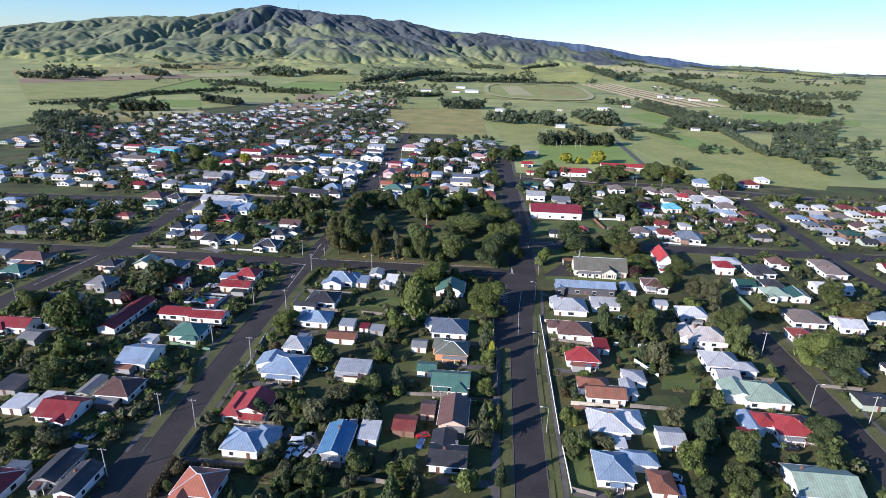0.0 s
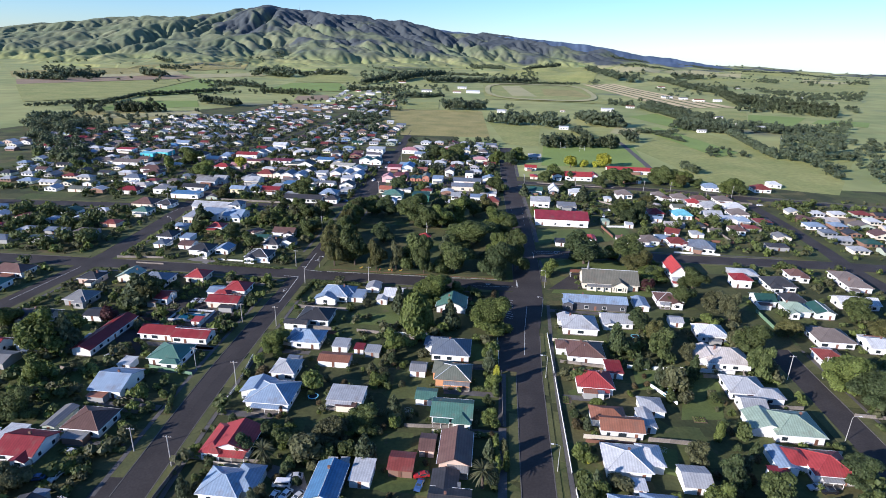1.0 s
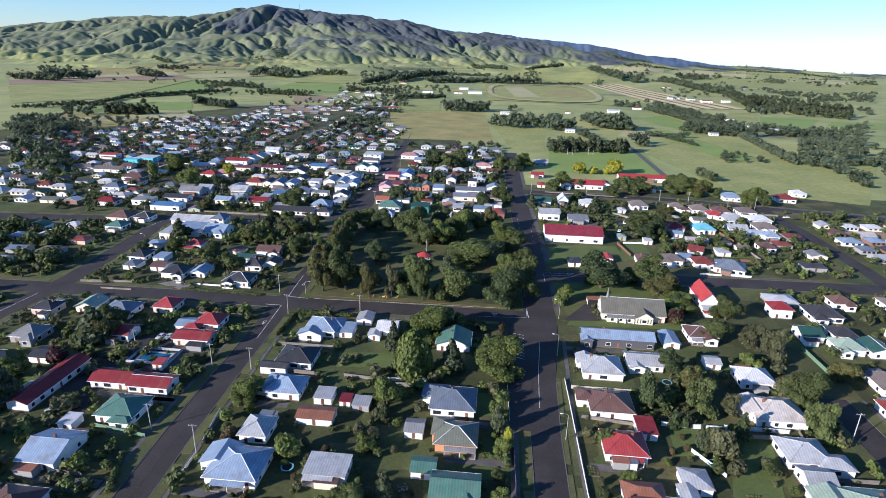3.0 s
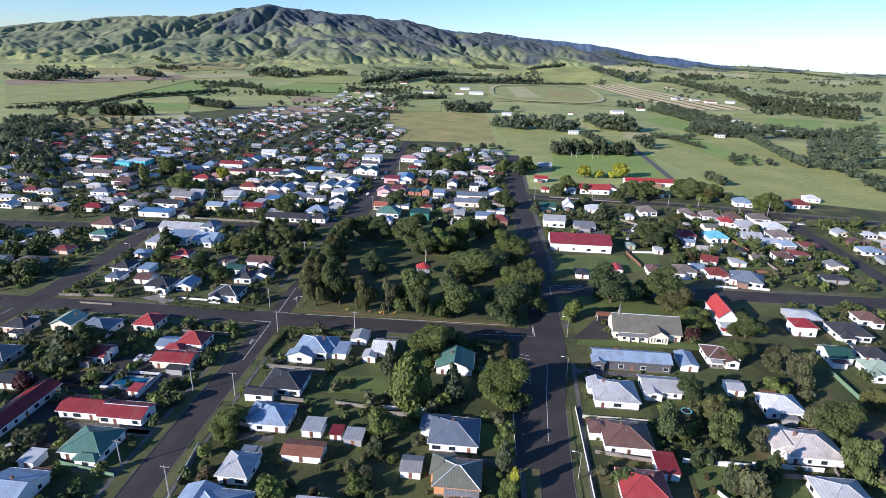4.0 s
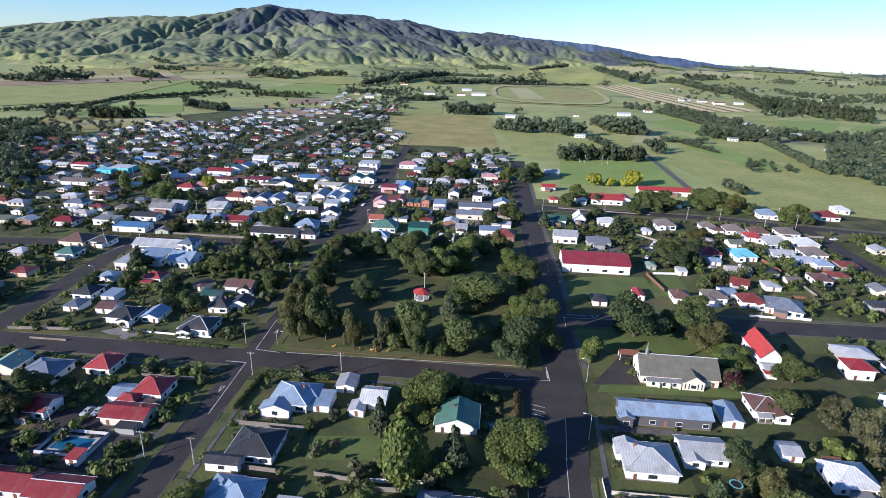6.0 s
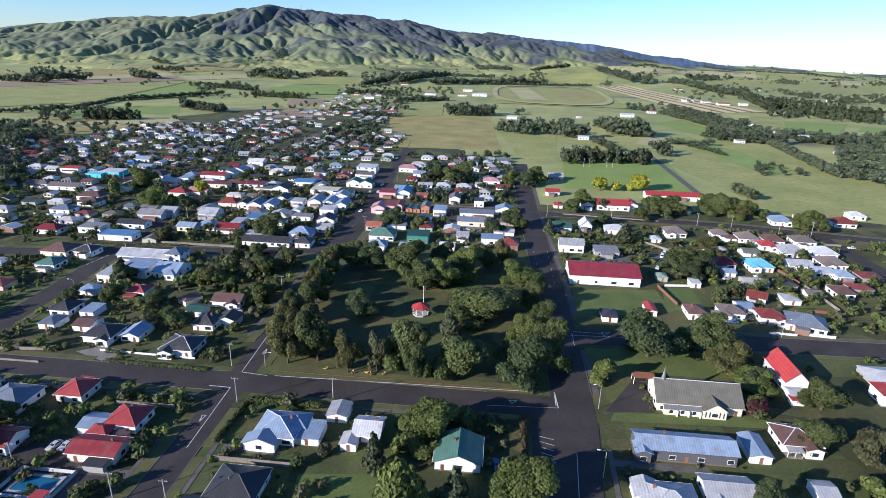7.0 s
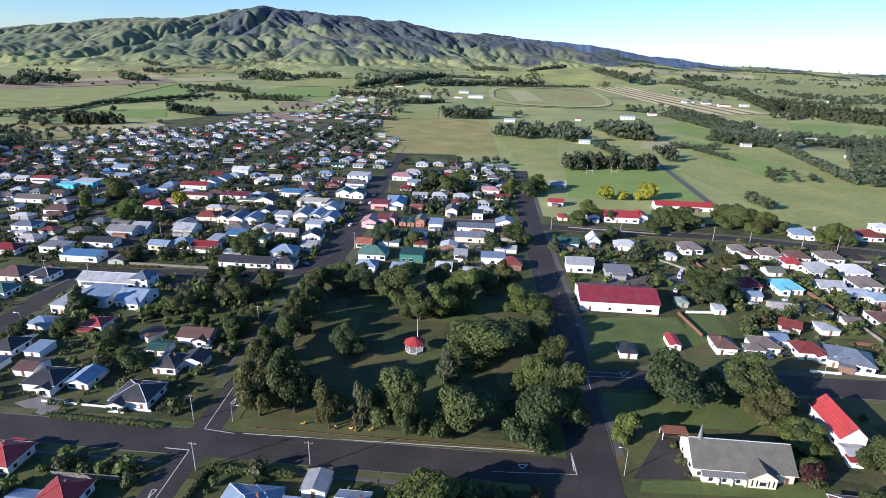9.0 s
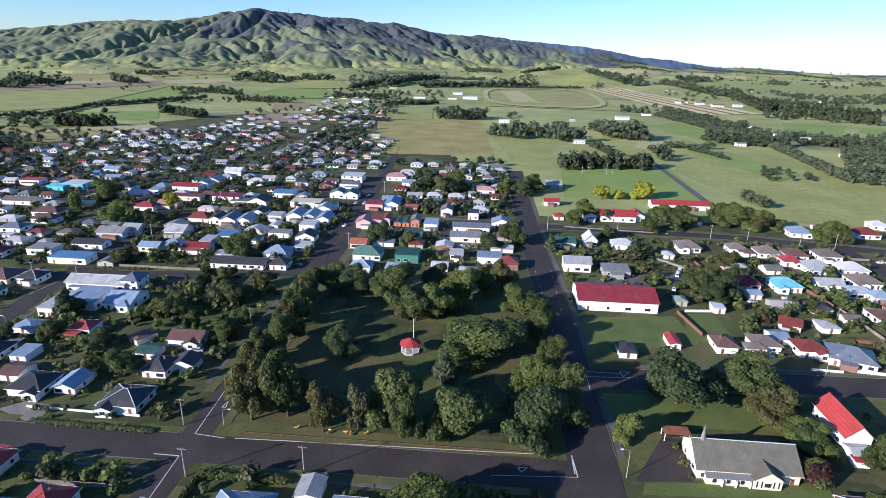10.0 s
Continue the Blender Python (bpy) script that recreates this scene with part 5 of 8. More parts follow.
house(45.9, 464.6, 7.2, 9.6, 3.6, 'gable_y', 'white', 'white', near=0, steep=1)
house(64.0, 460.0, 12.4, 8.9, 3.4, 'hip', 'white', 'white', near=0)
house(32.5, 422.0, 13.4, 9.6, 4.8, 'gable_x', 'zinc', 'white', chimneys=0)
house(43.6, 382.1, 33.6, 20.0, 4.8, 'gable_x', 'crimson', 'white', chimneys=0, front=4)
house(51.4, 418.2, 13.2, 10.4, 3.0, 'flat', 'grey', 'grey', chimneys=0)
house(39.4, 336.2, 6.2, 8.0, 3.0, 'hip', 'charcoal', 'white')
house(58.6, 345.2, 4.1, 9.0, 2.8, 'gable_y', 'scarlet', 'white')
house(71.9, 520.4, 22.7, 16.3, 4.6, 'gable_x', 'scarlet', 'white', near=0, chimneys=1)
house(53.8, 518.6, 7.6, 13.3, 4.6, 'gable_y', 'scarlet', 'white', near=0)
house(85.7, 521.5, 7.6, 13.3, 4.6, 'gable_y', 'scarlet', 'white', near=0)
house(124.1, 556.1, 41.2, 11.1, 4.0, 'gable_x', 'scarlet', 'white', near=0, chimneys=0)
house(115.2, 516.4, 21.0, 9.0, 3.2, 'gable_x', 'charcoal', 'white', near=0, chimneys=0)
house(32.0, 552.0, 10.5, 8.1, 3.4, 'gable_x', 'scarlet', 'white', near=0)
house(33.2, 515.5, 6.2, 8.9, 3.6, 'hip', 'scarlet', 'cream', near=0)
house(38.7, 609.1, 12.7, 10.4, 3.6, 'gable_x', 'zinc', 'grey', near=0)
house(-16.3, 578.4, 13.7, 8.9, 4.6, 'hip', 'pink', 'cream', near=0)
house(-14.8, 626.5, 9.7, 10.0, 3.4, 'hip', 'taupe', 'white', near=0)
house(-24.7, 565.4, 9.4, 8.0, 3.0, 'flat', 'white', 'white', near=0)
house(77.3, 344.1, 7.4, 8.7, 3.2, 'hip', 'brown', 'white')
house(92.8, 346.7, 9.6, 8.7, 3.2, 'hip', 'taupe', 'white', wings=((-5,-2,7,6,'hip'),))
house(108.3, 344.6, 9.8, 8.8, 3.2, 'hip', 'brickred', 'white')
house(101.0, 353.6, 6.5, 8.1, 3.2, 'gable_x', 'steel', 'white')
house(111.5, 365.7, 7.9, 8.0, 2.8, 'gable_x', 'brickred', 'white', rot=-25)
house(120.5, 339.6, 14.4, 12.0, 3.2, 'hip', 'slate', 'white', rot=-20)
house(129.0, 408.6, 12.0, 10.8, 3.2, 'hip', 'turquoise', 'white')
house(111.3, 408.6, 10.2, 9.2, 3.2, 'hip', 'maroon', 'white')
house(109.5, 396.5, 5.8, 7.0, 2.6, 'gable_x', 'steel', 'white')
house(87.4, 378.6, 4.7, 6.0, 2.5, 'flat', 'white', 'white')
house(126.0, 365.8, 7.1, 8.0, 3.2, 'hip', 'zinc', 'white')
house(139.9, 374.1, 7.3, 6.0, 2.6, 'gable_x', 'taupe', 'cream')
house(73.2, 384.4, 4.8, 6.3, 2.6, 'hip', 'sage', 'sage')
house(100.0, 461.0, 12.0, 10.8, 3.2, 'hip', 'taupe', 'white')
house(126.9, 461.4, 9.3, 8.7, 3.2, 'hip', 'taupe', 'white')
house(131.2, 456.7, 6.4, 9.0, 3.2, 'hip', 'brown', 'white')
house(141.3, 456.9, 11.2, 10.1, 3.2, 'hip', 'taupe', 'white')
house(155.4, 454.6, 11.1, 10.0, 3.2, 'hip', 'brown', 'white')
house(173.3, 456.2, 12.1, 10.9, 3.2, 'hip', 'taupe', 'white')
house(157.1, 435.4, 12.9, 11.6, 3.2, 'hip', 'zinc', 'white')
house(174.5, 435.6, 12.4, 11.1, 3.2, 'hip', 'white', 'white')
house(170.2, 418.0, 12.6, 11.4, 3.2, 'hip', 'taupe', 'white')
house(150.8, 412.4, 11.6, 9.0, 3.2, 'gable_x', 'zinc', 'white')
house(159.0, 403.7, 11.2, 9.0, 2.8, 'flat', 'white', 'white')
house(147.7, 443.7, 8.7, 8.1, 3.2, 'hip', 'red', 'white')
house(166.4, 399.3, 7.9, 8.0, 3.2, 'hip', 'steel', 'white')
house(179.1, 499.7, 13.1, 11.8, 3.2, 'hip', 'steel', 'white')
house(198.7, 513.0, 6.2, 8.1, 3.2, 'hip', 'pink', 'white')
house(220.4, 502.1, 13.0, 11.7, 3.2, 'hip', 'brickred', 'white')
house(239.5, 522.5, 9.4, 8.4, 3.2, 'hip', 'white', 'white')
house(154.2, 376.7, 8.1, 9.0, 3.2, 'hip', 'brown', 'white')
house(85.3, 446.5, 5.3, 7.2, 3.2, 'hip', 'white', 'white')
# the park: a front row, a great spreading tree, the western row and the groups behind
tree('broad', -81.5, 282.3, 14.5, 20.0, 'rusty')
tree('broad', -71.5, 285.3, 15.5, 22.5, 'oak')
tree('broad', -77.5, 292.0, 12.5, 16.0, 'rusty')
tree('broad', -58.8, 279.2, 10.2, 17.5, 'rusty')
tree('willow', -49.0, 281.2, 7.6, 17.0, 'grey')
tree('broad', -34.5, 279.3, 10.4, 18.0, 'oak')
tree('broad', -39.5, 286.4, 16.6, 21.0, 'oak')
tree('broad', -19.4, 281.5, 19.0, 18.5, 'oak')
tree('broad', 1.7, 282.5, 19.4, 18.8, 'dark')
tree('broad', 11.5, 290.1, 13.6, 21.0, 'oak')
tree('broad', 3.5, 303.9, 15.5, 17.5, 'light')
tree('broad', -13.1, 327.3, 29.5, 16.8, 'oak')
tree('conifer', -26.2, 311.5, 10.2, 10.8)
tree('broad', -63.4, 321.4, 13.0, 12.5, 'dark')
tree('broad', -41.5, 353.2, 16.5, 16.5, 'oak')
tree('broad', -33.0, 356.2, 14.5, 16.0, 'light')
tree('broad', -53.9, 373.4, 21.0, 18.5, 'oak')
tree('broad', -24.2, 371.4, 17.5, 18.5, 'light')
tree('broad', -29.5, 362.7, 11.8, 13.8, 'dark')
tree('broad', -35.0, 383.0, 14.0, 14.0, 'dark')
tree('broad', 3.0, 364.5, 20.5, 13.5, 'light')
tree('broad', -5.7, 391.5, 12.0, 14.9, 'rusty')
tree('broad', 6.8, 337.2, 11.0, 13.6, 'oak')
tree('broad', 8.5, 351.0, 11.0, 11.5, 'oak')
tree('broad', 11.0, 321.5, 11.5, 13.5, 'oak')
tree('broad', -14.0, 385.0, 13.0, 12.5, 'oak')
tree('broad', -71.5, 378.6, 15.0, 13.5, 'dark')
tree('broad', -83.5, 380.6, 15.0, 13.0, 'oak')
for i, (px, py, pw, ph) in enumerate(((-92.0, 372, 13, 14.5), (-90.5, 362, 12, 15), (-89.0, 352, 12, 17), (-88.0, 342, 11.8, 17), (-87.5, 332, 12, 17), (-87.5, 322, 11.8, 16.5), (-88.0, 311, 12, 16.5), (-87.0, 300, 12.5, 17))):
    tree('broad', px, py, pw, ph, ('oak', 'rusty', 'oak')[i % 3])
# the gardens east of the street
tree('broad', 28.9, 285.3, 8.4, 10.0, 'light')
tree('broad', 80.3, 288.4, 14.4, 6.6, 'light')
tree('broad', 97.0, 278.6, 13.3, 12.0, 'oak')
tree('broad', 84.8, 257.7, 12.6, 11.6, 'oak')
tree('willow', 97.7, 255.0, 10.4, 10.5, 'grey')
tree('willow', 101.9, 245.0, 10.5, 13.3, 'grey')
tree('shrub', 91.1, 242.8, 5.9, 4.5, 'light')
tree('broad', 61.1, 229.8, 10.2, 10.5, 'dark')
tree('broad', 64.1, 216.6, 10.3, 11.6, 'grey')
tree('broad', 64.0, 208.2, 9.9, 12.5, 'oak')
tree('broad', 48.2, 208.8, 8.3, 13.1, 'dark')
tree('willow', 73.4, 208.7, 6.6, 7.5, 'grey')
tree('broad', 99.5, 216.6, 13.5, 13.2, 'oak')
tree('broad', 96.2, 222.0, 7.1, 9.4, 'grey')
tree('broad', 95.9, 199.1, 9.5, 13.2, 'oak')
tree('conifer', 58.6, 191.1, 4.0, 9.4, 'pine')
tree('shrub', 62.7, 221.6, 4.8, 6.6, 'light')
tree('broad', -140.3, 146.6, 11.0, 9.6, 'oak')
tree('broad', -147.2, 161.4, 8.2, 11.5, 'light')
tree('broad', -136.5, 118.0, 7.1, 8.8, 'oak')
tree('broad', 48.7, 305.4, 23.0, 18.5, 'dark')
tree('broad', 74.5, 309.9, 20.0, 16.5, 'oak')
tree('broad', 75.4, 298.4, 15.0, 12.3)
tree('broad', 74.5, 272.8, 7.5, 6.7)
tree('broad', 64.3, 314.6, 9.4, 7.7)
tree('shrub', 78.7, 287.8, 8.1, 7.3)
tree('broad', -26.0, 246.4, 16.9, 13.9)
tree('shrub', -15.4, 253.8, 7.9, 7.9)
tree('broad', 0.8, 224.1, 17.3, 14.2)
tree('poplar', -30.5, 216.2, 12.9, 18.0)
tree('conifer', -39.0, 232.5, 8.0, 12.9)
tree('conifer', -16.5, 222.2, 10.0, 13.0)
tree('willow', -35.1, 199.5, 11.0, 11.0)
tree('shrub', -60.3, 232.4, 5.1, 3.8)
tree('shrub', -54.3, 237.3, 4.8, 3.6)
tree('broad', -79.6, 196.7, 10.4, 8.3)
tree('poplar', -26.0, 217.8, 8.2, 14.7)
tree('shrub', 73.9, 271.4, 6.6, 7.2)
tree('broad', -147.9, 224.7, 10.8, 10.8)
tree('broad', -153.2, 237.6, 11.6, 9.5)
tree('broad', -154.6, 221.7, 8.9, 7.3)
tree('willow', -159.0, 181.1, 16.1, 17.8)
tree('conifer', -153.7, 185.1, 12.1, 15.7)
tree('shrub', -176.9, 202.9, 6.0, 7.2)
tree('broad', -161.2, 198.0, 9.3, 8.4)
tree('broad', -188.8, 197.4, 11.7, 10.5)
tree('conifer', -151.6, 224.5, 16.6, 14.9)
tree('palm', -59.4, 135.7, 8.3, 8.3)
tree('palm', -0.3, 134.5, 8.8, 8.8)
tree('shrub', -56.9, 172.1, 8.0, 7.2)
tree('conifer', -32.9, 141.5, 7.7, 8.4)
tree('broad', -43.6, 147.1, 9.8, 8.3)
tree('broad', -31.7, 119.6, 7.1, 7.6)
tree('broad', -18.4, 121.0, 6.6, 5.7)
tree('broad', -66.5, 140.3, 6.9, 6.0)
tree('broad', -58.8, 115.8, 5.9, 5.0)
tree('shrub', -62.3, 147.5, 7.1, 5.3)
tree('broad', -42.2, 115.0, 9.3, 6.9)
tree('shrub', -2.6, 117.6, 7.3, 7.3)
tree('shrub', 6.1, 141.1, 3.0, 7.5)
tree('shrub', 5.2, 147.7, 2.8, 5.6)
tree('conifer', 6.1, 119.7, 4.1, 8.2)
tree('shrub', 3.0, 182.6, 3.3, 8.6)
tree('poplar', 68.7, 161.9, 3.6, 7.3)
tree('broad', 60.2, 152.3, 6.9, 6.5)
tree('broad', 66.1, 143.1, 7.8, 9.1)
tree('broad', 58.3, 131.1, 8.5, 9.9)
tree('broad', 75.5, 138.1, 10.0, 8.8)
tree('broad', 100.1, 148.3, 10.5, 9.2)
tree('broad', 96.9, 135.8, 8.6, 7.5)
tree('broad', 68.8, 124.6, 9.3, 8.1)
tree('broad', 127.6, 188.0, 15.9, 13.0)
tree('broad', 123.5, 198.3, 14.6, 13.1)
tree('broad', 121.0, 233.5, 10.9, 9.0)
tree('broad', 159.1, 253.7, 12.9, 10.6)
tree('broad', 160.7, 236.9, 12.1, 9.9)
tree('shrub', 26.2, 137.1, 6.5, 6.5)
tree('shrub', 35.9, 138.6, 7.3, 4.4)
tree('broad', -165.7, 161.8, 8.0, 7.0)
tree('broad', -119.3, 120.3, 8.7, 7.6)
tree('broad', -128.7, 120.6, 6.3, 5.5)
tree('shrub', -48.4, 138.9, 10.1, 8.1)
tree('shrub', -124.0, 202.7, 7.1, 5.3)
tree('broad', -36.2, 154.1, 10.1, 7.6)
tree('shrub', -49.6, 141.9, 6.9, 6.2)
tree('broad', -57.3, 144.8, 8.4, 6.2)
tree('shrub', 32.0, 188.1, 8.3, 6.2)
tree('shrub', 63.0, 186.3, 8.2, 9.8)
tree('conifer', -182.9, 340.2, 10.8, 13.0)
tree('broad', -110.8, 327.9, 11.1, 11.1)
tree('broad', -190.5, 318.0, 8.8, 7.2)
tree('broad', -176.2, 322.8, 10.1, 8.3)
tree('broad', -153.1, 317.1, 10.8, 8.9)
tree('broad', -133.9, 301.6, 12.0, 9.8)
tree('broad', -144.8, 300.5, 7.0, 5.8)
tree('poplar', -126.3, 334.0, 6.5, 9.7)
tree('broad', -139.8, 346.7, 10.9, 9.0)
tree('palm', -129.7, 359.8, 10.2, 10.2)
tree('palm', -144.9, 353.7, 7.5, 7.5)
tree('palm', -119.9, 377.7, 10.3, 10.3)
tree('broad', -121.0, 359.6, 15.1, 12.4)
tree('broad', -115.9, 378.5, 10.8, 8.9)
tree('broad', -136.1, 382.6, 11.0, 9.1)
tree('broad', -144.5, 346.0, 10.9, 8.9)
tree('broad', -198.6, 400.2, 10.7, 8.8)
tree('shrub', -292.0, 493.7, 11.8, 11.8)
tree('broad', -283.0, 514.0, 20.5, 16.8)
tree('broad', -243.1, 462.6, 18.0, 14.7)
tree('broad', -220.8, 464.8, 12.3, 10.1)
tree('broad', -142.5, 416.0, 18.4, 14.7)
tree('broad', -75.0, 450.4, 15.0, 12.3)
tree('broad', -57.9, 447.1, 11.8, 9.7)
tree('broad', -11.9, 445.1, 12.9, 10.6)
tree('broad', 1.2, 458.4, 16.6, 13.6)
tree('conifer', 22.0, 449.7, 9.7, 9.7)
tree('broad', 58.4, 476.8, 10.4, 8.5)
tree('broad', 43.0, 504.9, 13.4, 11.0)
tree('broad', 52.4, 520.5, 15.5, 12.7)
tree('broad', 12.5, 577.3, 17.7, 14.5)
tree('broad', 21.9, 588.5, 18.1, 14.8)
tree('conifer', 65.4, 439.2, 13.0, 13.0)
tree('broad', 86.4, 397.7, 16.1, 13.2)
tree('broad', 112.5, 433.7, 12.0, 9.9)
tree('broad', 145.0, 512.5, 22.1, 18.1)
tree('broad', 157.5, 507.4, 18.2, 14.9)
tree('broad', 111.3, 511.2, 16.4, 13.4)
tree('broad', 99.8, 515.3, 15.1, 12.4)
tree('broad', 191.8, 490.3, 17.2, 14.1)
tree('broad', 197.7, 484.9, 13.6, 11.2)
tree('broad', 122.6, 387.6, 6.2, 5.1)
tree('broad', 128.8, 382.5, 6.1, 5.0)
tree('broad', -39.2, 587.9, 22.8, 18.7)
tree('broad', -49.6, 574.8, 17.9, 14.6)
tree('broad', -62.8, 592.0, 18.5, 15.2)
tree('broad', -0.6, 583.4, 15.3, 12.6)
tree('palm', -146.7, 357.0, 8.4, 10.9)
tree('palm', -128.4, 358.4, 8.4, 10.9)
tree('palm', -121.1, 381.2, 7.5, 9.7)
tree('palm', -151.2, 376.2, 5.3, 8.0)
tree('poplar', -127.6, 330.8, 3.1, 7.5)
tree('poplar', -123.3, 329.0, 3.1, 6.8)
tree('broad', -120.0, 328.6, 4.8, 5.8)
tree('broad', -110.4, 330.8, 10.9, 9.8)
tree('broad', -146.8, 347.7, 9.5, 7.8)
tree('broad', -150.0, 343.9, 7.1, 5.8)
tree('broad', -110.0, 342.3, 9.2, 7.5)
tree('broad', -145.3, 381.8, 9.7, 8.0)
tree('broad', -182.8, 340.7, 11.7, 10.5)
tree('broad', 96.6, 394.7, 14.6, 14.6)
tree('broad', 89.1, 387.1, 12.7, 10.4)
tree('broad', 111.4, 418.9, 9.6, 7.9)
tree('shrub', 117.9, 335.9, 4.1, 3.1)
tree('shrub', 102.5, 367.6, 5.7, 5.7)
tree('shrub', 82.1, 290.2, 6.6, 6.6)
tree('broad', 145.0, 511.4, 18.4, 14.7)
tree('broad', 156.5, 504.2, 15.9, 12.7)
tree('broad', 191.8, 489.3, 13.8, 12.4)
tree('broad', 141.8, 526.6, 15.4, 13.8)
tree('broad', 169.5, 504.9, 10.9, 8.9)
tree('broad', 86.9, 491.2, 12.1, 10.9)
tree('broad', 116.2, 508.4, 12.6, 10.3)
tree('broad', 104.6, 497.9, 8.7, 7.1)
tree('broad', 144.0, 543.0, 10.0, 8.2)
tree('broad', 151.4, 531.9, 10.6, 8.7)
tree('shrub', 64.4, 514.9, 8.7, 8.7)
# farm buildings on the plain
far_house(-104, 1634, 23.8, 11.9, 4.2, 'gable_x', 'white', 'white')
far_house(-67, 1493, 33.5, 14.0, 4.7, 'gable_x', 'white', 'white')
far_house(-107, 1477, 19.5, 9.8, 4.0, 'gable_x', 'rust', 'white')
far_house(5, 1055, 16.4, 8.2, 3.8, 'gable_x', 'white', 'white')
far_house(117, 1098, 8.5, 4.2, 3.4, 'gable_x', 'rust', 'white')
far_house(82, 885, 5.6, 2.8, 3.3, 'gable_x', 'white', 'white')
far_house(94, 855, 13.0, 6.5, 3.7, 'gable_x', 'white', 'white')
far_house(205, 1142, 21.9, 10.9, 4.1, 'gable_x', 'white', 'white')
far_house(264, 1219, 15.6, 7.8, 3.8, 'gable_x', 'rust', 'white')
far_house(414, 1511, 25.1, 12.5, 4.3, 'gable_x', 'zinc', 'white')
far_house(448, 1492, 19.0, 9.5, 4.0, 'gable_x', 'grey', 'white')
far_house(469, 1443, 23.8, 11.9, 4.2, 'gable_x', 'rust', 'white')
far_house(518, 1460, 18.5, 9.2, 3.9, 'gable_x', 'white', 'white')
far_house(293, 875, 11.9, 6.0, 3.6, 'gable_x', 'grey', 'white')
far_house(385, 1071, 13.4, 6.7, 3.7, 'gable_x', 'grey', 'white')
far_house(384, 982, 7.3, 3.7, 3.4, 'gable_x', 'white', 'white')
far_house(401, 940, 12.8, 6.4, 3.6, 'gable_x', 'white', 'white')
far_house(513, 1948, 22.6, 11.3, 4.1, 'gable_x', 'rust', 'white')
far_house(-728, 2306, 15.8, 7.9, 3.8, 'gable_x', 'grey', 'white')
far_house(-1187, 2104, 11.8, 5.9, 3.6, 'gable_x', 'grey', 'white')
far_house(-297, 1789, 21.6, 10.8, 4.1, 'gable_x', 'rust', 'white')
far_house(-296, 1338, 19.7, 9.8, 4.0, 'gable_x', 'zinc', 'white')
far_house(-183, 1482, 25.6, 12.8, 4.3, 'gable_x', 'grey', 'white')
far_house(-199, 1063, 23.9, 11.9, 4.2, 'gable_x', 'rust', 'white')
far_house(381, 815, 7.9, 4.0, 3.4, 'gable_x', 'white', 'white')
far_house(700, 3927, 20.6, 10.3, 4.0, 'gable_x', 'rust', 'white')
far_house(1047, 4433, 23.2, 11.6, 4.2, 'gable_x', 'zinc', 'white')
far_house(770, 2009, 12.8, 6.4, 3.6, 'gable_x', 'zinc', 'white')
far_house(794, 1649, 12.4, 6.2, 3.6, 'gable_x', 'white', 'white')
far_house(714, 1374, 11.9, 6.0, 3.6, 'gable_x', 'white', 'white')
# ---- more houses on the outer streets
def clear(x, y, hw, hd, gap=1.5):
    return all(abs(x - f[0]) > hw + f[2] + gap or abs(y - f[1]) > hd + f[3] + gap for f in FOOT)


def quarter(x0, y0, x1, y1, dx, dy, seed, keep=0.9, slant=0.0):
    rng = random.Random(seed)
    tones = ["zinc", "steel", "white", "grey", "charcoal", "brown", "white", "brickred", "maroon", "greendark", "white", "charcoal", "taupe", "zinc", "slate", "white", "patina", "olive", "steel", "zinc"]
    yy = y0
    while yy < y1:
        xx = x0 + slant * (yy - y0)
        while xx < x1 + slant * (yy - y0):
            x, y = xx + rng.uniform(-2.5, 2.5), yy + rng.uniform(-3, 3)
            w, d = rng.uniform(8, 13), rng.uniform(7, 9.5)
            if rng.random() < keep and not near_road(x, y, max(w, d) / 2 + 2) and clear(x, y, w / 2, d / 2):
                (far_house if y > 520 or x < -330 or x > 210 else house)(x, y, w, d, rng.uniform(2.2, 2.7), rng.choice(["hip", "hip", "gable_x", "gable_y"]), rng.choice(tones), rng.choice(["white", "cream", "grey", "white", "peach", "brown", "cream", "sage", "grey"]), **({} if y > 520 or x < -330 or x > 210 else {"near": 0 if y > 330 else 1}))
                if rng.random() < 0.45 and clear(x + w * 0.7, y + 7, 3, 3, 0.3) and not near_road(x + w * 0.7, y + 7, 4):
                    if y > 330 or x < -225 or x > 210:
                        far_house(x + w * 0.7, y + 7, rng.uniform(4, 6.5), 5, 2.5, rng.choice(["flat", "gable_y"]), rng.choice(tones), "white")
                    else:
                        house(x + w * 0.7, y + 7, rng.uniform(4, 6.5), 5, 2.5, rng.choice(["flat", "gable_y"]), rng.choice(tones), "white", near=0)
            xx += dx
        yy += dy


quarter(-330, 90, -225, 370, 19, 20, 1, 0.85)
quarter(-420, 400, -110, 560, 18, 20, 3)
quarter(-520, 540, -110, 700, 18, 20, 4)
quarter(-480, 690, -130, 860, 19, 23, 5, 0.85)
quarter(-400, 860, -190, 1060, 23, 27, 6, 0.65)
quarter(-85, 510, 0, 690, 16, 17, 7, 0.95)
quarter(-330, 1075, -190, 1480, 26, 38, 8, 0.6, -0.12)
quarter(-90, 410, 5, 490, 17, 18, 9, 0.9)
quarter(116, 333, 420, 440, 16, 16.5, 10, 0.92)
quarter(130, 60, 400, 315, 21, 22, 11, 0.9)
far_mass()
BUSHES = []


OPEN = [(26, 335, 92, 384), (60, 262, 105, 300), (24, 262, 66, 300), (-62, 226, -30, 240), (60, 205, 100, 222), (48, 150, 70, 175)]     # lawns kept clear: x0, y0, x1, y1


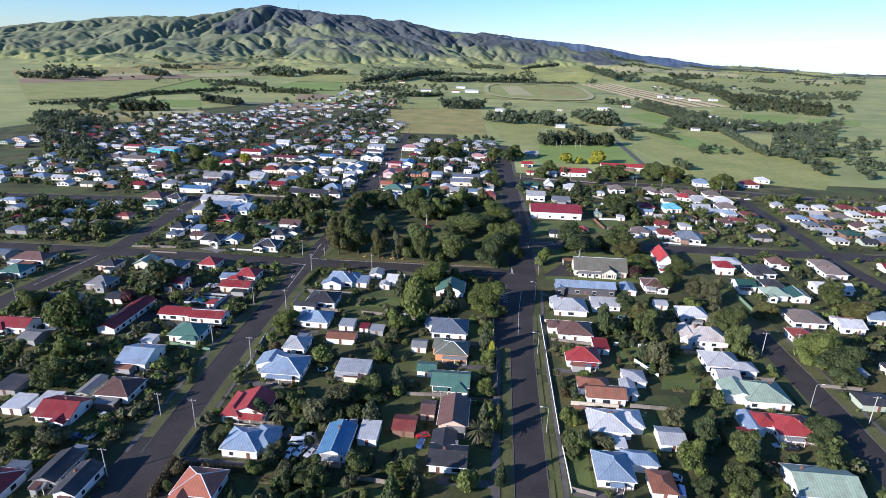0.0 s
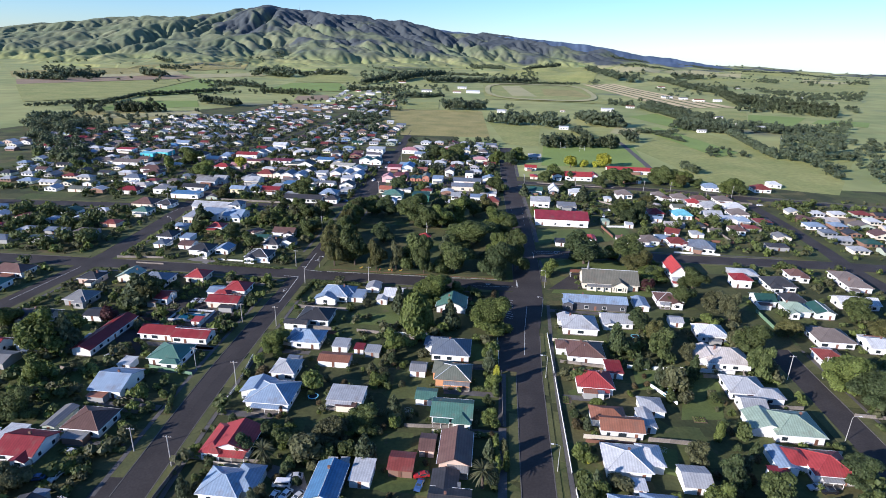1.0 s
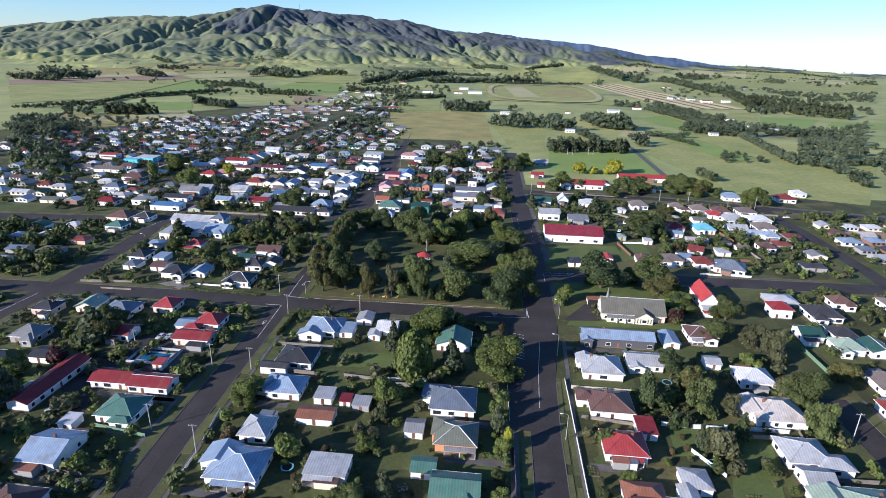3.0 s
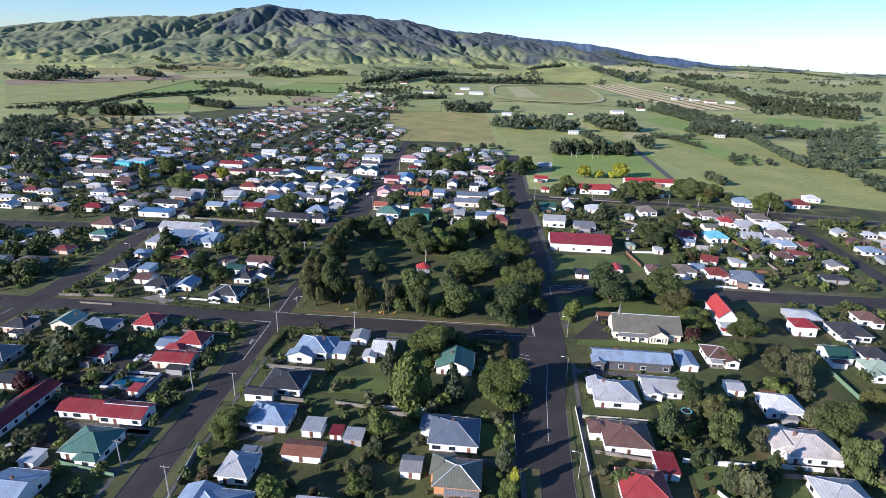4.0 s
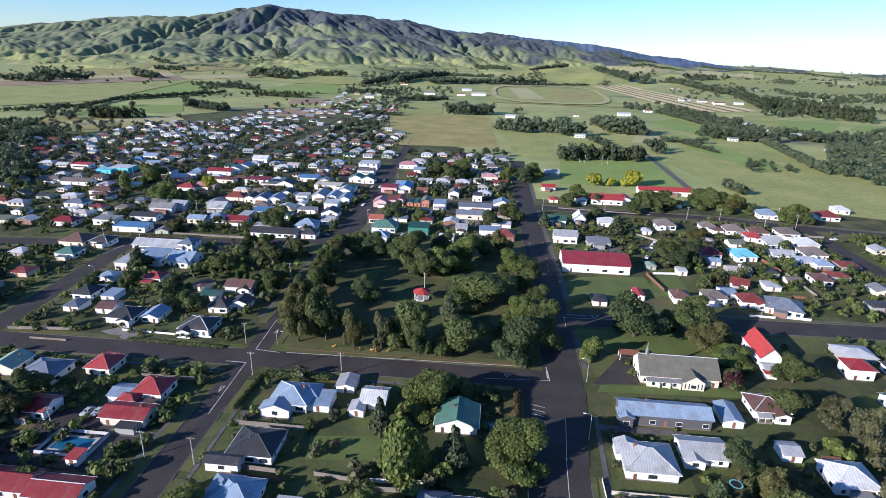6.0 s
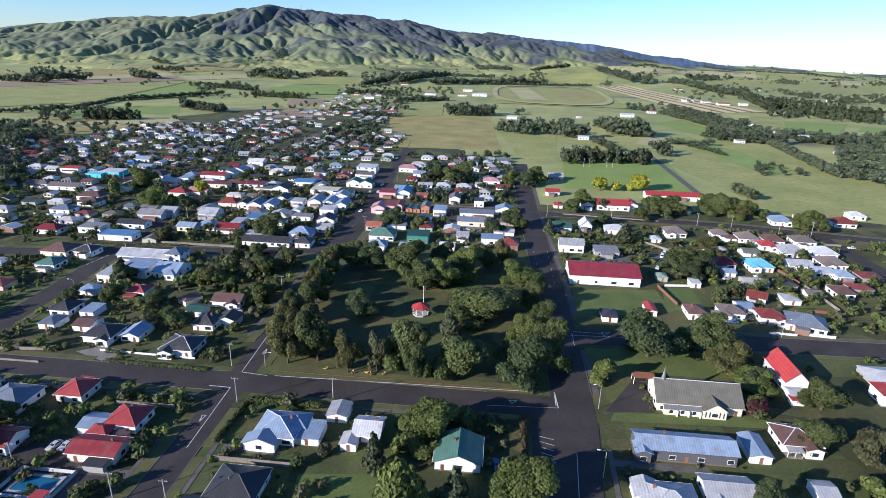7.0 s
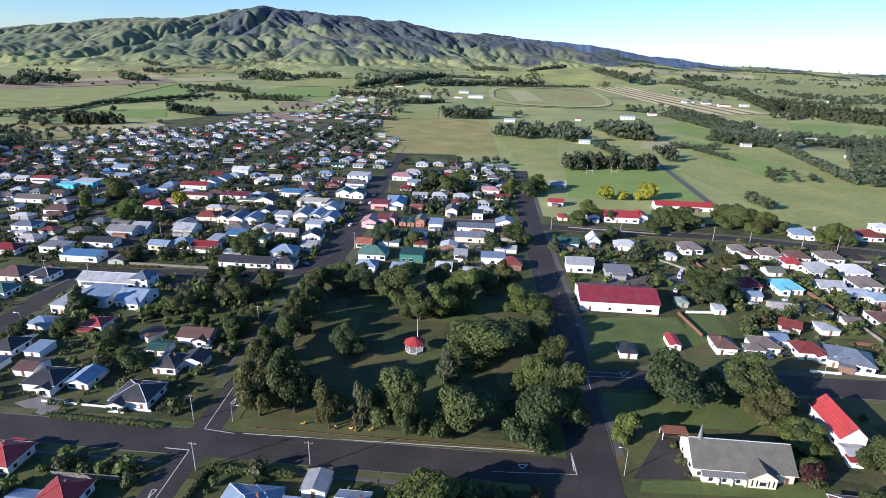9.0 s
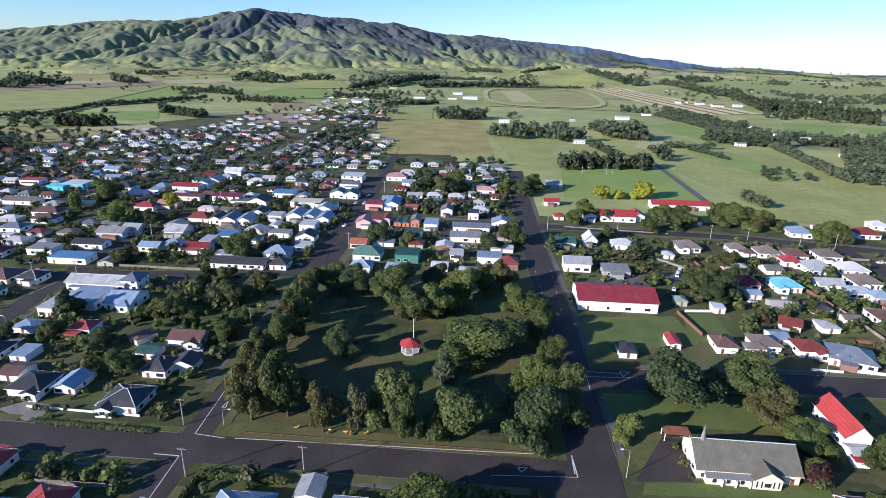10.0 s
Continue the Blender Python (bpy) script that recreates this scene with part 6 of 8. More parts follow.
def shrubs(x0, y0, x1, y1, n, seed):
    """Hedges, shrubs and small trees in the gardens."""
    rng = random.Random(seed)
    made = 0
    for _ in range(n * 5):
        x, y = rng.uniform(x0, x1), rng.uniform(y0, y1)
        w = rng.choice([1.8, 2.4, 3, 3.5, 4.5, 6])
        if near_road(x, y, w / 2 + 1.5) or not clear(x, y, w / 2, w / 2, 0.1):
            continue
        if any(a < x < c and b < y < d for a, b, c, d in OPEN):
            continue
        tall = w * 0.9
        if any(f[1] > y and f[1] - f[3] - y < tall * 1.7 and abs(f[0] - x) < f[2] + w * 0.3 for f in FOOT) and w > 2.5:
            continue
        kind = rng.choice(["shrub", "shrub", "shrub", "broad", "willow", "conifer"]) if w > 3 else "shrub"
        if len(BUSHES) > 0 and (y > 200 or x < -80 or x > 98):
            BUSHES.append((x, y, w))
            made += 1
            continue
        BUSHES.append((x, y, w)) if not BUSHES else None
        tree(kind, x, y, w, w * rng.uniform(0.7, 1.1) if kind != "conifer" else w * 1.6)
        made += 1
        if made >= n:
            break


shrubs(-85, 80, 3, 260, 330, 1)
shrubs(26, 80, 105, 245, 290, 2)
shrubs(70, 265, 105, 315, 20, 21)
shrubs(122, 80, 300, 320, 320, 3)
shrubs(-200, 80, -102, 260, 260, 4)
shrubs(-320, 100, -215, 370, 220, 5)
shrubs(-200, 276, -106, 380, 95, 6)
shrubs(26, 335, 330, 475, 260, 7)
shrubs(-300, 400, -106, 500, 120, 8)
shrubs(-85, 405, 3, 490, 70, 9)
shrubs(-420, 395, -106, 560, 300, 10)
shrubs(-500, 560, -120, 800, 280, 11)
shrubs(-85, 510, 5, 690, 150, 12)


def plantings(seed):
    """Low shrubs close against the houses and along the garden edges."""
    rng = random.Random(seed)
    for fx, fy, fw, fd in list(FOOT):
        if not (80 < fy < 420 and -250 < fx < 260):
            continue
        for _ in range(rng.randrange(3, 8) if fw * fd > 22 else rng.randrange(0, 3)):
            side, k = rng.randrange(4), rng.uniform(-1, 1)
            w = rng.choice([1.2, 1.6, 1.6, 2.2, 2.8])
            x, y = ((fx + k * fw, fy - fd - 0.4 * w), (fx + k * fw, fy + fd + 0.5 * w), (fx - fw - 0.4 * w, fy + k * fd), (fx + fw + 0.4 * w, fy + k * fd))[side]
            if not near_road(x, y, w / 2 + 0.8) and clear(x, y, w * 0.3, w * 0.3, 0.0):
                BUSHES.append((x, y, w))


plantings(31)


def bush_mass(tint, which):
    """The shrubs of the gardens further off, too many to count."""
    rng = random.Random(77 + which)
    V, Fc = [], []
    for x, y, w in BUSHES[1 + which::3]:
        near = y < 300 and -200 < x < 210
        L = [(x + rng.uniform(-0.25, 0.25) * w, y + rng.uniform(-0.25, 0.25) * w, w * rng.uniform(0.25, 0.5), w * rng.uniform(0.24, 0.36), 1.0) for _ in range(3 if near else 2)]
        v, f = lumps(rng, L, 60 if near else 22, w * (0.09 if near else 0.14), core=(2, 5))
        k = len(V)
        V += v
        Fc += [tuple(i + k for i in q) for q in f]
    return tagged(new("garden_bushes", mesh("garden_bushes", V, Fc, M_LEAF[tint])), "dense %s garden bushes between houses" % TINT_WORDS[tint], "bushes", kind="stuff")


for which, tint in enumerate(("oak", "light", "grey")):
    bush_mass(tint, which)

# belts and woods
belt(291, 2012, 378, 1249, 2.2, 'pine', 0.3)
belt(315, 2023, 409, 1263, 2.2, 'pine', 0.3)
belt(338, 2034, 441, 1277, 2.2, 'pine', 0.3)
belt(362, 2045, 473, 1292, 2.2, 'pine', 0.3)
belt(53, 681, 143, 695, 15.5, 'poplar', 2.0)
belt(54, 695, 87, 695, 16.9, 'pine', 2.0)
belt(-12, 883, 81, 873, 21.1, 'pine', 1.5)
belt(72, 860, 101, 857, 24.2, 'pine', 1.0)
belt(-105, 1056, -26, 1080, 23.2, 'pine', 2.0)
belt(-599, 859, -534, 878, 16.5, 'poplar', 2.0)
belt(-776, 897, -737, 918, 7.9, 'pine', 1.0)
belt(-749, 932, -674, 974, 10.1, 'pine', 1.0)
belt(-696, 977, -728, 1120, 9.1, 'pine', 1.0)
belt(-723, 1121, -619, 1323, 10.5, 'pine', 1.0)
belt(-542, 1028, -462, 997, 17.2, 'pine', 2.0)
belt(-759, 1519, -585, 1427, 14.0, 'pine', 1.0)
belt(-545, 1303, -416, 1277, 13.3, 'poplar', 1.0)
belt(-846, 2000, -679, 1870, 36.9, 'pine', 3.0)
belt(-1313, 1497, -1157, 1472, 20.5, 'pine', 2.0)
belt(-1258, 1527, -1165, 1606, 30.8, 'pine', 2.0)
belt(-1141, 1786, -1046, 1735, 27.4, 'pine', 2.0)
belt(-1240, 2068, -1116, 2053, 20.0, 'pine', 1.0)
belt(-692, 2010, -518, 1957, 22.5, 'pine', 1.0)
belt(-400, 1688, -275, 2295, 22.3, 'pine', 1.0)
belt(-378, 1439, -254, 1419, 15.9, 'pine', 1.0)
belt(-321, 1778, -208, 2164, 25.7, 'pine', 2.0)
belt(-226, 1823, 11, 1998, 21.1, 'pine', 2.0)
belt(-218, 2375, -50, 2251, 17.1, 'pine', 1.0)
belt(10, 1937, 119, 1989, 25.1, 'pine', 1.0)
belt(313, 1245, 346, 991, 16.6, 'pine', 1.5)
belt(264, 899, 344, 859, 14.4, 'pine', 2.0)
belt(193, 840, 248, 835, 9.4, 'pine', 1.0)
belt(218, 828, 238, 766, 6.9, 'pine', 1.0)
belt(562, 2202, 616, 1687, 22.5, 'pine', 2.0)
belt(757, 2697, 874, 2667, 28.8, 'pine', 1.0)
belt(414, 2753, 413, 2130, 26.6, 'pine', 1.0)
belt(472, 2539, 497, 2346, 30.9, 'pine', 1.0)
belt(440, 2081, 476, 2161, 22.9, 'pine', 1.0)
belt(108, 2570, 268, 2775, 19.6, 'pine', 1.0)
belt(405, 3047, 373, 2485, 20.2, 'pine', 1.0)
belt(545, 1390, 635, 1174, 24.4, 'poplar', 1.5)
belt(592, 1625, 524, 1324, 20.7, 'poplar', 2.0)
belt(1119, 2665, 1135, 2552, 23.1, 'pine', 1.0)
belt(-163, 3257, 16, 2922, 22.9, 'pine', 2.0)
belt(184, 588, 188, 558, 9.6, 'pine', 1.0)
belt(163, 772, 172, 743, 18.3, 'pine', 1.5)
belt(132, 909, 179, 877, 23.5, 'pine', 2.0)
belt(106, 833, 115, 760, 11.2, 'pine', 1.0)
wood((487, 1210), (738, 1286), (1303, 2237), (833, 2035), 80, 11.8, 'broad')
wood((326, 915), (551, 973), (738, 1286), (430, 1193), 70, 11.3, 'pine')
wood((309, 756), (378, 771), (456, 921), (372, 900), 40, 12.9, 'pine')
wood((370, 1464), (542, 1526), (839, 2335), (562, 2202), 30, 11.9, 'pine')
wood((839, 2335), (1571, 2687), (2490, 4233), (1248, 3450), 50, 13.2, 'pine')
wood((-207, 684), (-129, 703), (-174, 934), (-278, 904), 34, 11.3, 'broad')
wood((-407, 480), (-362, 490), (-545, 715), (-610, 698), 70, 13.5, 'pine')
wood((-474, 628), (-420, 641), (-515, 775), (-579, 758), 14, 10.7, 'pine')
wood((-265, 982), (-161, 1013), (-253, 1570), (-412, 1501), 50, 11.0, 'pine')
wood((-472, 848), (-246, 913), (-388, 1417), (-725, 1279), 60, 8.2, 'broad')
wood((-202, 1260), (-111, 1292), (-161, 1855), (-289, 1793), 26, 12.9, 'pine')
wood((-411, 1734), (10, 1937), (21, 3815), (-754, 3147), 50, 11.9, 'pine')
wood((-1069, 1220), (-655, 1397), (-1281, 2694), (-1913, 2150), 40, 11.4, 'pine')
wood((5, 1108), (301, 1201), (350, 1388), (6, 1269), 24, 12.3, 'pine')
wood((861, 3345), (2663, 4524), (4568, 7728), (1262, 4882), 40, 17.2, 'pine')
wood((56, 623), (61, 624), (65, 653), (59, 651), 2, 11.9, 'pine')
wood((-367, 419), (-324, 427), (-406, 525), (-459, 514), 14, 10.1, 'broad')
wood((-473, 564), (-189, 627), (-278, 904), (-678, 789), 330, 7.1, 'broad')
wood((-295, 379), (-105, 412), (-167, 632), (-459, 567), 230, 6.3, 'broad')
wood((-433, 519), (-152, 579), (-196, 735), (-550, 648), 170, 6.5, 'pine')
wood((-90, 504), (-3, 521), (-3, 721), (-127, 692), 44, 8.9, 'broad')
wood((87, 351), (189, 366), (244, 461), (112, 438), 40, 7.4, 'broad')
wood((-516, 611), (-469, 622), (-631, 822), (-692, 804), 46, 11.1, 'broad')
wood((-627, 823), (-590, 834), (-669, 940), (-711, 926), 20, 11.1, 'pine')
wood((-1190, 1455), (-1090, 1505), (-1938, 2644), (-2073, 2504), 60, 14.5, 'pine')
wood((-217, 748), (-158, 762), (-195, 934), (-268, 913), 40, 11.0, 'pine')
wood((-288, 1062), (-175, 1099), (-289, 1793), (-470, 1706), 90, 8.9, 'pine')
wood((-683, 1297), (-563, 1346), (-757, 1794), (-910, 1713), 50, 12.6, 'pine')
wood((-516, 971), (-449, 992), (-542, 1188), (-620, 1159), 40, 10.2, 'pine')
wood((-553, 894), (-527, 902), (-619, 1053), (-650, 1043), 14, 10.2, 'broad')
wood((-821, 1898), (-709, 1961), (-1232, 3375), (-1398, 3203), 50, 16.5, 'pine')
wood((464, 1203), (738, 1286), (1201, 2065), (734, 1875), 110, 11.8, 'broad')
wood((210, 826), (301, 848), (361, 1008), (251, 978), 70, 8.7, 'broad')
wood((-11, 839), (80, 862), (93, 1003), (-13, 973), 60, 12.1, 'broad')
wood((52, 675), (143, 695), (165, 797), (61, 772), 40, 10.1, 'broad')
wood((127, 932), (182, 947), (217, 1119), (151, 1099), 40, 12.4, 'broad')
wood((498, 1439), (700, 1509), (1016, 2168), (712, 2035), 70, 10.3, 'pine')
wood((961, 2090), (1303, 2237), (1711, 2923), (1240, 2685), 60, 13.2, 'pine')
wood((392, 2121), (508, 2176), (816, 3467), (622, 3335), 40, 17.4, 'pine')
wood((282, 2007), (420, 2072), (502, 2468), (336, 2379), 30, 14.7, 'pine')
wood((470, 1982), (630, 2053), (723, 2349), (537, 2257), 24, 10.8, 'pine')
wood((742, 2512), (901, 2594), (1130, 3243), (924, 3118), 24, 16.0, 'pine')
wood((224, 658), (295, 673), (380, 853), (288, 831), 20, 6.7, 'broad')
wood((1026, 2844), (1976, 3368), (2862, 4858), (1399, 3863), 60, 10.9, 'pine')
wood((-77, 1895), (119, 1989), (184, 3036), (-115, 2833), 50, 14.2, 'pine')
wood((-411, 1734), (-177, 1847), (-264, 2732), (-598, 2505), 70, 13.3, 'pine')
wood((183, 828), (251, 845), (276, 924), (201, 905), 40, 8.7, 'pine')
wood((-262, 276), (-214, 292), (-252, 342), (-316, 344), 42, 9.5, 'broad')
wood((-340, 100), (-222, 100), (-225, 365), (-350, 365), 110, 6.5, 'broad')
wood((120, 330), (330, 330), (330, 470), (120, 470), 80, 5.5, 'broad')
wood((122, 80), (330, 80), (330, 315), (122, 315), 110, 6.5, 'broad')
wood((290, 560), (400, 520), (640, 830), (420, 800), 120, 11.0, 'broad', True)
wood((316, 678), (318, 590), (618, 1085), (390, 840), 110, 12.0, 'broad', True)
wood((473, 1225), (619, 1145), (725, 1333), (582, 1496), 130, 15.0, 'poplar', True)
belt(284, 1195, 331, 890, 12.5, 'broad', 2.0)
belt(331, 890, 305, 662, 10.5, 'broad', 2.0)
belt(133, 972, 187, 879, 17.0, 'broad', 2.0)
belt(-1514, 2493, -1402, 2434, 21.6, 'pine', 1.0)
belt(-241, 1032, -182, 1024, 8.5, 'broad', 2.0)
belt(-228, 1277, -128, 1342, 10.8, 'pine', 2.0)
belt(-189, 1291, -135, 1339, 12.1, 'pine', 1.0)
belt(-60, 1903, 263, 1998, 10.7, 'pine', 1.0)
belt(287, 2970, 532, 3000, 16.3, 'pine', 1.0)
belt(782, 3992, 1111, 4034, 18.2, 'pine', 1.0)
belt(1274, 4618, 1636, 4214, 15.9, 'pine', 1.0)
belt(1535, 3956, 2005, 3775, 13.7, 'pine', 1.0)
belt(800, 4485, 1071, 4453, 20.4, 'pine', 1.0)


# ---- street edges: verges, footpaths, kerbs
def offset_line(points, off):
    pts = [Vector((*p, 0)) for p in points]
    res = []
    for i, p in enumerate(pts):
        d = (pts[min(i + 1, len(pts) - 1)] - pts[max(i - 1, 0)]).normalized()
        res.append(p + Vector((-d.y, d.x, 0)) * off)
    return res


def along(line, s):
    for a, b in zip(line, line[1:]):
        L = (b - a).length
        if s <= L:
            return a.lerp(b, s / L), (b - a).normalized()
        s -= L
    return line[-1], (line[-1] - line[-2]).normalized()


def crosses(x, y, own):
    for k, (pts, half) in enumerate(ROADS):
        if k == own:
            continue
        for (ax, ay), (bx, by) in zip(pts, pts[1:]):
            dx, dy = bx - ax, by - ay
            t = max(0, min(1, ((x - ax) * dx + (y - ay) * dy) / (dx * dx + dy * dy)))
            if math.hypot(x - ax - t * dx, y - ay - t * dy) < half + 1.5:
                return True
    return False


def verges(points, half, own, y0, y1, bands, seed):
    """Grass strips broken by drives, a footpath and kerbs on both sides of a street. bands: side, from, to, kind."""
    rng = random.Random(seed)
    for side, a, b, kind in bands:
        line = offset_line(points, -side * (a + b) / 2)
        total = sum((q - p).length for p, q in zip(line, line[1:]))
        s = 0.0
        while s < total - 2:
            L = rng.uniform(15, 30) if kind == "verge" else 30.0
            e = min(total, s + L)
            p, d = along(line, s + 0.4)
            q, _ = along(line, e)
            m = (p + q) / 2
            wid = (b - a) / 2
            if own == 2 and kind != "kerb" and -92 < m.x < 16 and m.y > 268.5:
                s = e + (rng.uniform(2.8, 4.0) if kind == "verge" else 0.0)
                continue
            if y0 < m.y < y1 and not any(crosses(*along(line, s + (e - s) * f)[0].xy, own) for f in (0.02, 0.25, 0.5, 0.75, 0.98)):
                n = Vector((-d.y, d.x, 0)) * wid
                V = [p - n, q - n, q + n, p + n]
                if kind == "kerb":
                    V = [(*v.xy, 0.0) for v in V] + [(*v.xy, 0.16) for v in V]
                    Fc = [(4, 5, 6, 7), (0, 1, 5, 4), (1, 2, 6, 5), (2, 3, 7, 6), (3, 0, 4, 7)]
                    tagged(new("kerb", mesh("kerb", V, Fc, M_KERB)), "low grey concrete kerb along the street", "kerb", kind="structure")
                else:
                    z = 0.13 if kind == "verge" else 0.11
                    V = [(*v.xy, z) for v in V] + [(*v.xy, -0.02) for v in V]
                    Fc = [(0, 1, 2, 3), (4, 5, 1, 0), (5, 6, 2, 1), (6, 7, 3, 2), (7, 4, 0, 3)]
                    ob = new(kind, mesh(kind, V, Fc, M_VERGE if kind == "verge" else M_PATH))
                    tagged(ob, "mown olive-green grass verge beside the street" if kind == "verge" else "grey concrete footpath", kind, kind="structure")
            s = e + (rng.uniform(3.2, 4.5) if kind == "verge" else 0.0)


verges(WEST, 4.4, 0, 125, 480, [(1, 4.4, 4.65, "kerb"), (-1, 4.4, 4.65, "kerb"), (1, 4.7, 7.6, "verge"), (-1, 4.7, 8.2, "verge"), (1, 7.7, 9.0, "footpath"), (-1, 8.3, 9.6, "footpath")], 1)
verges(EAST, 4.4, 1, 40, 262, [(1, 4.4, 4.65, "kerb"), (1, 4.7, 6.1, "verge"), (1, 6.7, 8.1, "verge"), (1, 8.2, 9.6, "footpath")], 2)
verges(EAST, 4.4, 1, 40, 190, [(-1, 4.4, 4.65, "kerb"), (-1, 4.7, 7.4, "verge"), (-1, 8.2, 10.6, "footpath")], 12)
verges(EAST_NORTH, 6.8, 9, 278, 640, [(1, 6.8, 7.05, "kerb"), (-1, 6.8, 7.05, "kerb"), (1, 7.4, 9.6, "footpath")], 22)
verges(CROSS, 5.6, 2, 200, 330, [(1, 5.6, 5.85, "kerb"), (-1, 5.6, 5.85, "kerb"), (1, 5.9, 8.4, "verge"), (-1, 5.9, 8.8, "verge"), (1, 8.5, 9.7, "footpath")], 3)
verges(EAST_CROSS, 6.2, 3, 200, 400, [(1, 6.2, 6.45, "kerb"), (-1, 6.2, 6.45, "kerb"), (1, 6.5, 8.5, "verge"), (-1, 6.5, 8.0, "verge"), (-1, 8.1, 9.3, "footpath")], 4)
verges(SCHOOL, 5.2, 4, 400, 560, [(1, 5.2, 5.45, "kerb"), (-1, 5.2, 5.45, "kerb"), (1, 5.5, 8.5, "verge"), (-1, 5.5, 7.5, "verge"), (-1, 7.6, 8.9, "footpath")], 5)
verges(SECOND, 5.5, 5, 300, 450, [(1, 5.5, 8.5, "verge"), (-1, 5.5, 8.5, "verge"), (1, 8.6, 9.9, "footpath")], 6)
verges(HIGHWAY, 5.4, 6, 40, 600, [(1, 5.4, 8.0, "verge"), (-1, 5.4, 8.0, "verge"), (1, 8.1, 9.4, "footpath")], 7)
verges(LANE, 4.8, 7, 40, 215, [(1, 4.8, 5.05, "kerb"), (1, 5.1, 9.5, "verge"), (-1, 4.8, 8.5, "verge"), (1, 9.6, 10.8, "footpath")], 8)
verges(FAR_LANE, 4.8, 8, 40, 320, [(1, 4.8, 8.5, "verge"), (-1, 4.8, 8.5, "verge")], 9)

MARKS = []


def mark(x0, y0, x1, y1, w, dashed=0):
    """A painted line on the road."""
    a, b = Vector((x0, y0, 0.125)), Vector((x1, y1, 0.125))
    L = (b - a).length
    d = (b - a) / L
    n = Vector((-d.y, d.x, 0)) * w / 2
    runs = [(0, L)] if not dashed else [(s, min(L, s + 3)) for s in np.arange(0, L, 9)]
    for s, e in runs:
        p, q = a + d * s, a + d * e
        MARKS.append(p)
        tagged(new("road_marking", mesh("road_marking", [p - n, q - n, q + n, p + n], [(0, 1, 2, 3)], M_PAINT)), "worn white painted line on asphalt", "road marking", kind="structure")


AREAS = []


def area(kind, a, b, c, d):
    m = {"asphalt": M_ASPHALT, "concrete": M_PATH, "gravel": M_GRAVEL, "soil": M_SOIL, "dry": M_VERGE, "lawn": M_LAWN, "dirt": M_FIELDS["soil"]}[kind]
    words = {"asphalt": "dark sealed asphalt yard", "concrete": "pale grey concrete yard", "gravel": "pale worn gravel yard", "soil": "bare brown soil under trees", "dry": "thin dry grass along the park edge", "dirt": "bare brown empty lot between houses", "lawn": "mown bright green lawn"}[kind]
    AREAS.append(kind)
    return sheet("lawn" if kind == "lawn" else "yard", (a, b, c, d), m, 0.03 + 0.004 * len(AREAS), words, "lawn" if kind == "lawn" else "yard", step=200)


M_GRAVEL = mat("gravel", (0.24, 0.22, 0.20), rough=0.95, noise_scale=0.3, amount=0.25, fine=4.0)
M_SOIL = mat("bare_soil", (0.17, 0.125, 0.075), rough=0.95, noise_scale=0.15, amount=0.35, fine=2.0)
M_FENCE = {"white": M_WHITE, "timber": M_WOOD, "cream": mat("cream_fence", (0.62, 0.57, 0.46), rough=0.8, amount=0.15), "brown": mat("brown_fence", (0.22, 0.11, 0.075), rough=0.9, amount=0.25), "green": mat("green_fence", (0.16, 0.26, 0.16), rough=0.7, amount=0.15)}
POST = mesh("post", *box(-0.06, -0.06, 0, 0.06, 0.06, 1), M_WOOD)


def fence(x0, y0, x1, y1, kind, h):
    """A fence of panels between posts."""
    L = math.hypot(x1 - x0, y1 - y0)
    turn = math.degrees(math.atan2(y1 - y0, x1 - x0))
    words = {"white": "white painted", "timber": "weathered grey", "cream": "cream painted", "brown": "brown stained", "green": "green iron"}[kind]
    ob = thing("fence", x0, y0, 0, turn, words + " paling fence along a garden boundary", "fence", "garden fences")
    n = max(1, round(L / 3.0))
    s = L / n
    panel = mesh("panel", *join(box(0.05, -0.02, 0.08, s - 0.05, 0.02, h - 0.06), box(0.05, 0.02, 0.3, s - 0.05, 0.07, 0.4), box(0.05, 0.02, h - 0.45, s - 0.05, 0.07, h - 0.35), box(0.0, -0.05, h - 0.06, s, 0.06, h)), M_FENCE[kind])
    post = mesh("post", *box(-0.06, -0.06, 0, 0.06, 0.06, h + 0.05), M_FENCE[kind])
    for i in range(n):
        part("panel", panel, ob, pose(i * s, 0, 0))
        part("post", post, ob, pose(i * s, 0.09, 0))
    return ob


def kerbside(x, y):
    """The place itself, or, where it lies on a carriageway, the nearest verge."""
    for pts, half in ROADS:
        for (ax, ay), (bx, by) in zip(pts, pts[1:]):
            dx, dy = bx - ax, by - ay
            t = max(0, min(1, ((x - ax) * dx + (y - ay) * dy) / (dx * dx + dy * dy)))
            ox, oy = x - ax - t * dx, y - ay - t * dy
            r = math.hypot(ox, oy)
            if 0.01 < r < half + 0.7:
                k = (half + 1.3) / r
                x, y = ax + t * dx + ox * k, ay + t * dy + oy * k
    return x, y


def power_pole(x, y, h, turn=0):
    x, y = kerbside(x, y)
    ob = thing("power_pole", x, y, 0, turn, "grey power pole with timber crossarm and wires", "power pole", "power poles")
    part("shaft", POLE_SHAFT[round(h)] if round(h) in POLE_SHAFT else POLE_SHAFT.setdefault(round(h), mesh("shaft", *tube([(0, 0, 0), (0, 0, h)], [0.17, 0.11], 8), M_CONC)), ob)
    part("crossarm", ARM, ob, pose(0, 0.13, h - 0.6))
    for k in (-1.0, -0.4, 0.4, 1.0):
        part("insulator", INSULATOR, ob, pose(k, 0.13, h - 0.52))
    return ob


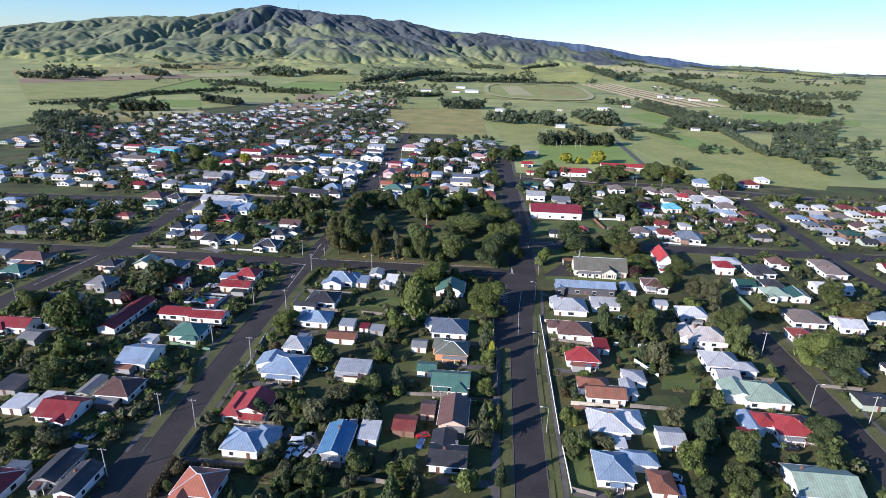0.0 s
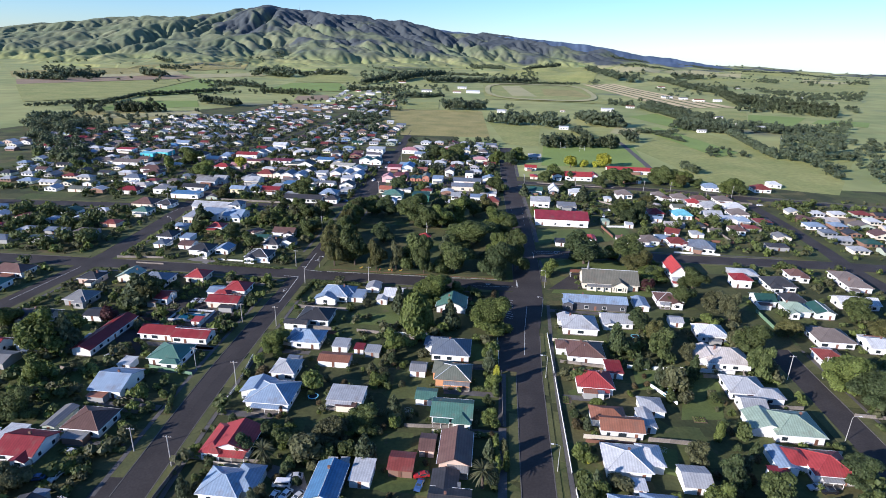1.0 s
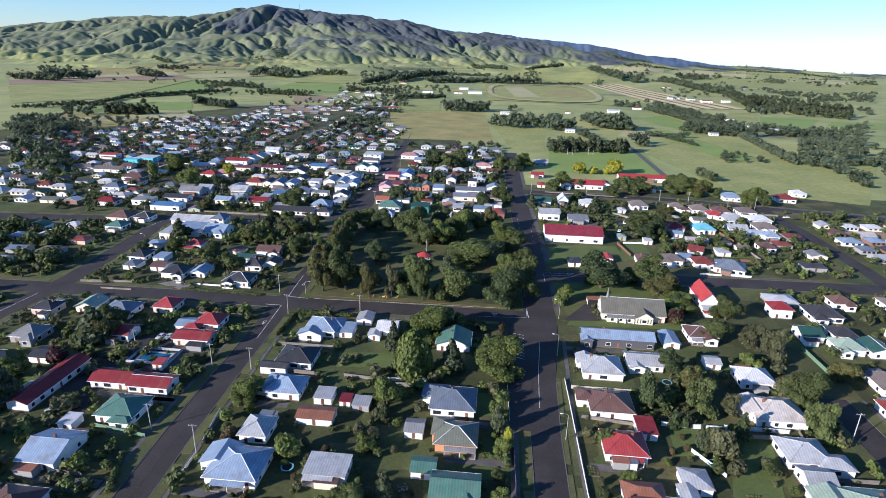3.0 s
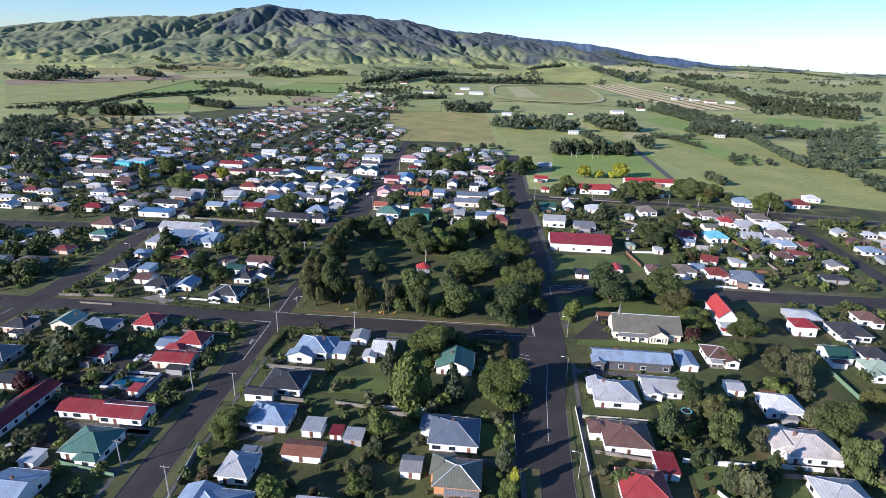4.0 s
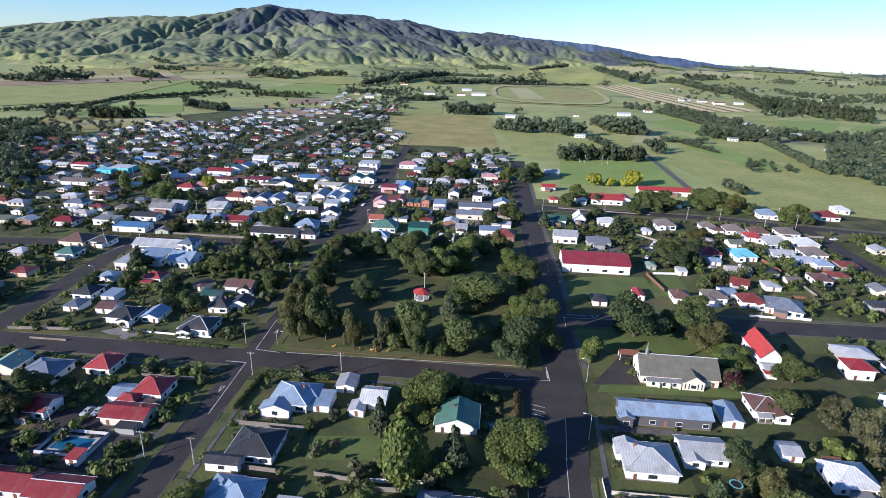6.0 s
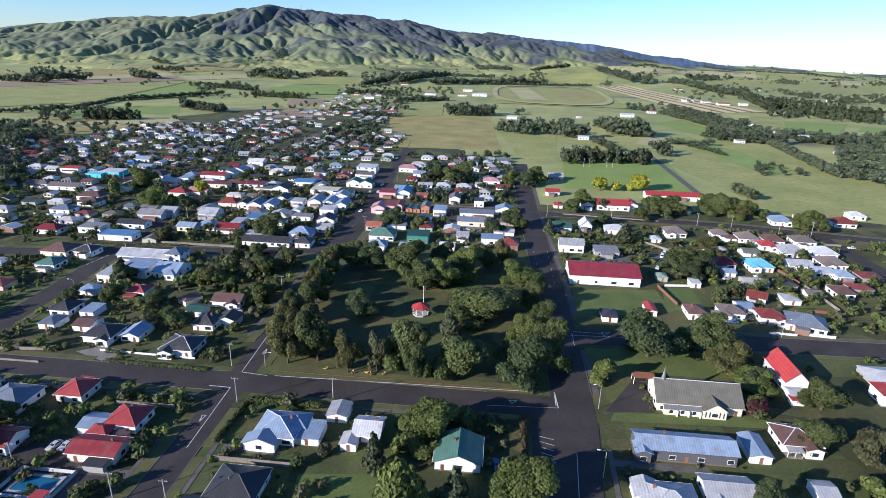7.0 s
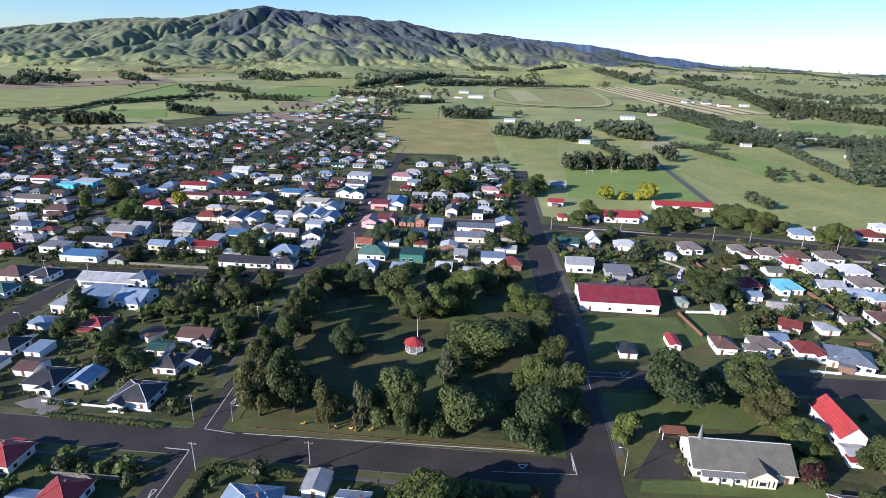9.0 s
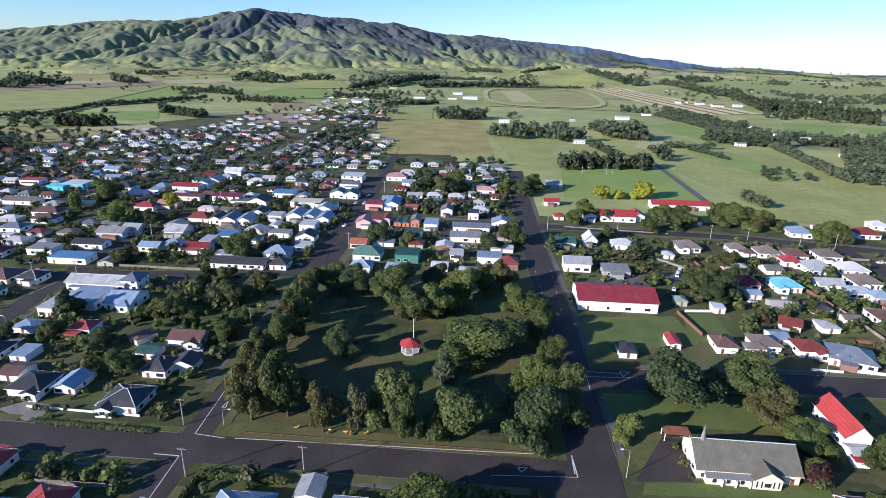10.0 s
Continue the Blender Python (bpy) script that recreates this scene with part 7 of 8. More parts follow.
POLE_SHAFT = {}
ARM = mesh("crossarm", *box(-1.2, -0.06, -0.08, 1.2, 0.06, 0.08), M_WOOD)
INSULATOR = mesh("insulator", *tube([(0, 0, 0), (0, 0, 0.1), (0, 0, 0.2)], [0.05, 0.07, 0.03], 6), M_TRIM)
LAMP_ARM = mesh("arm", *tube([(0, 0, 8.4), (0.35, 0, 8.95), (1.2, 0, 9.15), (1.9, 0, 9.15)], [0.06, 0.055, 0.05, 0.05], 6), M_STEEL)
LAMP_HEAD = mesh("lamp_head", *join(box(1.7, -0.14, 9.08, 2.5, 0.14, 9.24), box(1.85, -0.1, 9.02, 2.4, 0.1, 9.08)), M_TRIM)
LAMP_POLE = mesh("pole", *tube([(0, 0, 0), (0, 0, 1.2), (0, 0, 8.6)], [0.12, 0.10, 0.06], 8), M_CONC)


def street_lamp(x, y, h, turn):
    x, y = kerbside(x, y)
    ob = thing("street_lamp", x, y, 0, turn, "tall pale street lamp with a curved arm", "street lamp", "street lamps")
    ob.scale = (1, 1, h / 9.2)
    part("pole", LAMP_POLE, ob)
    part("arm", LAMP_ARM, ob)
    part("lamp_head", LAMP_HEAD, ob)
    return ob


def wire(a, b, sag=0.6):
    pts = [Vector(a).lerp(Vector(b), i / 8) - Vector((0, 0, sag * 4 * (i / 8) * (1 - i / 8))) for i in range(9)]
    return tagged(new("power_line", mesh("power_line", *tube(pts, [0.02] * 9, 4), M_WIRE)), "thin dark power line between poles", "power line", "power lines")


def car_meshes(kind):
    """Half-profile lofted across the width: body, glass band, wheels."""
    if kind == "car":
        prof = [(-2.15, 0.35), (-2.2, 0.75), (-1.7, 0.92), (-0.75, 0.98), (-0.25, 1.42), (1.05, 1.45), (1.75, 1.02), (2.15, 0.95), (2.2, 0.5), (2.1, 0.32)]
        glass = (2, 3, 4, 5, 6)
    else:
        prof = [(-2.35, 0.4), (-2.4, 0.95), (-2.15, 1.1), (-1.5, 1.95), (-1.2, 2.05), (2.2, 2.05), (2.35, 1.9), (2.4, 0.6), (2.35, 0.35)]
        glass = (2, 3)
    V = []
    for side in (-1, 1):
        for x, z in prof:
            V.append((x, side * (0.86 if z < 1.1 else 0.68 if kind == "car" else 0.82), z))
    n = len(prof)
    Fc = [tuple(reversed(range(n))), tuple(range(n, 2 * n))] + [(i, (i + 1) % n, n + (i + 1) % n, n + i) for i in range(n)]
    return V, Fc, n


CAR_PARTS = {}


def car(x, y, turn, colour, kind="car"):
    key = (kind, colour)
    if key not in CAR_PARTS:
        V, Fc, n = car_meshes(kind)
        body = mesh("body", V, Fc, M_CAR[colour])
        if kind == "car":
            side = [[(-0.6, s, 1.0), (-0.25, s * 0.8, 1.36), (1.0, s * 0.8, 1.38), (1.5, s, 1.04)] for s in (-0.885, 0.885)]
            front = [(-0.78, -0.62, 1.02), (-0.30, -0.56, 1.40), (-0.30, 0.56, 1.40), (-0.78, 0.62, 1.02)]
            rear = [(1.72, -0.62, 1.08), (1.12, -0.56, 1.43), (1.12, 0.56, 1.43), (1.72, 0.62, 1.08)]
        else:
            side = [[(-1.75, s, 1.25), (-1.4, s * 0.97, 1.85), (2.0, s * 0.97, 1.85), (2.0, s, 1.25)] for s in (-0.89, 0.89)]
            front = [(-2.12, -0.7, 1.18), (-1.56, -0.66, 1.9), (-1.56, 0.66, 1.9), (-2.12, 0.7, 1.18)]
            rear = [(2.39, -0.66, 1.2), (2.36, -0.64, 1.85), (2.36, 0.64, 1.85), (2.39, 0.66, 1.2)]
        panes = []
        for q in (*side, front, rear):
            c = sum((Vector(p) for p in q), Vector()) / 4
            out = (c - Vector((0.2, 0, 0.9))).normalized() * 0.03
            panes.append(mesh("window", [Vector(p) for p in q] + [Vector(p) + out for p in q], [(3, 2, 1, 0), (4, 5, 6, 7), (0, 1, 5, 4), (1, 2, 6, 5), (2, 3, 7, 6), (3, 0, 4, 7)], M_GLASS))
        wheel = mesh("wheel", *tube([(0, -0.11, 0), (0, 0.11, 0)], [0.33, 0.33], 12), M_TYRE)
        CAR_PARTS[key] = body, panes, wheel
    body, panes, wheel = CAR_PARTS[key]
    ob = thing(kind, x, y, 0.04, turn, "%s parked %s with dark windows" % (colour, "van" if kind == "van" else "car"), kind, "parked vehicles")
    part("body", body, ob)
    for p in panes:
        part("window", p, ob)
    for wx in (-1.35, 1.35):
        for wy in (-0.78, 0.78):
            part("wheel", wheel, ob, pose(wx, wy, 0.33))
    return ob



def hedge(x0, y0, x1, y1, w, h, tint):
    """A clipped hedge: a long bank of small leaf clumps."""
    rng = random.Random(int(abs(x0 * 3 + y0)))
    L = math.hypot(x1 - x0, y1 - y0)
    n = max(2, int(L / (w * 0.55)))
    lobes = [(x0 + (x1 - x0) * (i + 0.5) / n, y0 + (y1 - y0) * (i + 0.5) / n, h * 0.5, w * rng.uniform(0.5, 0.6), h / w * 0.95) for i in range(n)]
    V, Fc = lumps(rng, lobes, int(L * h * 16), 0.24)
    ob = thing("hedge", 0, 0, 0, 0, "%s clipped garden hedge along a boundary" % TINT_WORDS[tint], "hedge", "garden hedges")
    part("foliage", mesh("foliage", V, Fc, M_LEAF[tint]), ob)
    return ob



def clothesline(x, y):
    """A rotary clothesline on a lawn."""
    ob = thing("clothesline", x, y, 0, x * 31 % 90, "grey rotary clothesline standing on a back lawn", "clothesline", "clotheslines")
    part("pole", mesh("pole", *tube([(0, 0, 0), (0, 0, 2.0)], [0.04, 0.03], 6), M_STEEL), ob)
    arm = mesh("arm", *tube([(0, 0, 1.55), (1.7, 0, 2.05)], [0.03, 0.02], 5), M_STEEL)
    for k in range(4):
        part("arm", arm, ob, pose(0, 0, 0, 0, 0, 90 * k))
    for r in (0.8, 1.6):
        ring = [Vector((r * math.cos(a), r * math.sin(a), 1.56 + r * 0.29)) for a in (0, math.pi / 2, math.pi, 1.5 * math.pi, 2 * math.pi)]
        part("line", mesh("line", *tube(ring, [0.012] * 5, 4), M_TRIM), ob)


def trampoline(x, y):
    ob = thing("trampoline", x, y, 0, 0, "round backyard trampoline with a pale blue rim", "trampoline", "trampolines")
    n = 24
    V = [(r * math.cos(6.2832 * i / n), r * math.sin(6.2832 * i / n), 0.8) for r in (1.35, 1.75) for i in range(n)]
    part("rim", mesh("rim", V, [(i, (i + 1) % n, n + (i + 1) % n, n + i) for i in range(n)], M_ROOF["turquoise"]), ob)
    part("mat", mesh("mat", [(v[0], v[1], 0.78) for v in V[:n]], [tuple(range(n))], M_TYRE), ob)
    leg = mesh("leg", *tube([(1.6, 0, 0), (1.6, 0, 0.8)], [0.04, 0.04], 6), M_STEEL)
    for k in range(4):
        part("leg", leg, ob, pose(0, 0, 0, 0, 0, 45 + 90 * k))


def garden_bed(x, y, w, d):
    """A dug bed with low rows of plants."""
    rng = random.Random(int(x * 5 + y))
    ob = thing("garden_bed", x, y, 0, 0, "dug brown vegetable bed with low green rows", "garden bed", "vegetable beds")
    part("soil", mesh("soil", *box(-w / 2, -d / 2, 0, w / 2, d / 2, 0.12), M_SOIL), ob)
    for r in range(int(d)):
        L = [(-w / 2 + 0.4 + k * 0.7, -d / 2 + 0.5 + r, 0.25, 0.26, 0.8) for k in range(int((w - 0.4) / 0.7))]
        part("plant_row", mesh("plant_row", *lumps(rng, L, 60, 0.12), M_LEAF["light"]), ob)


# yards, markings, fences, poles and vehicles
fence(23.0, 221.6, 23.3, 192.7, 'white', 0.9)
fence(23.3, 190.5, 23.7, 142.4, 'white', 0.9)
fence(24.0, 136.6, 24.6, 118.7, 'white', 1.0)
fence(26.1, 200.6, 43.3, 198.5, 'timber', 1.3)
fence(50.0, 199.8, 73.4, 199.5, 'white', 1.6)
fence(68.8, 200.7, 87.9, 200.7, 'white', 1.6)
fence(3.2, 214.5, 3.7, 196.1, 'white', 1.0)
fence(4.6, 190.1, 5.2, 160.4, 'timber', 1.4)
fence(28.9, 158.1, 44.0, 157.9, 'cream', 1.6)
fence(47.8, 159.0, 60.1, 158.8, 'timber', 1.6)
fence(-81.1, 135.5, -58.8, 135.9, 'timber', 1.5)
fence(55.5, 188.7, 61.8, 178.9, 'white', 1.3)
fence(117.5, 256.2, 118.2, 237.5, 'green', 1.6)
fence(116.7, 179.7, 130.1, 179.1, 'timber', 1.4)
fence(-30.9, 116.8, -14.3, 115.7, 'timber', 1.5)
fence(-81.6, 132.5, -81.5, 119.0, 'timber', 1.6)
fence(-85.6, 189.6, -83.5, 174.7, 'white', 1.1)
fence(-85.4, 200.9, -67.6, 197.4, 'cream', 1.5)
fence(-82.9, 170.0, -82.8, 162.5, 'white', 1.0)
fence(-125.9, 158.9, -108.1, 158.4, 'timber', 1.2)
fence(-118.1, 177.5, -100.8, 174.8, 'green', 1.4)
fence(-147.3, 172.6, -135.0, 170.9, 'timber', 1.4)
fence(24.5, 120.0, 30.7, 118.4, 'timber', 1.3)
fence(85.5, 180.6, 102.0, 181.3, 'timber', 1.5)
fence(67.8, 200.1, 59.7, 200.3, 'white', 1.4)
fence(91.1, 202.0, 88.2, 185.3, 'timber', 1.3)
fence(-8.1, 192.7, 2.8, 193.3, 'timber', 1.3)
fence(-24.4, 156.5, -4.1, 157.9, 'timber', 1.4)
fence(-52.9, 213.5, -40.5, 212.5, 'timber', 1.4)
fence(-38.1, 212.9, -23.8, 213.9, 'white', 1.4)
fence(-196.1, 275.8, -172.1, 278.3, 'timber', 1.3)
fence(-171.9, 280.5, -166.3, 279.7, 'timber', 1.2)
fence(-151.9, 280.7, -115.1, 279.9, 'white', 0.9)
fence(-83.0, 214.0, -63.1, 213.0, 'timber', 1.6)
fence(-38.1, 209.9, -17.4, 210.9, 'timber', 1.6)
fence(-181.9, 270.0, -167.3, 270.1, 'timber', 0.9)
fence(69.0, 374.1, 72.7, 353.2, 'brown', 1.6)
fence(72.8, 375.3, 86.1, 376.7, 'white', 1.3)
fence(137.9, 406.8, 140.8, 387.8, 'brown', 1.7)
fence(117.6, 331.4, 128.2, 330.2, 'white', 1.3)
fence(103.0, 331.0, 113.6, 330.5, 'white', 1.1)
fence(131.6, 354.9, 144.5, 354.0, 'brown', 1.5)
fence(142.1, 385.6, 143.9, 357.7, 'timber', 1.4)
fence(-307.8, 433.9, -264.2, 432.2, 'white', 1.2)
fence(-200.5, 395.0, -150.8, 394.6, 'timber', 1.4)
fence(-260.6, 442.0, -262.1, 495.7, 'timber', 1.5)
fence(66.2, 454.1, 91.2, 426.7, 'timber', 1.3)
fence(35.1, 495.7, 97.8, 489.4, 'timber', 0.8)
fence(-334.8, 506.5, -327.6, 559.3, 'timber', 1.2)
fence(166.4, 456.1, 195.5, 454.5, 'timber', 1.4)
fence(137.5, 438.2, 147.1, 416.1, 'timber', 1.5)
fence(96.6, 444.8, 98.8, 427.9, 'brown', 1.5)
power_pole(-96.5, 110.4, 9.0, 0)
power_pole(-97.2, 136.5, 8.0, 0)
power_pole(-83.8, 132.2, 10.0, 0)
power_pole(-82.9, 170.0, 10.0, 0)
power_pole(105.3, 199.6, 10.0, 0)
power_pole(121.3, 160.2, 10.0, 0)
power_pole(118.6, 202.3, 9.0, 0)
power_pole(-101.3, 178.5, 9.0, 0)
power_pole(-96.6, 277.9, 9.0, 0)
power_pole(-100.5, 214.1, 9.0, 0)
power_pole(-86.0, 213.4, 9.0, 0)
power_pole(-58.8, 265.4, 9.0, 0)
power_pole(-133.8, 221.8, 8.0, 0)
power_pole(-88.9, 257.6, 9.0, 0)
power_pole(-105.4, 339.3, 9.0, 0)
power_pole(-206.4, 381.0, 10.0, 0)
power_pole(-224.8, 378.0, 10.0, 0)
power_pole(-204.1, 435.9, 10.0, 0)
power_pole(-95.3, 435.3, 10.0, 0)
power_pole(-312.0, 532.3, 9.0, 0)
power_pole(-202.9, 519.4, 9.0, 0)
power_pole(120.9, 484.2, 9.0, 0)
power_pole(142.5, 485.6, 9.0, 0)
power_pole(167.4, 472.8, 9.0, 0)
power_pole(187.2, 476.0, 10.0, 0)
power_pole(66.2, 488.8, 9.0, 0)
power_pole(-95.0, 570.3, 9.0, 0)
power_pole(5.2, 476.0, 9.0, 0)
power_pole(24.0, 493.7, 9.0, 0)
power_pole(74.0, 325.3, 8.0, 0)
street_lamp(19.9, 143.0, 9.0, 180)
street_lamp(19.0, 189.5, 9.0, 180)
street_lamp(-201.8, 203.1, 9.0, 180)
street_lamp(106.9, 166.7, 9.0, 0)
street_lamp(21.0, 238.2, 9.0, 180)
street_lamp(22.9, 269.4, 9.0, 180)
street_lamp(-190.2, 319.2, 10.0, 180)
street_lamp(106.9, 328.0, 8.0, 0)
street_lamp(-88.4, 278.6, 6.0, 0)
car(-51.9, 128.8, 5, 'white', 'van')
car(-52.4, 124.2, 80, 'white', 'car')
car(-49.7, 125.3, 70, 'white', 'car')
car(-46.4, 125.0, 60, 'silver', 'car')
car(-49.6, 131.9, 10, 'silver', 'car')
car(-135.8, 183.1, 60, 'silver', 'car')
car(-113.8, 133.6, -10, 'silver', 'car')
car(-115.2, 123.4, 10, 'blue', 'car')
car(-110.8, 124.4, 80, 'white', 'car')
car(40.4, 138.9, 10, 'white', 'car')
car(52.6, 127.6, -20, 'white', 'car')
car(-16.6, 132.8, 80, 'blue', 'car')
car(-16.6, 136.5, 20, 'red', 'car')
car(-6.6, 238.8, 100, 'blue', 'car')
car(-129.3, 230.5, 80, 'silver', 'car')
car(-126.2, 230.9, 80, 'silver', 'car')
car(90.4, 143.9, 5, 'black', 'car')
car(87.7, 144.8, 10, 'silver', 'car')
car(82.2, 418.0, 70, 'white', 'van')
car(95.0, 424.8, 70, 'white', 'van')
car(75.1, 399.2, 70, 'white', 'car')
car(-140.9, 456.8, 60, 'white', 'car')
car(-152.1, 546.3, 30, 'white', 'van')
car(-143.7, 555.3, 30, 'white', 'van')
car(-157.1, 576.2, 0, 'red', 'car')
car(-155.0, 460.3, 80, 'white', 'car')
car(-150.7, 458.6, 80, 'silver', 'car')
car(-378.0, 525.3, 20, 'white', 'car')
car(-355.2, 514.9, 0, 'white', 'car')
car(-133.0, 388.7, 0, 'red', 'car')
car(-141.3, 384.3, 0, 'silver', 'car')
car(-104.6, 555.3, 80, 'white', 'car')
car(-102.8, 533.1, 80, 'white', 'car')
car(-94.2, 543.1, 80, 'blue', 'car')
car(-114.2, 672.4, 80, 'white', 'car')
car(1.8, 481.3, 80, 'silver', 'car')
car(27.8, 604.0, 0, 'silver', 'car')
car(199.7, 451.6, 10, 'white', 'car')
car(124.4, 395.4, 10, 'white', 'car')
car(106.9, 389.5, 20, 'silver', 'car')
car(-39.3, 457.2, 0, 'silver', 'car')
car(-28.5, 448.5, 10, 'white', 'car')
car(47.5, 428.1, 0, 'black', 'car')
car(52.6, 431.5, 0, 'silver', 'car')
car(-115.1, 308.2, 30, 'black', 'car')
car(52.7, 121.1, 80, 'blue', 'van')
car(-117.3, 319.0, 10, 'silver', 'car')
car(-128.5, 167.8, 10, 'silver', 'car')
car(91.5, 339.2, 5, 'blue', 'car')
car(98.9, 342.0, 5, 'black', 'car')
area('asphalt', (-152.6, 204.6), (-124.3, 176.7), (-130.8, 199.6), (-143.0, 220.8))
area('asphalt', (-139.8, 206.4), (-109.9, 206.9), (-104.4, 236.3), (-140.5, 230.9))
area('asphalt', (-350.2, 503.6), (-240.0, 515.8), (-248.5, 617.2), (-400.0, 562.3))
area('asphalt', (-170.5, 435.1), (-98.0, 470.1), (-108.6, 549.1), (-189.6, 509.0))
area('asphalt', (-168.1, 367.2), (-115.9, 382.4), (-118.6, 397.3), (-175.4, 384.3))
area('asphalt', (-42.1, 451.4), (-10.5, 456.7), (-3.3, 520.1), (-47.3, 502.3))
area('concrete', (37.9, 402.8), (89.5, 407.1), (94.5, 423.1), (53.6, 420.7))
area('asphalt', (27.4, 268.2), (42.7, 269.7), (46.4, 286.9), (39.4, 287.6))
area('asphalt', (39.4, 287.6), (45.7, 288.3), (45.6, 291.0), (39.9, 290.8))
area('gravel', (-61.6, 134.2), (-42.0, 123.2), (-47.6, 133.4), (-57.1, 136.1))
area('asphalt', (-198.3, 401.4), (-193.8, 433.3), (-168.1, 430.3), (-180.6, 455.9))
area('concrete', (-134.9, 220.8), (-114.4, 221.1), (-109.1, 210.1), (-124.7, 209.6))
area('gravel', (-160.0, 279.0), (-144.2, 273.5), (-143.6, 282.5), (-154.3, 283.6))
area('dirt', (203, 394), (230, 383), (256, 428), (232, 450))
area('dry', (-84, 274.6), (8, 274.6), (8, 279.5), (-86, 281.0))
mark(17.7, 297.0, 17.6, 270.0, 0.16, 0)
mark(17.6, 270.0, 16.6, 254.0, 0.16, 0)
mark(16.6, 254.0, 14.3, 226.0, 0.16, 0)
mark(14.3, 226.0, 13.3, 204.0, 0.16, 0)
mark(12.1, 276.4, 12.6, 268.0, 0.30, 0)
mark(-10.1, 266.4, 12.6, 268.0, 0.15, 0)
mark(-96.4, 299.0, -95.0, 274.2, 0.20, 0)
mark(-95.0, 274.2, -85.5, 273.2, 0.25, 0)
mark(-93.2, 287.2, -91.9, 287.3, 0.25, 0)
mark(-93.2, 287.2, -92.6, 290.3, 0.25, 0)
mark(-91.9, 287.3, -92.6, 290.3, 0.25, 0)
mark(-101.9, 264.9, -94.6, 264.8, 0.30, 0)
mark(-94.6, 264.8, -93.1, 234.9, 0.20, 0)
mark(-96.2, 249.6, -95.0, 249.5, 0.25, 0)
mark(-96.2, 249.6, -95.6, 246.4, 0.25, 0)
mark(-95.0, 249.5, -95.6, 246.4, 0.25, 0)
mark(5.7, 253.2, 9.9, 252.1, 0.20, 0)
mark(5.8, 250.8, 9.9, 249.5, 0.20, 0)
mark(5.9, 248.4, 9.8, 247.1, 0.20, 0)
mark(6.0, 246.0, 9.8, 244.7, 0.20, 0)
mark(6.1, 243.7, 9.8, 242.3, 0.20, 0)
mark(6.2, 241.5, 9.7, 240.0, 0.20, 0)
mark(6.3, 239.3, 9.7, 237.8, 0.20, 0)
mark(6.4, 237.1, 9.7, 235.6, 0.20, 0)
mark(6.5, 235.0, 9.6, 233.5, 0.20, 0)
mark(12.0, 276.7, 12.0, 269.2, 0.30, 0)
mark(23.0, 321.2, 34.8, 321.2, 0.20, 0)
mark(22.4, 319.6, 22.3, 309.7, 0.20, 0)
mark(19.3, 417.8, 19.6, 365.1, 0.13, 1)
mark(11.0, 424.7, 14.1, 344.2, 0.12, 1)
mark(21.5, 317.9, 44.6, 319.3, 0.20, 0)
mark(-208.5, 220.7, -205.5, 261.3, 0.20, 0)
mark(-208.7, 202.1, -207.5, 219.5, 0.20, 0)
mark(-215.2, 357.8, -211.6, 384.1, 0.20, 0)
hedge(-81.7, 117.6, -80.6, 104.2, 2.2, 2.2, 'brownish')
hedge(-78.8, 116.2, -58.8, 116.1, 1.8, 1.8, 'brownish')
hedge(-85.1, 258.2, -61.7, 258.1, 3.0, 2.0, 'oak')
hedge(-85.3, 257.1, -86.4, 238.0, 1.8, 1.6, 'oak')
hedge(1.1, 259.9, 1.2, 243.0, 2.0, 2.2, 'brownish')
hedge(2.1, 187.6, 2.9, 175.1, 2.0, 2.4, 'oak')
hedge(-145.6, 274.7, -107.2, 273.8, 2.4, 0.8, 'oak')
hedge(-236.0, 388.4, -180.2, 392.4, 1.6, 1.4, 'grey')
hedge(3.0, 153.9, 3.9, 140.4, 1.6, 2.2, 'light')
hedge(-125.3, 155.0, -103.8, 149.4, 1.4, 1.2, 'oak')
hedge(-116.3, 133.3, -99.7, 136.2, 2.0, 1.4, 'oak')
hedge(-102.7, 167.3, -97.4, 153.5, 1.6, 1.6, 'oak')
hedge(-72.6, 150.2, -73.9, 132.7, 2.2, 1.8, 'dark')
hedge(-4.1, 178.7, 2.6, 178.4, 1.6, 1.6, 'oak')
hedge(-14.9, 154.6, 3.4, 155.1, 1.6, 1.6, 'oak')
hedge(-178.5, 324.4, -148.5, 319.1, 3.0, 2.4, 'oak')
hedge(44.3, 436.4, 74.3, 435.0, 5.0, 1.2, 'grey')
hedge(75.7, 428.3, 96.0, 423.4, 4.0, 1.2, 'grey')
area('asphalt', (-96.7, 102.1), (-75.8, 104.6), (-81.6, 125.3), (-98.9, 122.7))
area('asphalt', (-98.9, 122.7), (-81.6, 125.3), (-83.9, 141.1), (-94.7, 136.9))
area('lawn', (24.7, 334.1), (69.4, 346.0), (67.3, 370.4), (27.5, 364.5))
area('lawn', (65.8, 346.4), (84.9, 353.0), (85.2, 376.0), (71.1, 372.7))
area('lawn', (-57.4, 219.1), (-35.5, 221.4), (-37.5, 231.8), (-58.8, 228.9))
area('lawn', (50.5, 186.1), (59.9, 187.3), (61.8, 200.1), (51.9, 198.8))
area('lawn', (60.7, 171.0), (74.3, 172.8), (81.5, 198.5), (69.9, 198.2))
area('lawn', (24.3, 124.8), (30.3, 120.4), (31.1, 135.8), (26.5, 135.2))
area('lawn', (27.0, 291.5), (84.0, 294.0), (84.0, 312.0), (26.0, 308.5))
area('lawn', (28.2, 263.5), (76.2, 266.1), (77.5, 272.7), (29.8, 267.7))
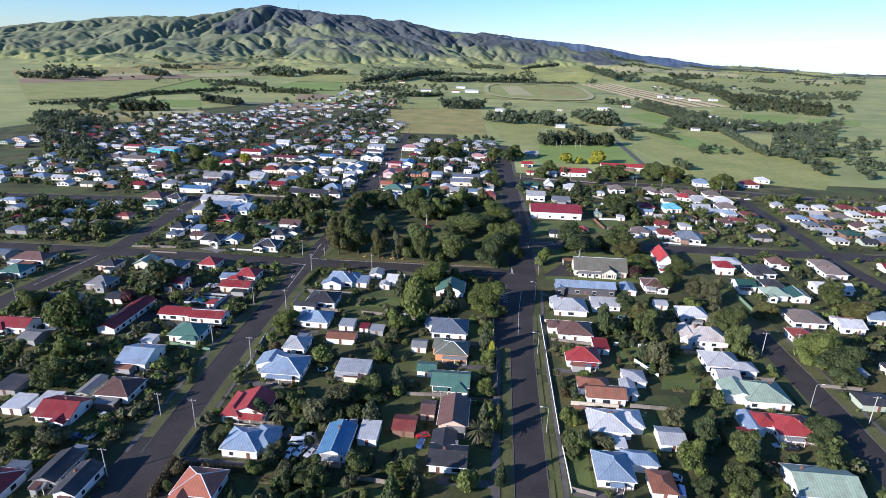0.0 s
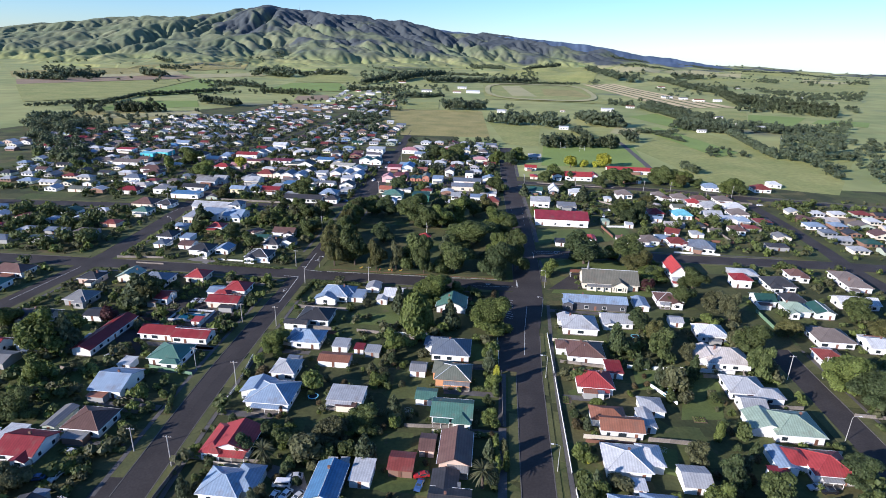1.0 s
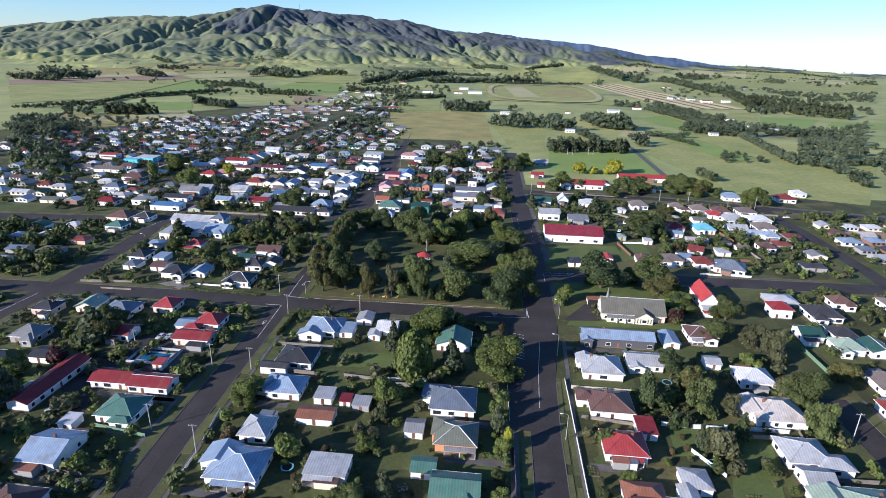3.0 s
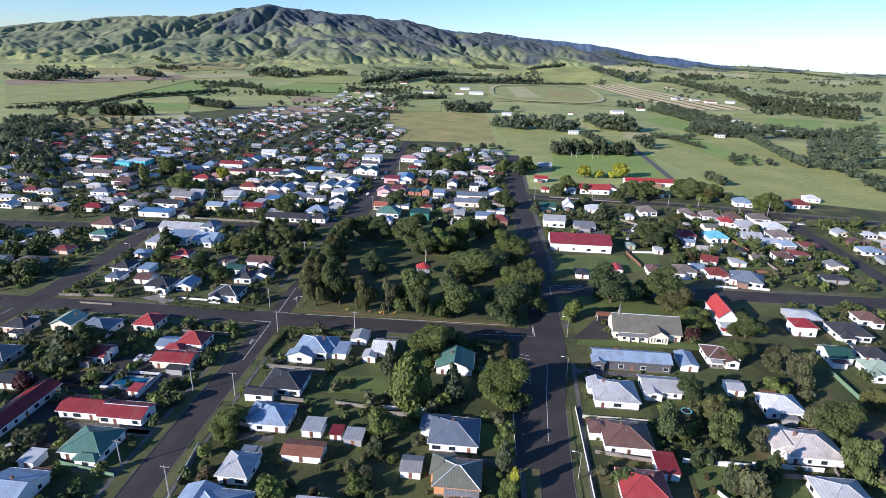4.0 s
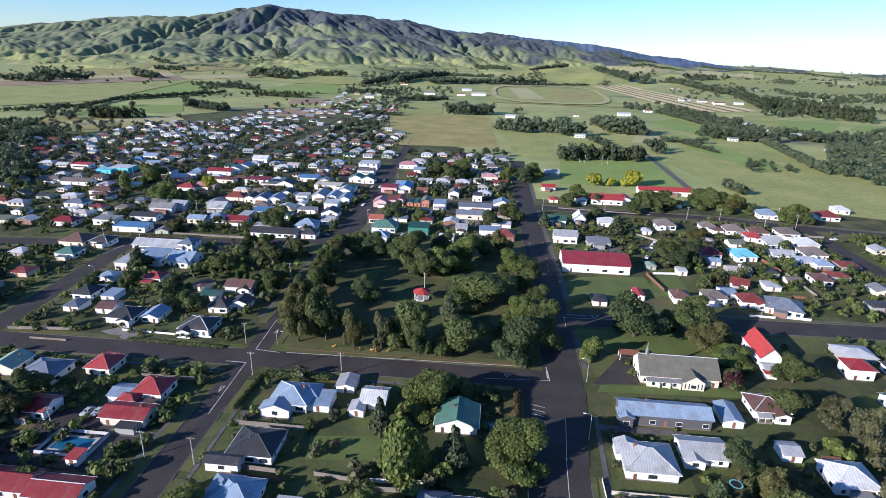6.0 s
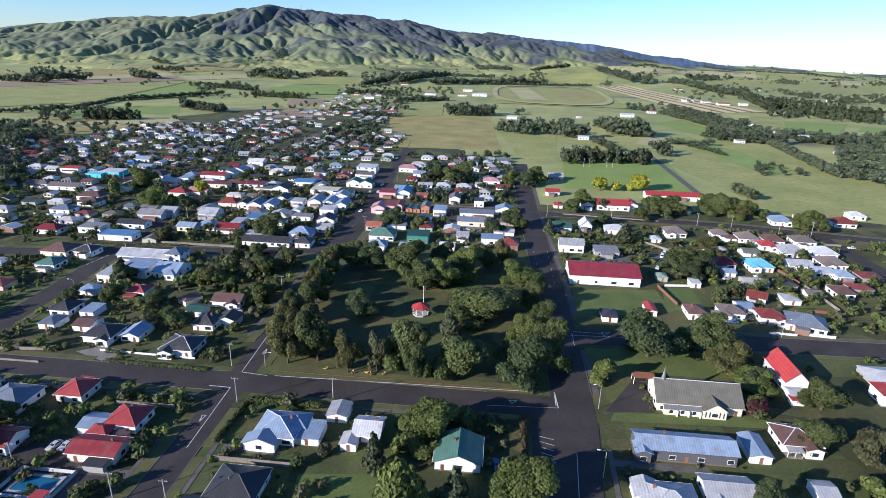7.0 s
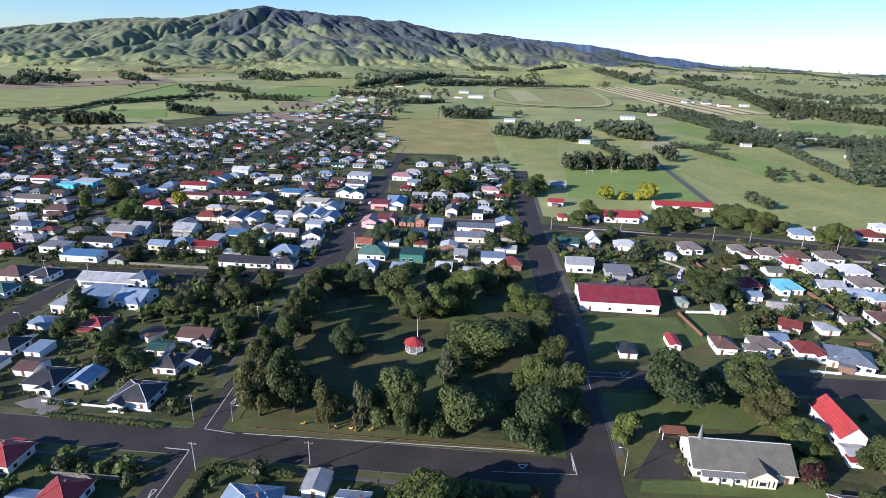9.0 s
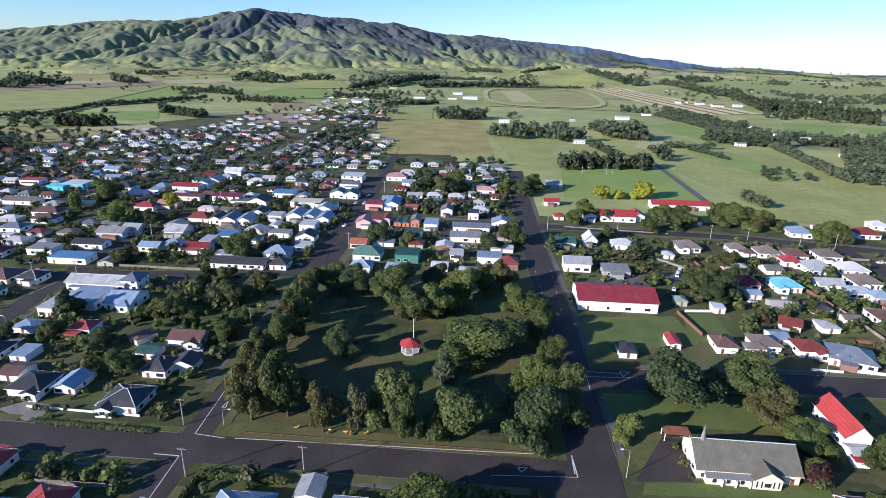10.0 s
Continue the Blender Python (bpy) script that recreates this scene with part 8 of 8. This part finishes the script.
area('lawn', (42.0, 147.4), (53.0, 144.8), (55.1, 156.1), (44.0, 157.6))
area('lawn', (-45.8, 109.2), (-14.6, 112.6), (-15.0, 115.3), (-47.0, 112.6))
area('lawn', (52.6, 431.5), (81.8, 429.3), (89.7, 453.1), (69.5, 454.6))
area('lawn', (-183.2, 563.1), (-159.1, 567.7), (-176.0, 619.7), (-200.2, 614.7))
area('lawn', (-8.3, 197.2), (2.8, 197.8), (2.1, 210.8), (-6.7, 209.5))
area('lawn', (-2.3, 159.4), (3.7, 159.6), (2.9, 163.4), (-2.0, 162.7))
area('lawn', (126.1, 359.0), (142.7, 361.4), (144.9, 377.4), (132.2, 375.5))
area('lawn', (-142.7, 161.9), (-131.5, 159.6), (-139.7, 174.5), (-148.3, 172.5))
area('lawn', (-164.6, 194.7), (-148.7, 189.4), (-154.9, 204.2), (-162.5, 206.0))
area('asphalt', (-161.5, 416.6), (-112.6, 424.7), (-111.9, 467.7), (-174.5, 466.7))
area('asphalt', (-156.8, 460.0), (-99.4, 476.1), (-106.7, 540.8), (-172.2, 528.5))
area('asphalt', (-218.3, 407.2), (-163.0, 416.4), (-177.9, 450.4), (-214.4, 444.2))
area('asphalt', (-210.9, 450.6), (-180.6, 455.9), (-189.6, 491.0), (-222.0, 490.9))
area('asphalt', (-373.2, 499.3), (-280.1, 516.8), (-305.8, 563.6), (-400.1, 544.9))
area('asphalt', (-175.3, 536.6), (-125.4, 546.0), (-132.2, 589.5), (-185.1, 587.6))
area('gravel', (-43.8, 436.0), (-21.5, 439.6), (-15.7, 463.4), (-43.5, 465.4))
clothesline(-24.0, 162.6)
clothesline(50.1, 153.4)
clothesline(-55.6, 222.6)
clothesline(-31.8, 228.0)
clothesline(61.5, 185.6)
clothesline(-147.9, 314.6)
clothesline(102.0, 371.1)
trampoline(-56.0, 167.5)
trampoline(59.9, 183.5)
trampoline(58.0, 223.9)
garden_bed(73.9, 134.1, 5.0, 3.0)
garden_bed(-39.9, 175.8, 4.0, 2.5)
garden_bed(-55.1, 114.0, 6.0, 2.5)
garden_bed(-52.7, 226.8, 3.0, 2.0)
garden_bed(66.5, 171.8, 4.0, 3.0)
garden_bed(136.1, 365.4, 6.0, 3.0)
garden_bed(-33.9, 189.1, 5.0, 2.0)
garden_bed(52.1, 205.6, 4.0, 3.0)
garden_bed(26.1, 177.0, 3.0, 4.0)
garden_bed(-66.1, 166.6, 4.0, 2.0)
mark(-82.9, 273.5, 7.2, 276.1, 0.30, 0)
mark(-3.0, 270.0, -0.4, 270.3, 0.25, 0)
mark(-3.0, 270.0, -2.1, 268.4, 0.25, 0)
mark(-0.4, 270.3, -2.1, 268.4, 0.25, 0)
mark(34.4, 322.3, 37.8, 322.7, 0.25, 0)
mark(34.4, 322.3, 35.0, 319.4, 0.25, 0)
mark(37.8, 322.7, 35.0, 319.4, 0.25, 0)
car(84.8, 423.4, 70, 'white', 'van')
car(96.5, 429.1, 80, 'white', 'car')
car(-67.2, 447.7, 0, 'black', 'car')
car(-232.0, 384.6, 0, 'red', 'car')
car(-288.2, 621.3, 0, 'red', 'car')
car(-149.2, 575.5, 0, 'red', 'car')
car(-141.0, 571.1, 0, 'red', 'car')
car(-109.0, 532.7, 80, 'silver', 'car')
car(-103.2, 477.6, 80, 'white', 'car')
car(49.8, 427.9, 0, 'silver', 'car')
car(-157.3, 646.9, 60, 'white', 'car')
car(-256.3, 447.0, 10, 'black', 'car')
car(-190.8, 451.8, 0, 'silver', 'car')
car(-163.3, 461.9, 60, 'white', 'car')
car(-157.9, 466.3, 60, 'white', 'car')
car(-252.9, 406.6, 20, 'white', 'car')
car(-109.0, 406.8, 10, 'blue', 'car')
sheet("yard", ((3.6, 192), (11, 192), (13, 262), (3.6, 262)), M_ASPHALT, 0.09, "dark asphalt parking bays beside the street", "yard", step=200)
sheet("yard", ((18, 226), (20.5, 226), (24.2, 262), (20, 262)), M_ASPHALT, 0.134, "dark asphalt street corner", "yard", step=200)
sheet("yard", ((-105.3, 391.6), (-89.1, 394.1), (-94.6, 468.3), (-110.6, 465.6)), M_ASPHALT, 0.136, "wide dark asphalt main street", "yard", step=200)
sheet("yard", ((-110.6, 465.6), (-94.6, 468.3), (-111.5, 620.7), (-123.2, 618.3)), M_ASPHALT, 0.136, "wide dark asphalt main street", "yard", step=200)


# ---- landmarks
def bandstand(x, y):
    ob = thing("bandstand", x, y, 0, 0, "white open park rotunda with a red octagonal roof", "bandstand")
    n, r = 8, 3.4
    ring = [(math.cos(6.2832 * (i + 0.5) / n), math.sin(6.2832 * (i + 0.5) / n)) for i in range(n)]
    part("floor", mesh("floor", [(a * r, b * r, z) for z in (0, 0.6) for a, b in ring], [tuple(range(n, 2 * n))] + [(i, (i + 1) % n, n + (i + 1) % n, n + i) for i in range(n)], M_CONC), ob)
    V = [(a * (r + 0.7), b * (r + 0.7), 3.5) for a, b in ring] + [(a * (r + 0.7), b * (r + 0.7), 3.7) for a, b in ring] + [(0, 0, 5.6)]
    part("roof", mesh("roof", V, [tuple(reversed(range(n)))] + [(i, (i + 1) % n, n + (i + 1) % n, n + i) for i in range(n)] + [(n + i, n + (i + 1) % n, 2 * n) for i in range(n)], M_ROOF["scarlet"]), ob)
    post = mesh("post", *tube([(0, 0, 0.6), (0, 0, 3.55)], [0.1, 0.1], 6), M_WHITE)
    for i, (a, b) in enumerate(ring):
        part("post", post, ob, pose(a * r, b * r, 0))
        c, d = ring[(i + 1) % n]
        if i != 5:
            part("railing", mesh("railing", *tube([(a * r, b * r, 1.5), (c * r, d * r, 1.5)], [0.06, 0.06], 4), M_WHITE), ob)


bandstand(-40.2, 328)
flag = thing("flagpole", -40.0, 335, 0, 0, "slim white flagpole with a ball finial", "flagpole")
part("shaft", mesh("shaft", *tube([(0, 0, 0), (0, 0, 9.6)], [0.14, 0.08], 8), M_WHITE), flag)
part("finial", mesh("finial", *tube([(0, 0, 9.6), (0, 0, 9.75), (0, 0, 9.9)], [0.05, 0.14, 0.04], 8), M_WHITE), flag)


def goal(x, y):
    ob = thing("goal_posts", x, y, 0, 8, "tall white rugby goal posts on a playing field", "goal posts")
    up = mesh("upright", *tube([(0, 0, 0), (0, 0, 9)], [0.09, 0.06], 6), M_WHITE)
    part("upright", up, ob, pose(-2.8, 0, 0))
    part("upright", up, ob, pose(2.8, 0, 0))
    part("crossbar", mesh("crossbar", *tube([(-2.8, 0, 3), (2.8, 0, 3)], [0.06, 0.06], 6), M_WHITE), ob)


COURSE = ((-32, 1330), (235, 1300), (262, 1940), (-50, 1885))


def course():
    """The worn oval track round the far showground field."""
    (ax, ay), (bx, by), (cx, cy), (dx, dy) = COURSE
    V, n = [], 72
    for k in (0.90, 0.99):
        for i in range(n):
            a = 2 * math.pi * i / n
            s = (1 + k * math.copysign(abs(math.cos(a)) ** 0.6, math.cos(a))) / 2
            t = (1 + k * math.copysign(abs(math.sin(a)) ** 0.6, math.sin(a))) / 2
            x, y = (ax * (1 - s) + bx * s) * (1 - t) + (dx * (1 - s) + cx * s) * t, (ay * (1 - s) + by * s) * (1 - t) + (dy * (1 - s) + cy * s) * t
            V.append((x, y, land(x, y) + 2.2))
    Fc = [(i, (i + 1) % n, n + (i + 1) % n, n + i) for i in range(n)]
    return tagged(new("race_track", mesh("race_track", V, Fc, M_FIELDS["dry"])), "worn pale oval track round a grass field", "track", kind="structure")


course()
goal(74, 672)
goal(96, 671)


def pool(x, y):
    ob = thing("swimming_pool", x, y, 0, 0, "blue motel swimming pool in a pale fenced surround", "swimming pool")
    part("rim", mesh("rim", *join(box(-6, -3.4, 0, 6, -2.6, 0.3), box(-6, 2.6, 0, 6, 3.4, 0.3), box(-6, -2.6, 0, -5.2, 2.6, 0.3), box(5.2, -2.6, 0, 6, 2.6, 0.3)), M_CONC), ob)
    part("water", mesh("water", *box(-5.2, -2.6, 0.05, 5.2, 2.6, 0.18), M_WATER), ob)
    for x0, y0, x1, y1 in ((-7.5, -4.8, 7.5, -4.8), (-7.5, 4.8, 7.5, 4.8), (-7.5, -4.8, -7.5, 4.8), (7.5, -4.8, 7.5, 4.8)):
        part("screen", mesh("screen", *tube([(x0, y0, 0.6), (x1, y1, 0.6)], [0.6, 0.6], 4), M_ROOF["zinc"]), ob)


pool(-123.5, 216.8)


def steeple(x, y, z):
    ob = thing("steeple", x, y, z, 0, "slender grey metal church spire on a roof ridge", "steeple")
    part("spire", mesh("spire", *tube([(0, 0, 0), (0, 0, 1.2), (0, 0, 5.6)], [0.75, 0.7, 0.05], 8), M_ROOF["grey"]), ob)


steeple(46.2, 277.2, 7.0)
mast = thing("radio_mast", -1560, 4575, land(-1560, 4575) - 2, 0, "tall thin radio mast on the hilltop", "radio mast")
part("mast", mesh("mast", *tube([(0, 0, 0), (0, 0, 45)], [2.2, 1.0], 5), M_STEEL), mast)
for gx, gy, gw in ((72, 573, 17), (85, 576, 11), (96, 578, 9), (104, 582, 20)):
    tree("shrub", gx, gy, gw, gw * 0.72, "gold")
tree("shrub", 73.7, 272.1, 8, 7.5, "copper")
tree("shrub", -152, 207, 9, 8, "copper")
tree("shrub", -232, 505, 14, 11, "gold")
tree("shrub", 128, 368, 7, 4, "gold")

# the church's low side aisle, its slit windows and buttresses
part("aisle_wall", mesh("aisle_wall", *box(-11.0, -8.0, 0, 0.2, -6.31, 2.35), M_WALL["cream"]), church)
part("aisle_roof", mesh("aisle_roof", [(-11.3, -8.35, 2.3), (0.4, -8.35, 2.3), (0.4, -6.3, 3.15), (-11.3, -6.3, 3.15), (-11.3, -8.35, 2.44), (0.4, -8.35, 2.44), (0.4, -6.3, 3.29), (-11.3, -6.3, 3.29)], box(0, 0, 0, 1, 1, 1)[1], M_ROOF["grey"]), church)
for i in range(3):
    part("window", WINDOWS[(1.1, 1.2)][2], church, pose(-9.0 + 3.5 * i, -8.004, 0.8))
    part("buttress", mesh("buttress", *box(-7.4 + 3.5 * i, -8.7, 0, -7.0 + 3.5 * i, -8.01, 2.1), M_WALL["cream"]), church)
slit = mesh("slit_window", *box(-0.16, -0.05, 0, 0.16, 0, 1.9), M_GLASS)
for sx in (1.3, 2.5, 5.5, 6.7):
    part("slit_window", slit, church, pose(sx, -8.605, 0.7))

# small porch frame at the church's west end
porch = thing("porch_canopy", 43.0, 287.5, 0, 0, "rust-red timber porch canopy beside the church", "porch canopy")
post = mesh("post", *box(-0.1, -0.1, 0, 0.1, 0.1, 2.6), M_WHITE)
for px, py in ((-3.4, -1.6), (3.4, -1.6), (-3.4, 1.6), (3.4, 1.6)):
    part("post", post, porch, pose(px, py, 0))
for k in range(9):
    part("slat", mesh("slat", *box(-3.8, -1.9 + 0.45 * k, 2.62, 3.8, -1.62 + 0.45 * k, 2.74), M_ROOF["rust"]), porch)

# play figures on springs and a low rail along the park's front edge
M_PLAY = {"yellow": mat("play_yellow", (0.55, 0.33, 0.05), rough=0.45, amount=0.15, bump=0), "orange": mat("play_orange", (0.50, 0.16, 0.05), rough=0.45, amount=0.15, bump=0)}


def spring_rider(x, y, turn, colour):
    ob = thing("spring_rider", x, y, 0, turn, "%s playground spring rider on short grass" % colour, "spring rider", "play figures")
    coil = [(0.14 * math.cos(k * 1.05), 0.14 * math.sin(k * 1.05), 0.02 * k) for k in range(25)]
    part("spring", mesh("spring", *tube(coil, [0.03] * 25, 5), M_STEEL), ob)
    part("body", mesh("body", *tube([(-0.75, 0, 0.62), (-0.4, 0, 0.66), (0.1, 0, 0.62), (0.5, 0, 0.8), (0.72, 0, 1.2), (0.95, 0, 1.25)], [0.1, 0.26, 0.28, 0.22, 0.17, 0.08], 8), M_PLAY[colour]), ob)
    part("handle", mesh("handle", *tube([(0.5, -0.35, 1.0), (0.5, 0.35, 1.0)], [0.03, 0.03], 5), M_STEEL), ob)
    return ob


for px, py, turn, colour in ((-66.9, 279.6, 20, "yellow"), (-57.0, 278.6, 70, "orange"), (-52.2, 279.1, -15, "yellow"), (-50.6, 278.4, 100, "orange"), (-46.2, 279.2, 40, "yellow")):
    spring_rider(px, py, turn, colour)
barrier = thing("park_rail", -82, 276.1, 0, 0, "low brown timber rail on short posts beside the park", "rail fence")
stub = mesh("post", *box(-0.09, -0.09, 0, 0.09, 0.09, 0.6), M_FENCE["brown"])
bar = mesh("rail", *box(0.0, -0.05, 0.38, 2.0, 0.05, 0.5), M_FENCE["brown"])
for i in range(43):
    part("post", stub, barrier, pose(2.0 * i, 0, 0))
    if i < 42:
        part("rail", bar, barrier, pose(2.0 * i, 0, 0))

# wires along the western and eastern streets
for (xa, ya), (xb, yb) in (((-86, 95), (-85.5, 128)), ((-85.5, 128), (-85.6, 162)), ((-85.6, 162), (-86, 205)), ((-86, 205), (-86.5, 255))):
    for k in (-1.0, 1.0):
        wire((xa + k, ya, 9.0), (xb + k, yb, 9.0))


# concrete drives from the streets to the nearer houses
def drive(x0, x1, y, w=2.8):
    z = 0.045
    tagged(new("driveway", mesh("driveway", *box(min(x0, x1), y - w / 2, -0.05, max(x0, x1), y + w / 2, z), M_PATH)), "grey concrete driveway beside a house", "driveway", kind="structure")


_rng = random.Random(3)
for fx, fy, fw, fd in list(FOOT):
    if not 80 < fy < 262 or fw * fd < 24:
        continue
    for edge, lo, hi in ((5.5, -22, 4), (25, 26, 46), (-83.5, -82, -60), (-101.5, -128, -103)):
        if lo < fx < hi and _rng.random() < 0.65:
            inner = fx + (fw + 0.3 if edge > fx else -fw - 0.3)
            far_end = fx - (fw * 0.4 if edge > fx else -fw * 0.4)
            yy = fy - fd - 1.6
            if clear(far_end, yy, 1, 1.2, 0.1):
                drive(edge, far_end, yy)


# paling fences between the back gardens
_rng = random.Random(12)
for fx, fy, fw, fd in list(FOOT):
    if not (75 < fy < 250 and -160 < fx < 150) or fw * fd < 24 or _rng.random() < 0.35:
        continue
    yy = fy + fd + _rng.uniform(1.5, 4.0)
    xa, xb = fx - fw - _rng.uniform(1, 5), fx + fw + _rng.uniform(1, 5)
    if all(clear(xa + (xb - xa) * k / 6, yy, 0.8, 0.4, 0.1) and not near_road(xa + (xb - xa) * k / 6, yy, 3) for k in range(7)):
        fence(xa, yy, xb, yy + _rng.uniform(-0.4, 0.4), _rng.choice(["timber", "white", "timber", "cream", "brown"]), _rng.uniform(1.1, 1.7))

# ---- the long range beyond the plain, its haze painted as blue
def distant_range():
    crest = ((-10.3, 280), (-5.9, 238), (-2.4, 207), (0.2, 199), (2.8, 182), (5.4, 166), (7.9, 150), (10.4, 121), (12.9, 81), (15.3, 66), (17.6, 40), (19.5, 17), (21.7, -7), (24.3, -52))     # bearing in degrees, height
    ks, hs = (np.array(c, float) for c in zip(*crest))
    V, n, m = [], 300, 8
    for i in range(n):
        k = ks[0] + (ks[-1] - ks[0]) * i / (n - 1)
        h = float(np.interp(k, ks, hs)) + 5 * noise.noise((k * 1.1, 0.5, 2.0)) + 3 * noise.noise((k * 3.2, 1.5, 2.0))
        for j in range(m):
            f = j / (m - 1)
            r = 4885 - 330 * (1 - f) + (50 * noise.noise((k * 0.9, f * 2, 4)) + 25 * noise.noise((k * 2.6, f * 3, 9)) if 0 < j < m - 1 else 0)
            V.append((r * math.sin(radians(k)), r * math.cos(radians(k)), -30 + (h + 30) * f ** 0.7))
    Fc = [(m * i + j, m * i + m + j, m * i + m + 1 + j, m * i + 1 + j) for i in range(n - 1) for j in range(m - 1)]
    tagged(new("backdrop", mesh("backdrop", V, Fc, M_RANGE, True)), "long low range of far hills painted haze-blue", "hills", kind="structure")


# blue base colour imitates haze lying over distant bush
M_RANGE = mat("far_hazed_bush", (0.085, 0.125, 0.20), rough=0.95, noise_scale=0.004, amount=0.25, fine=0.02, bump=0)
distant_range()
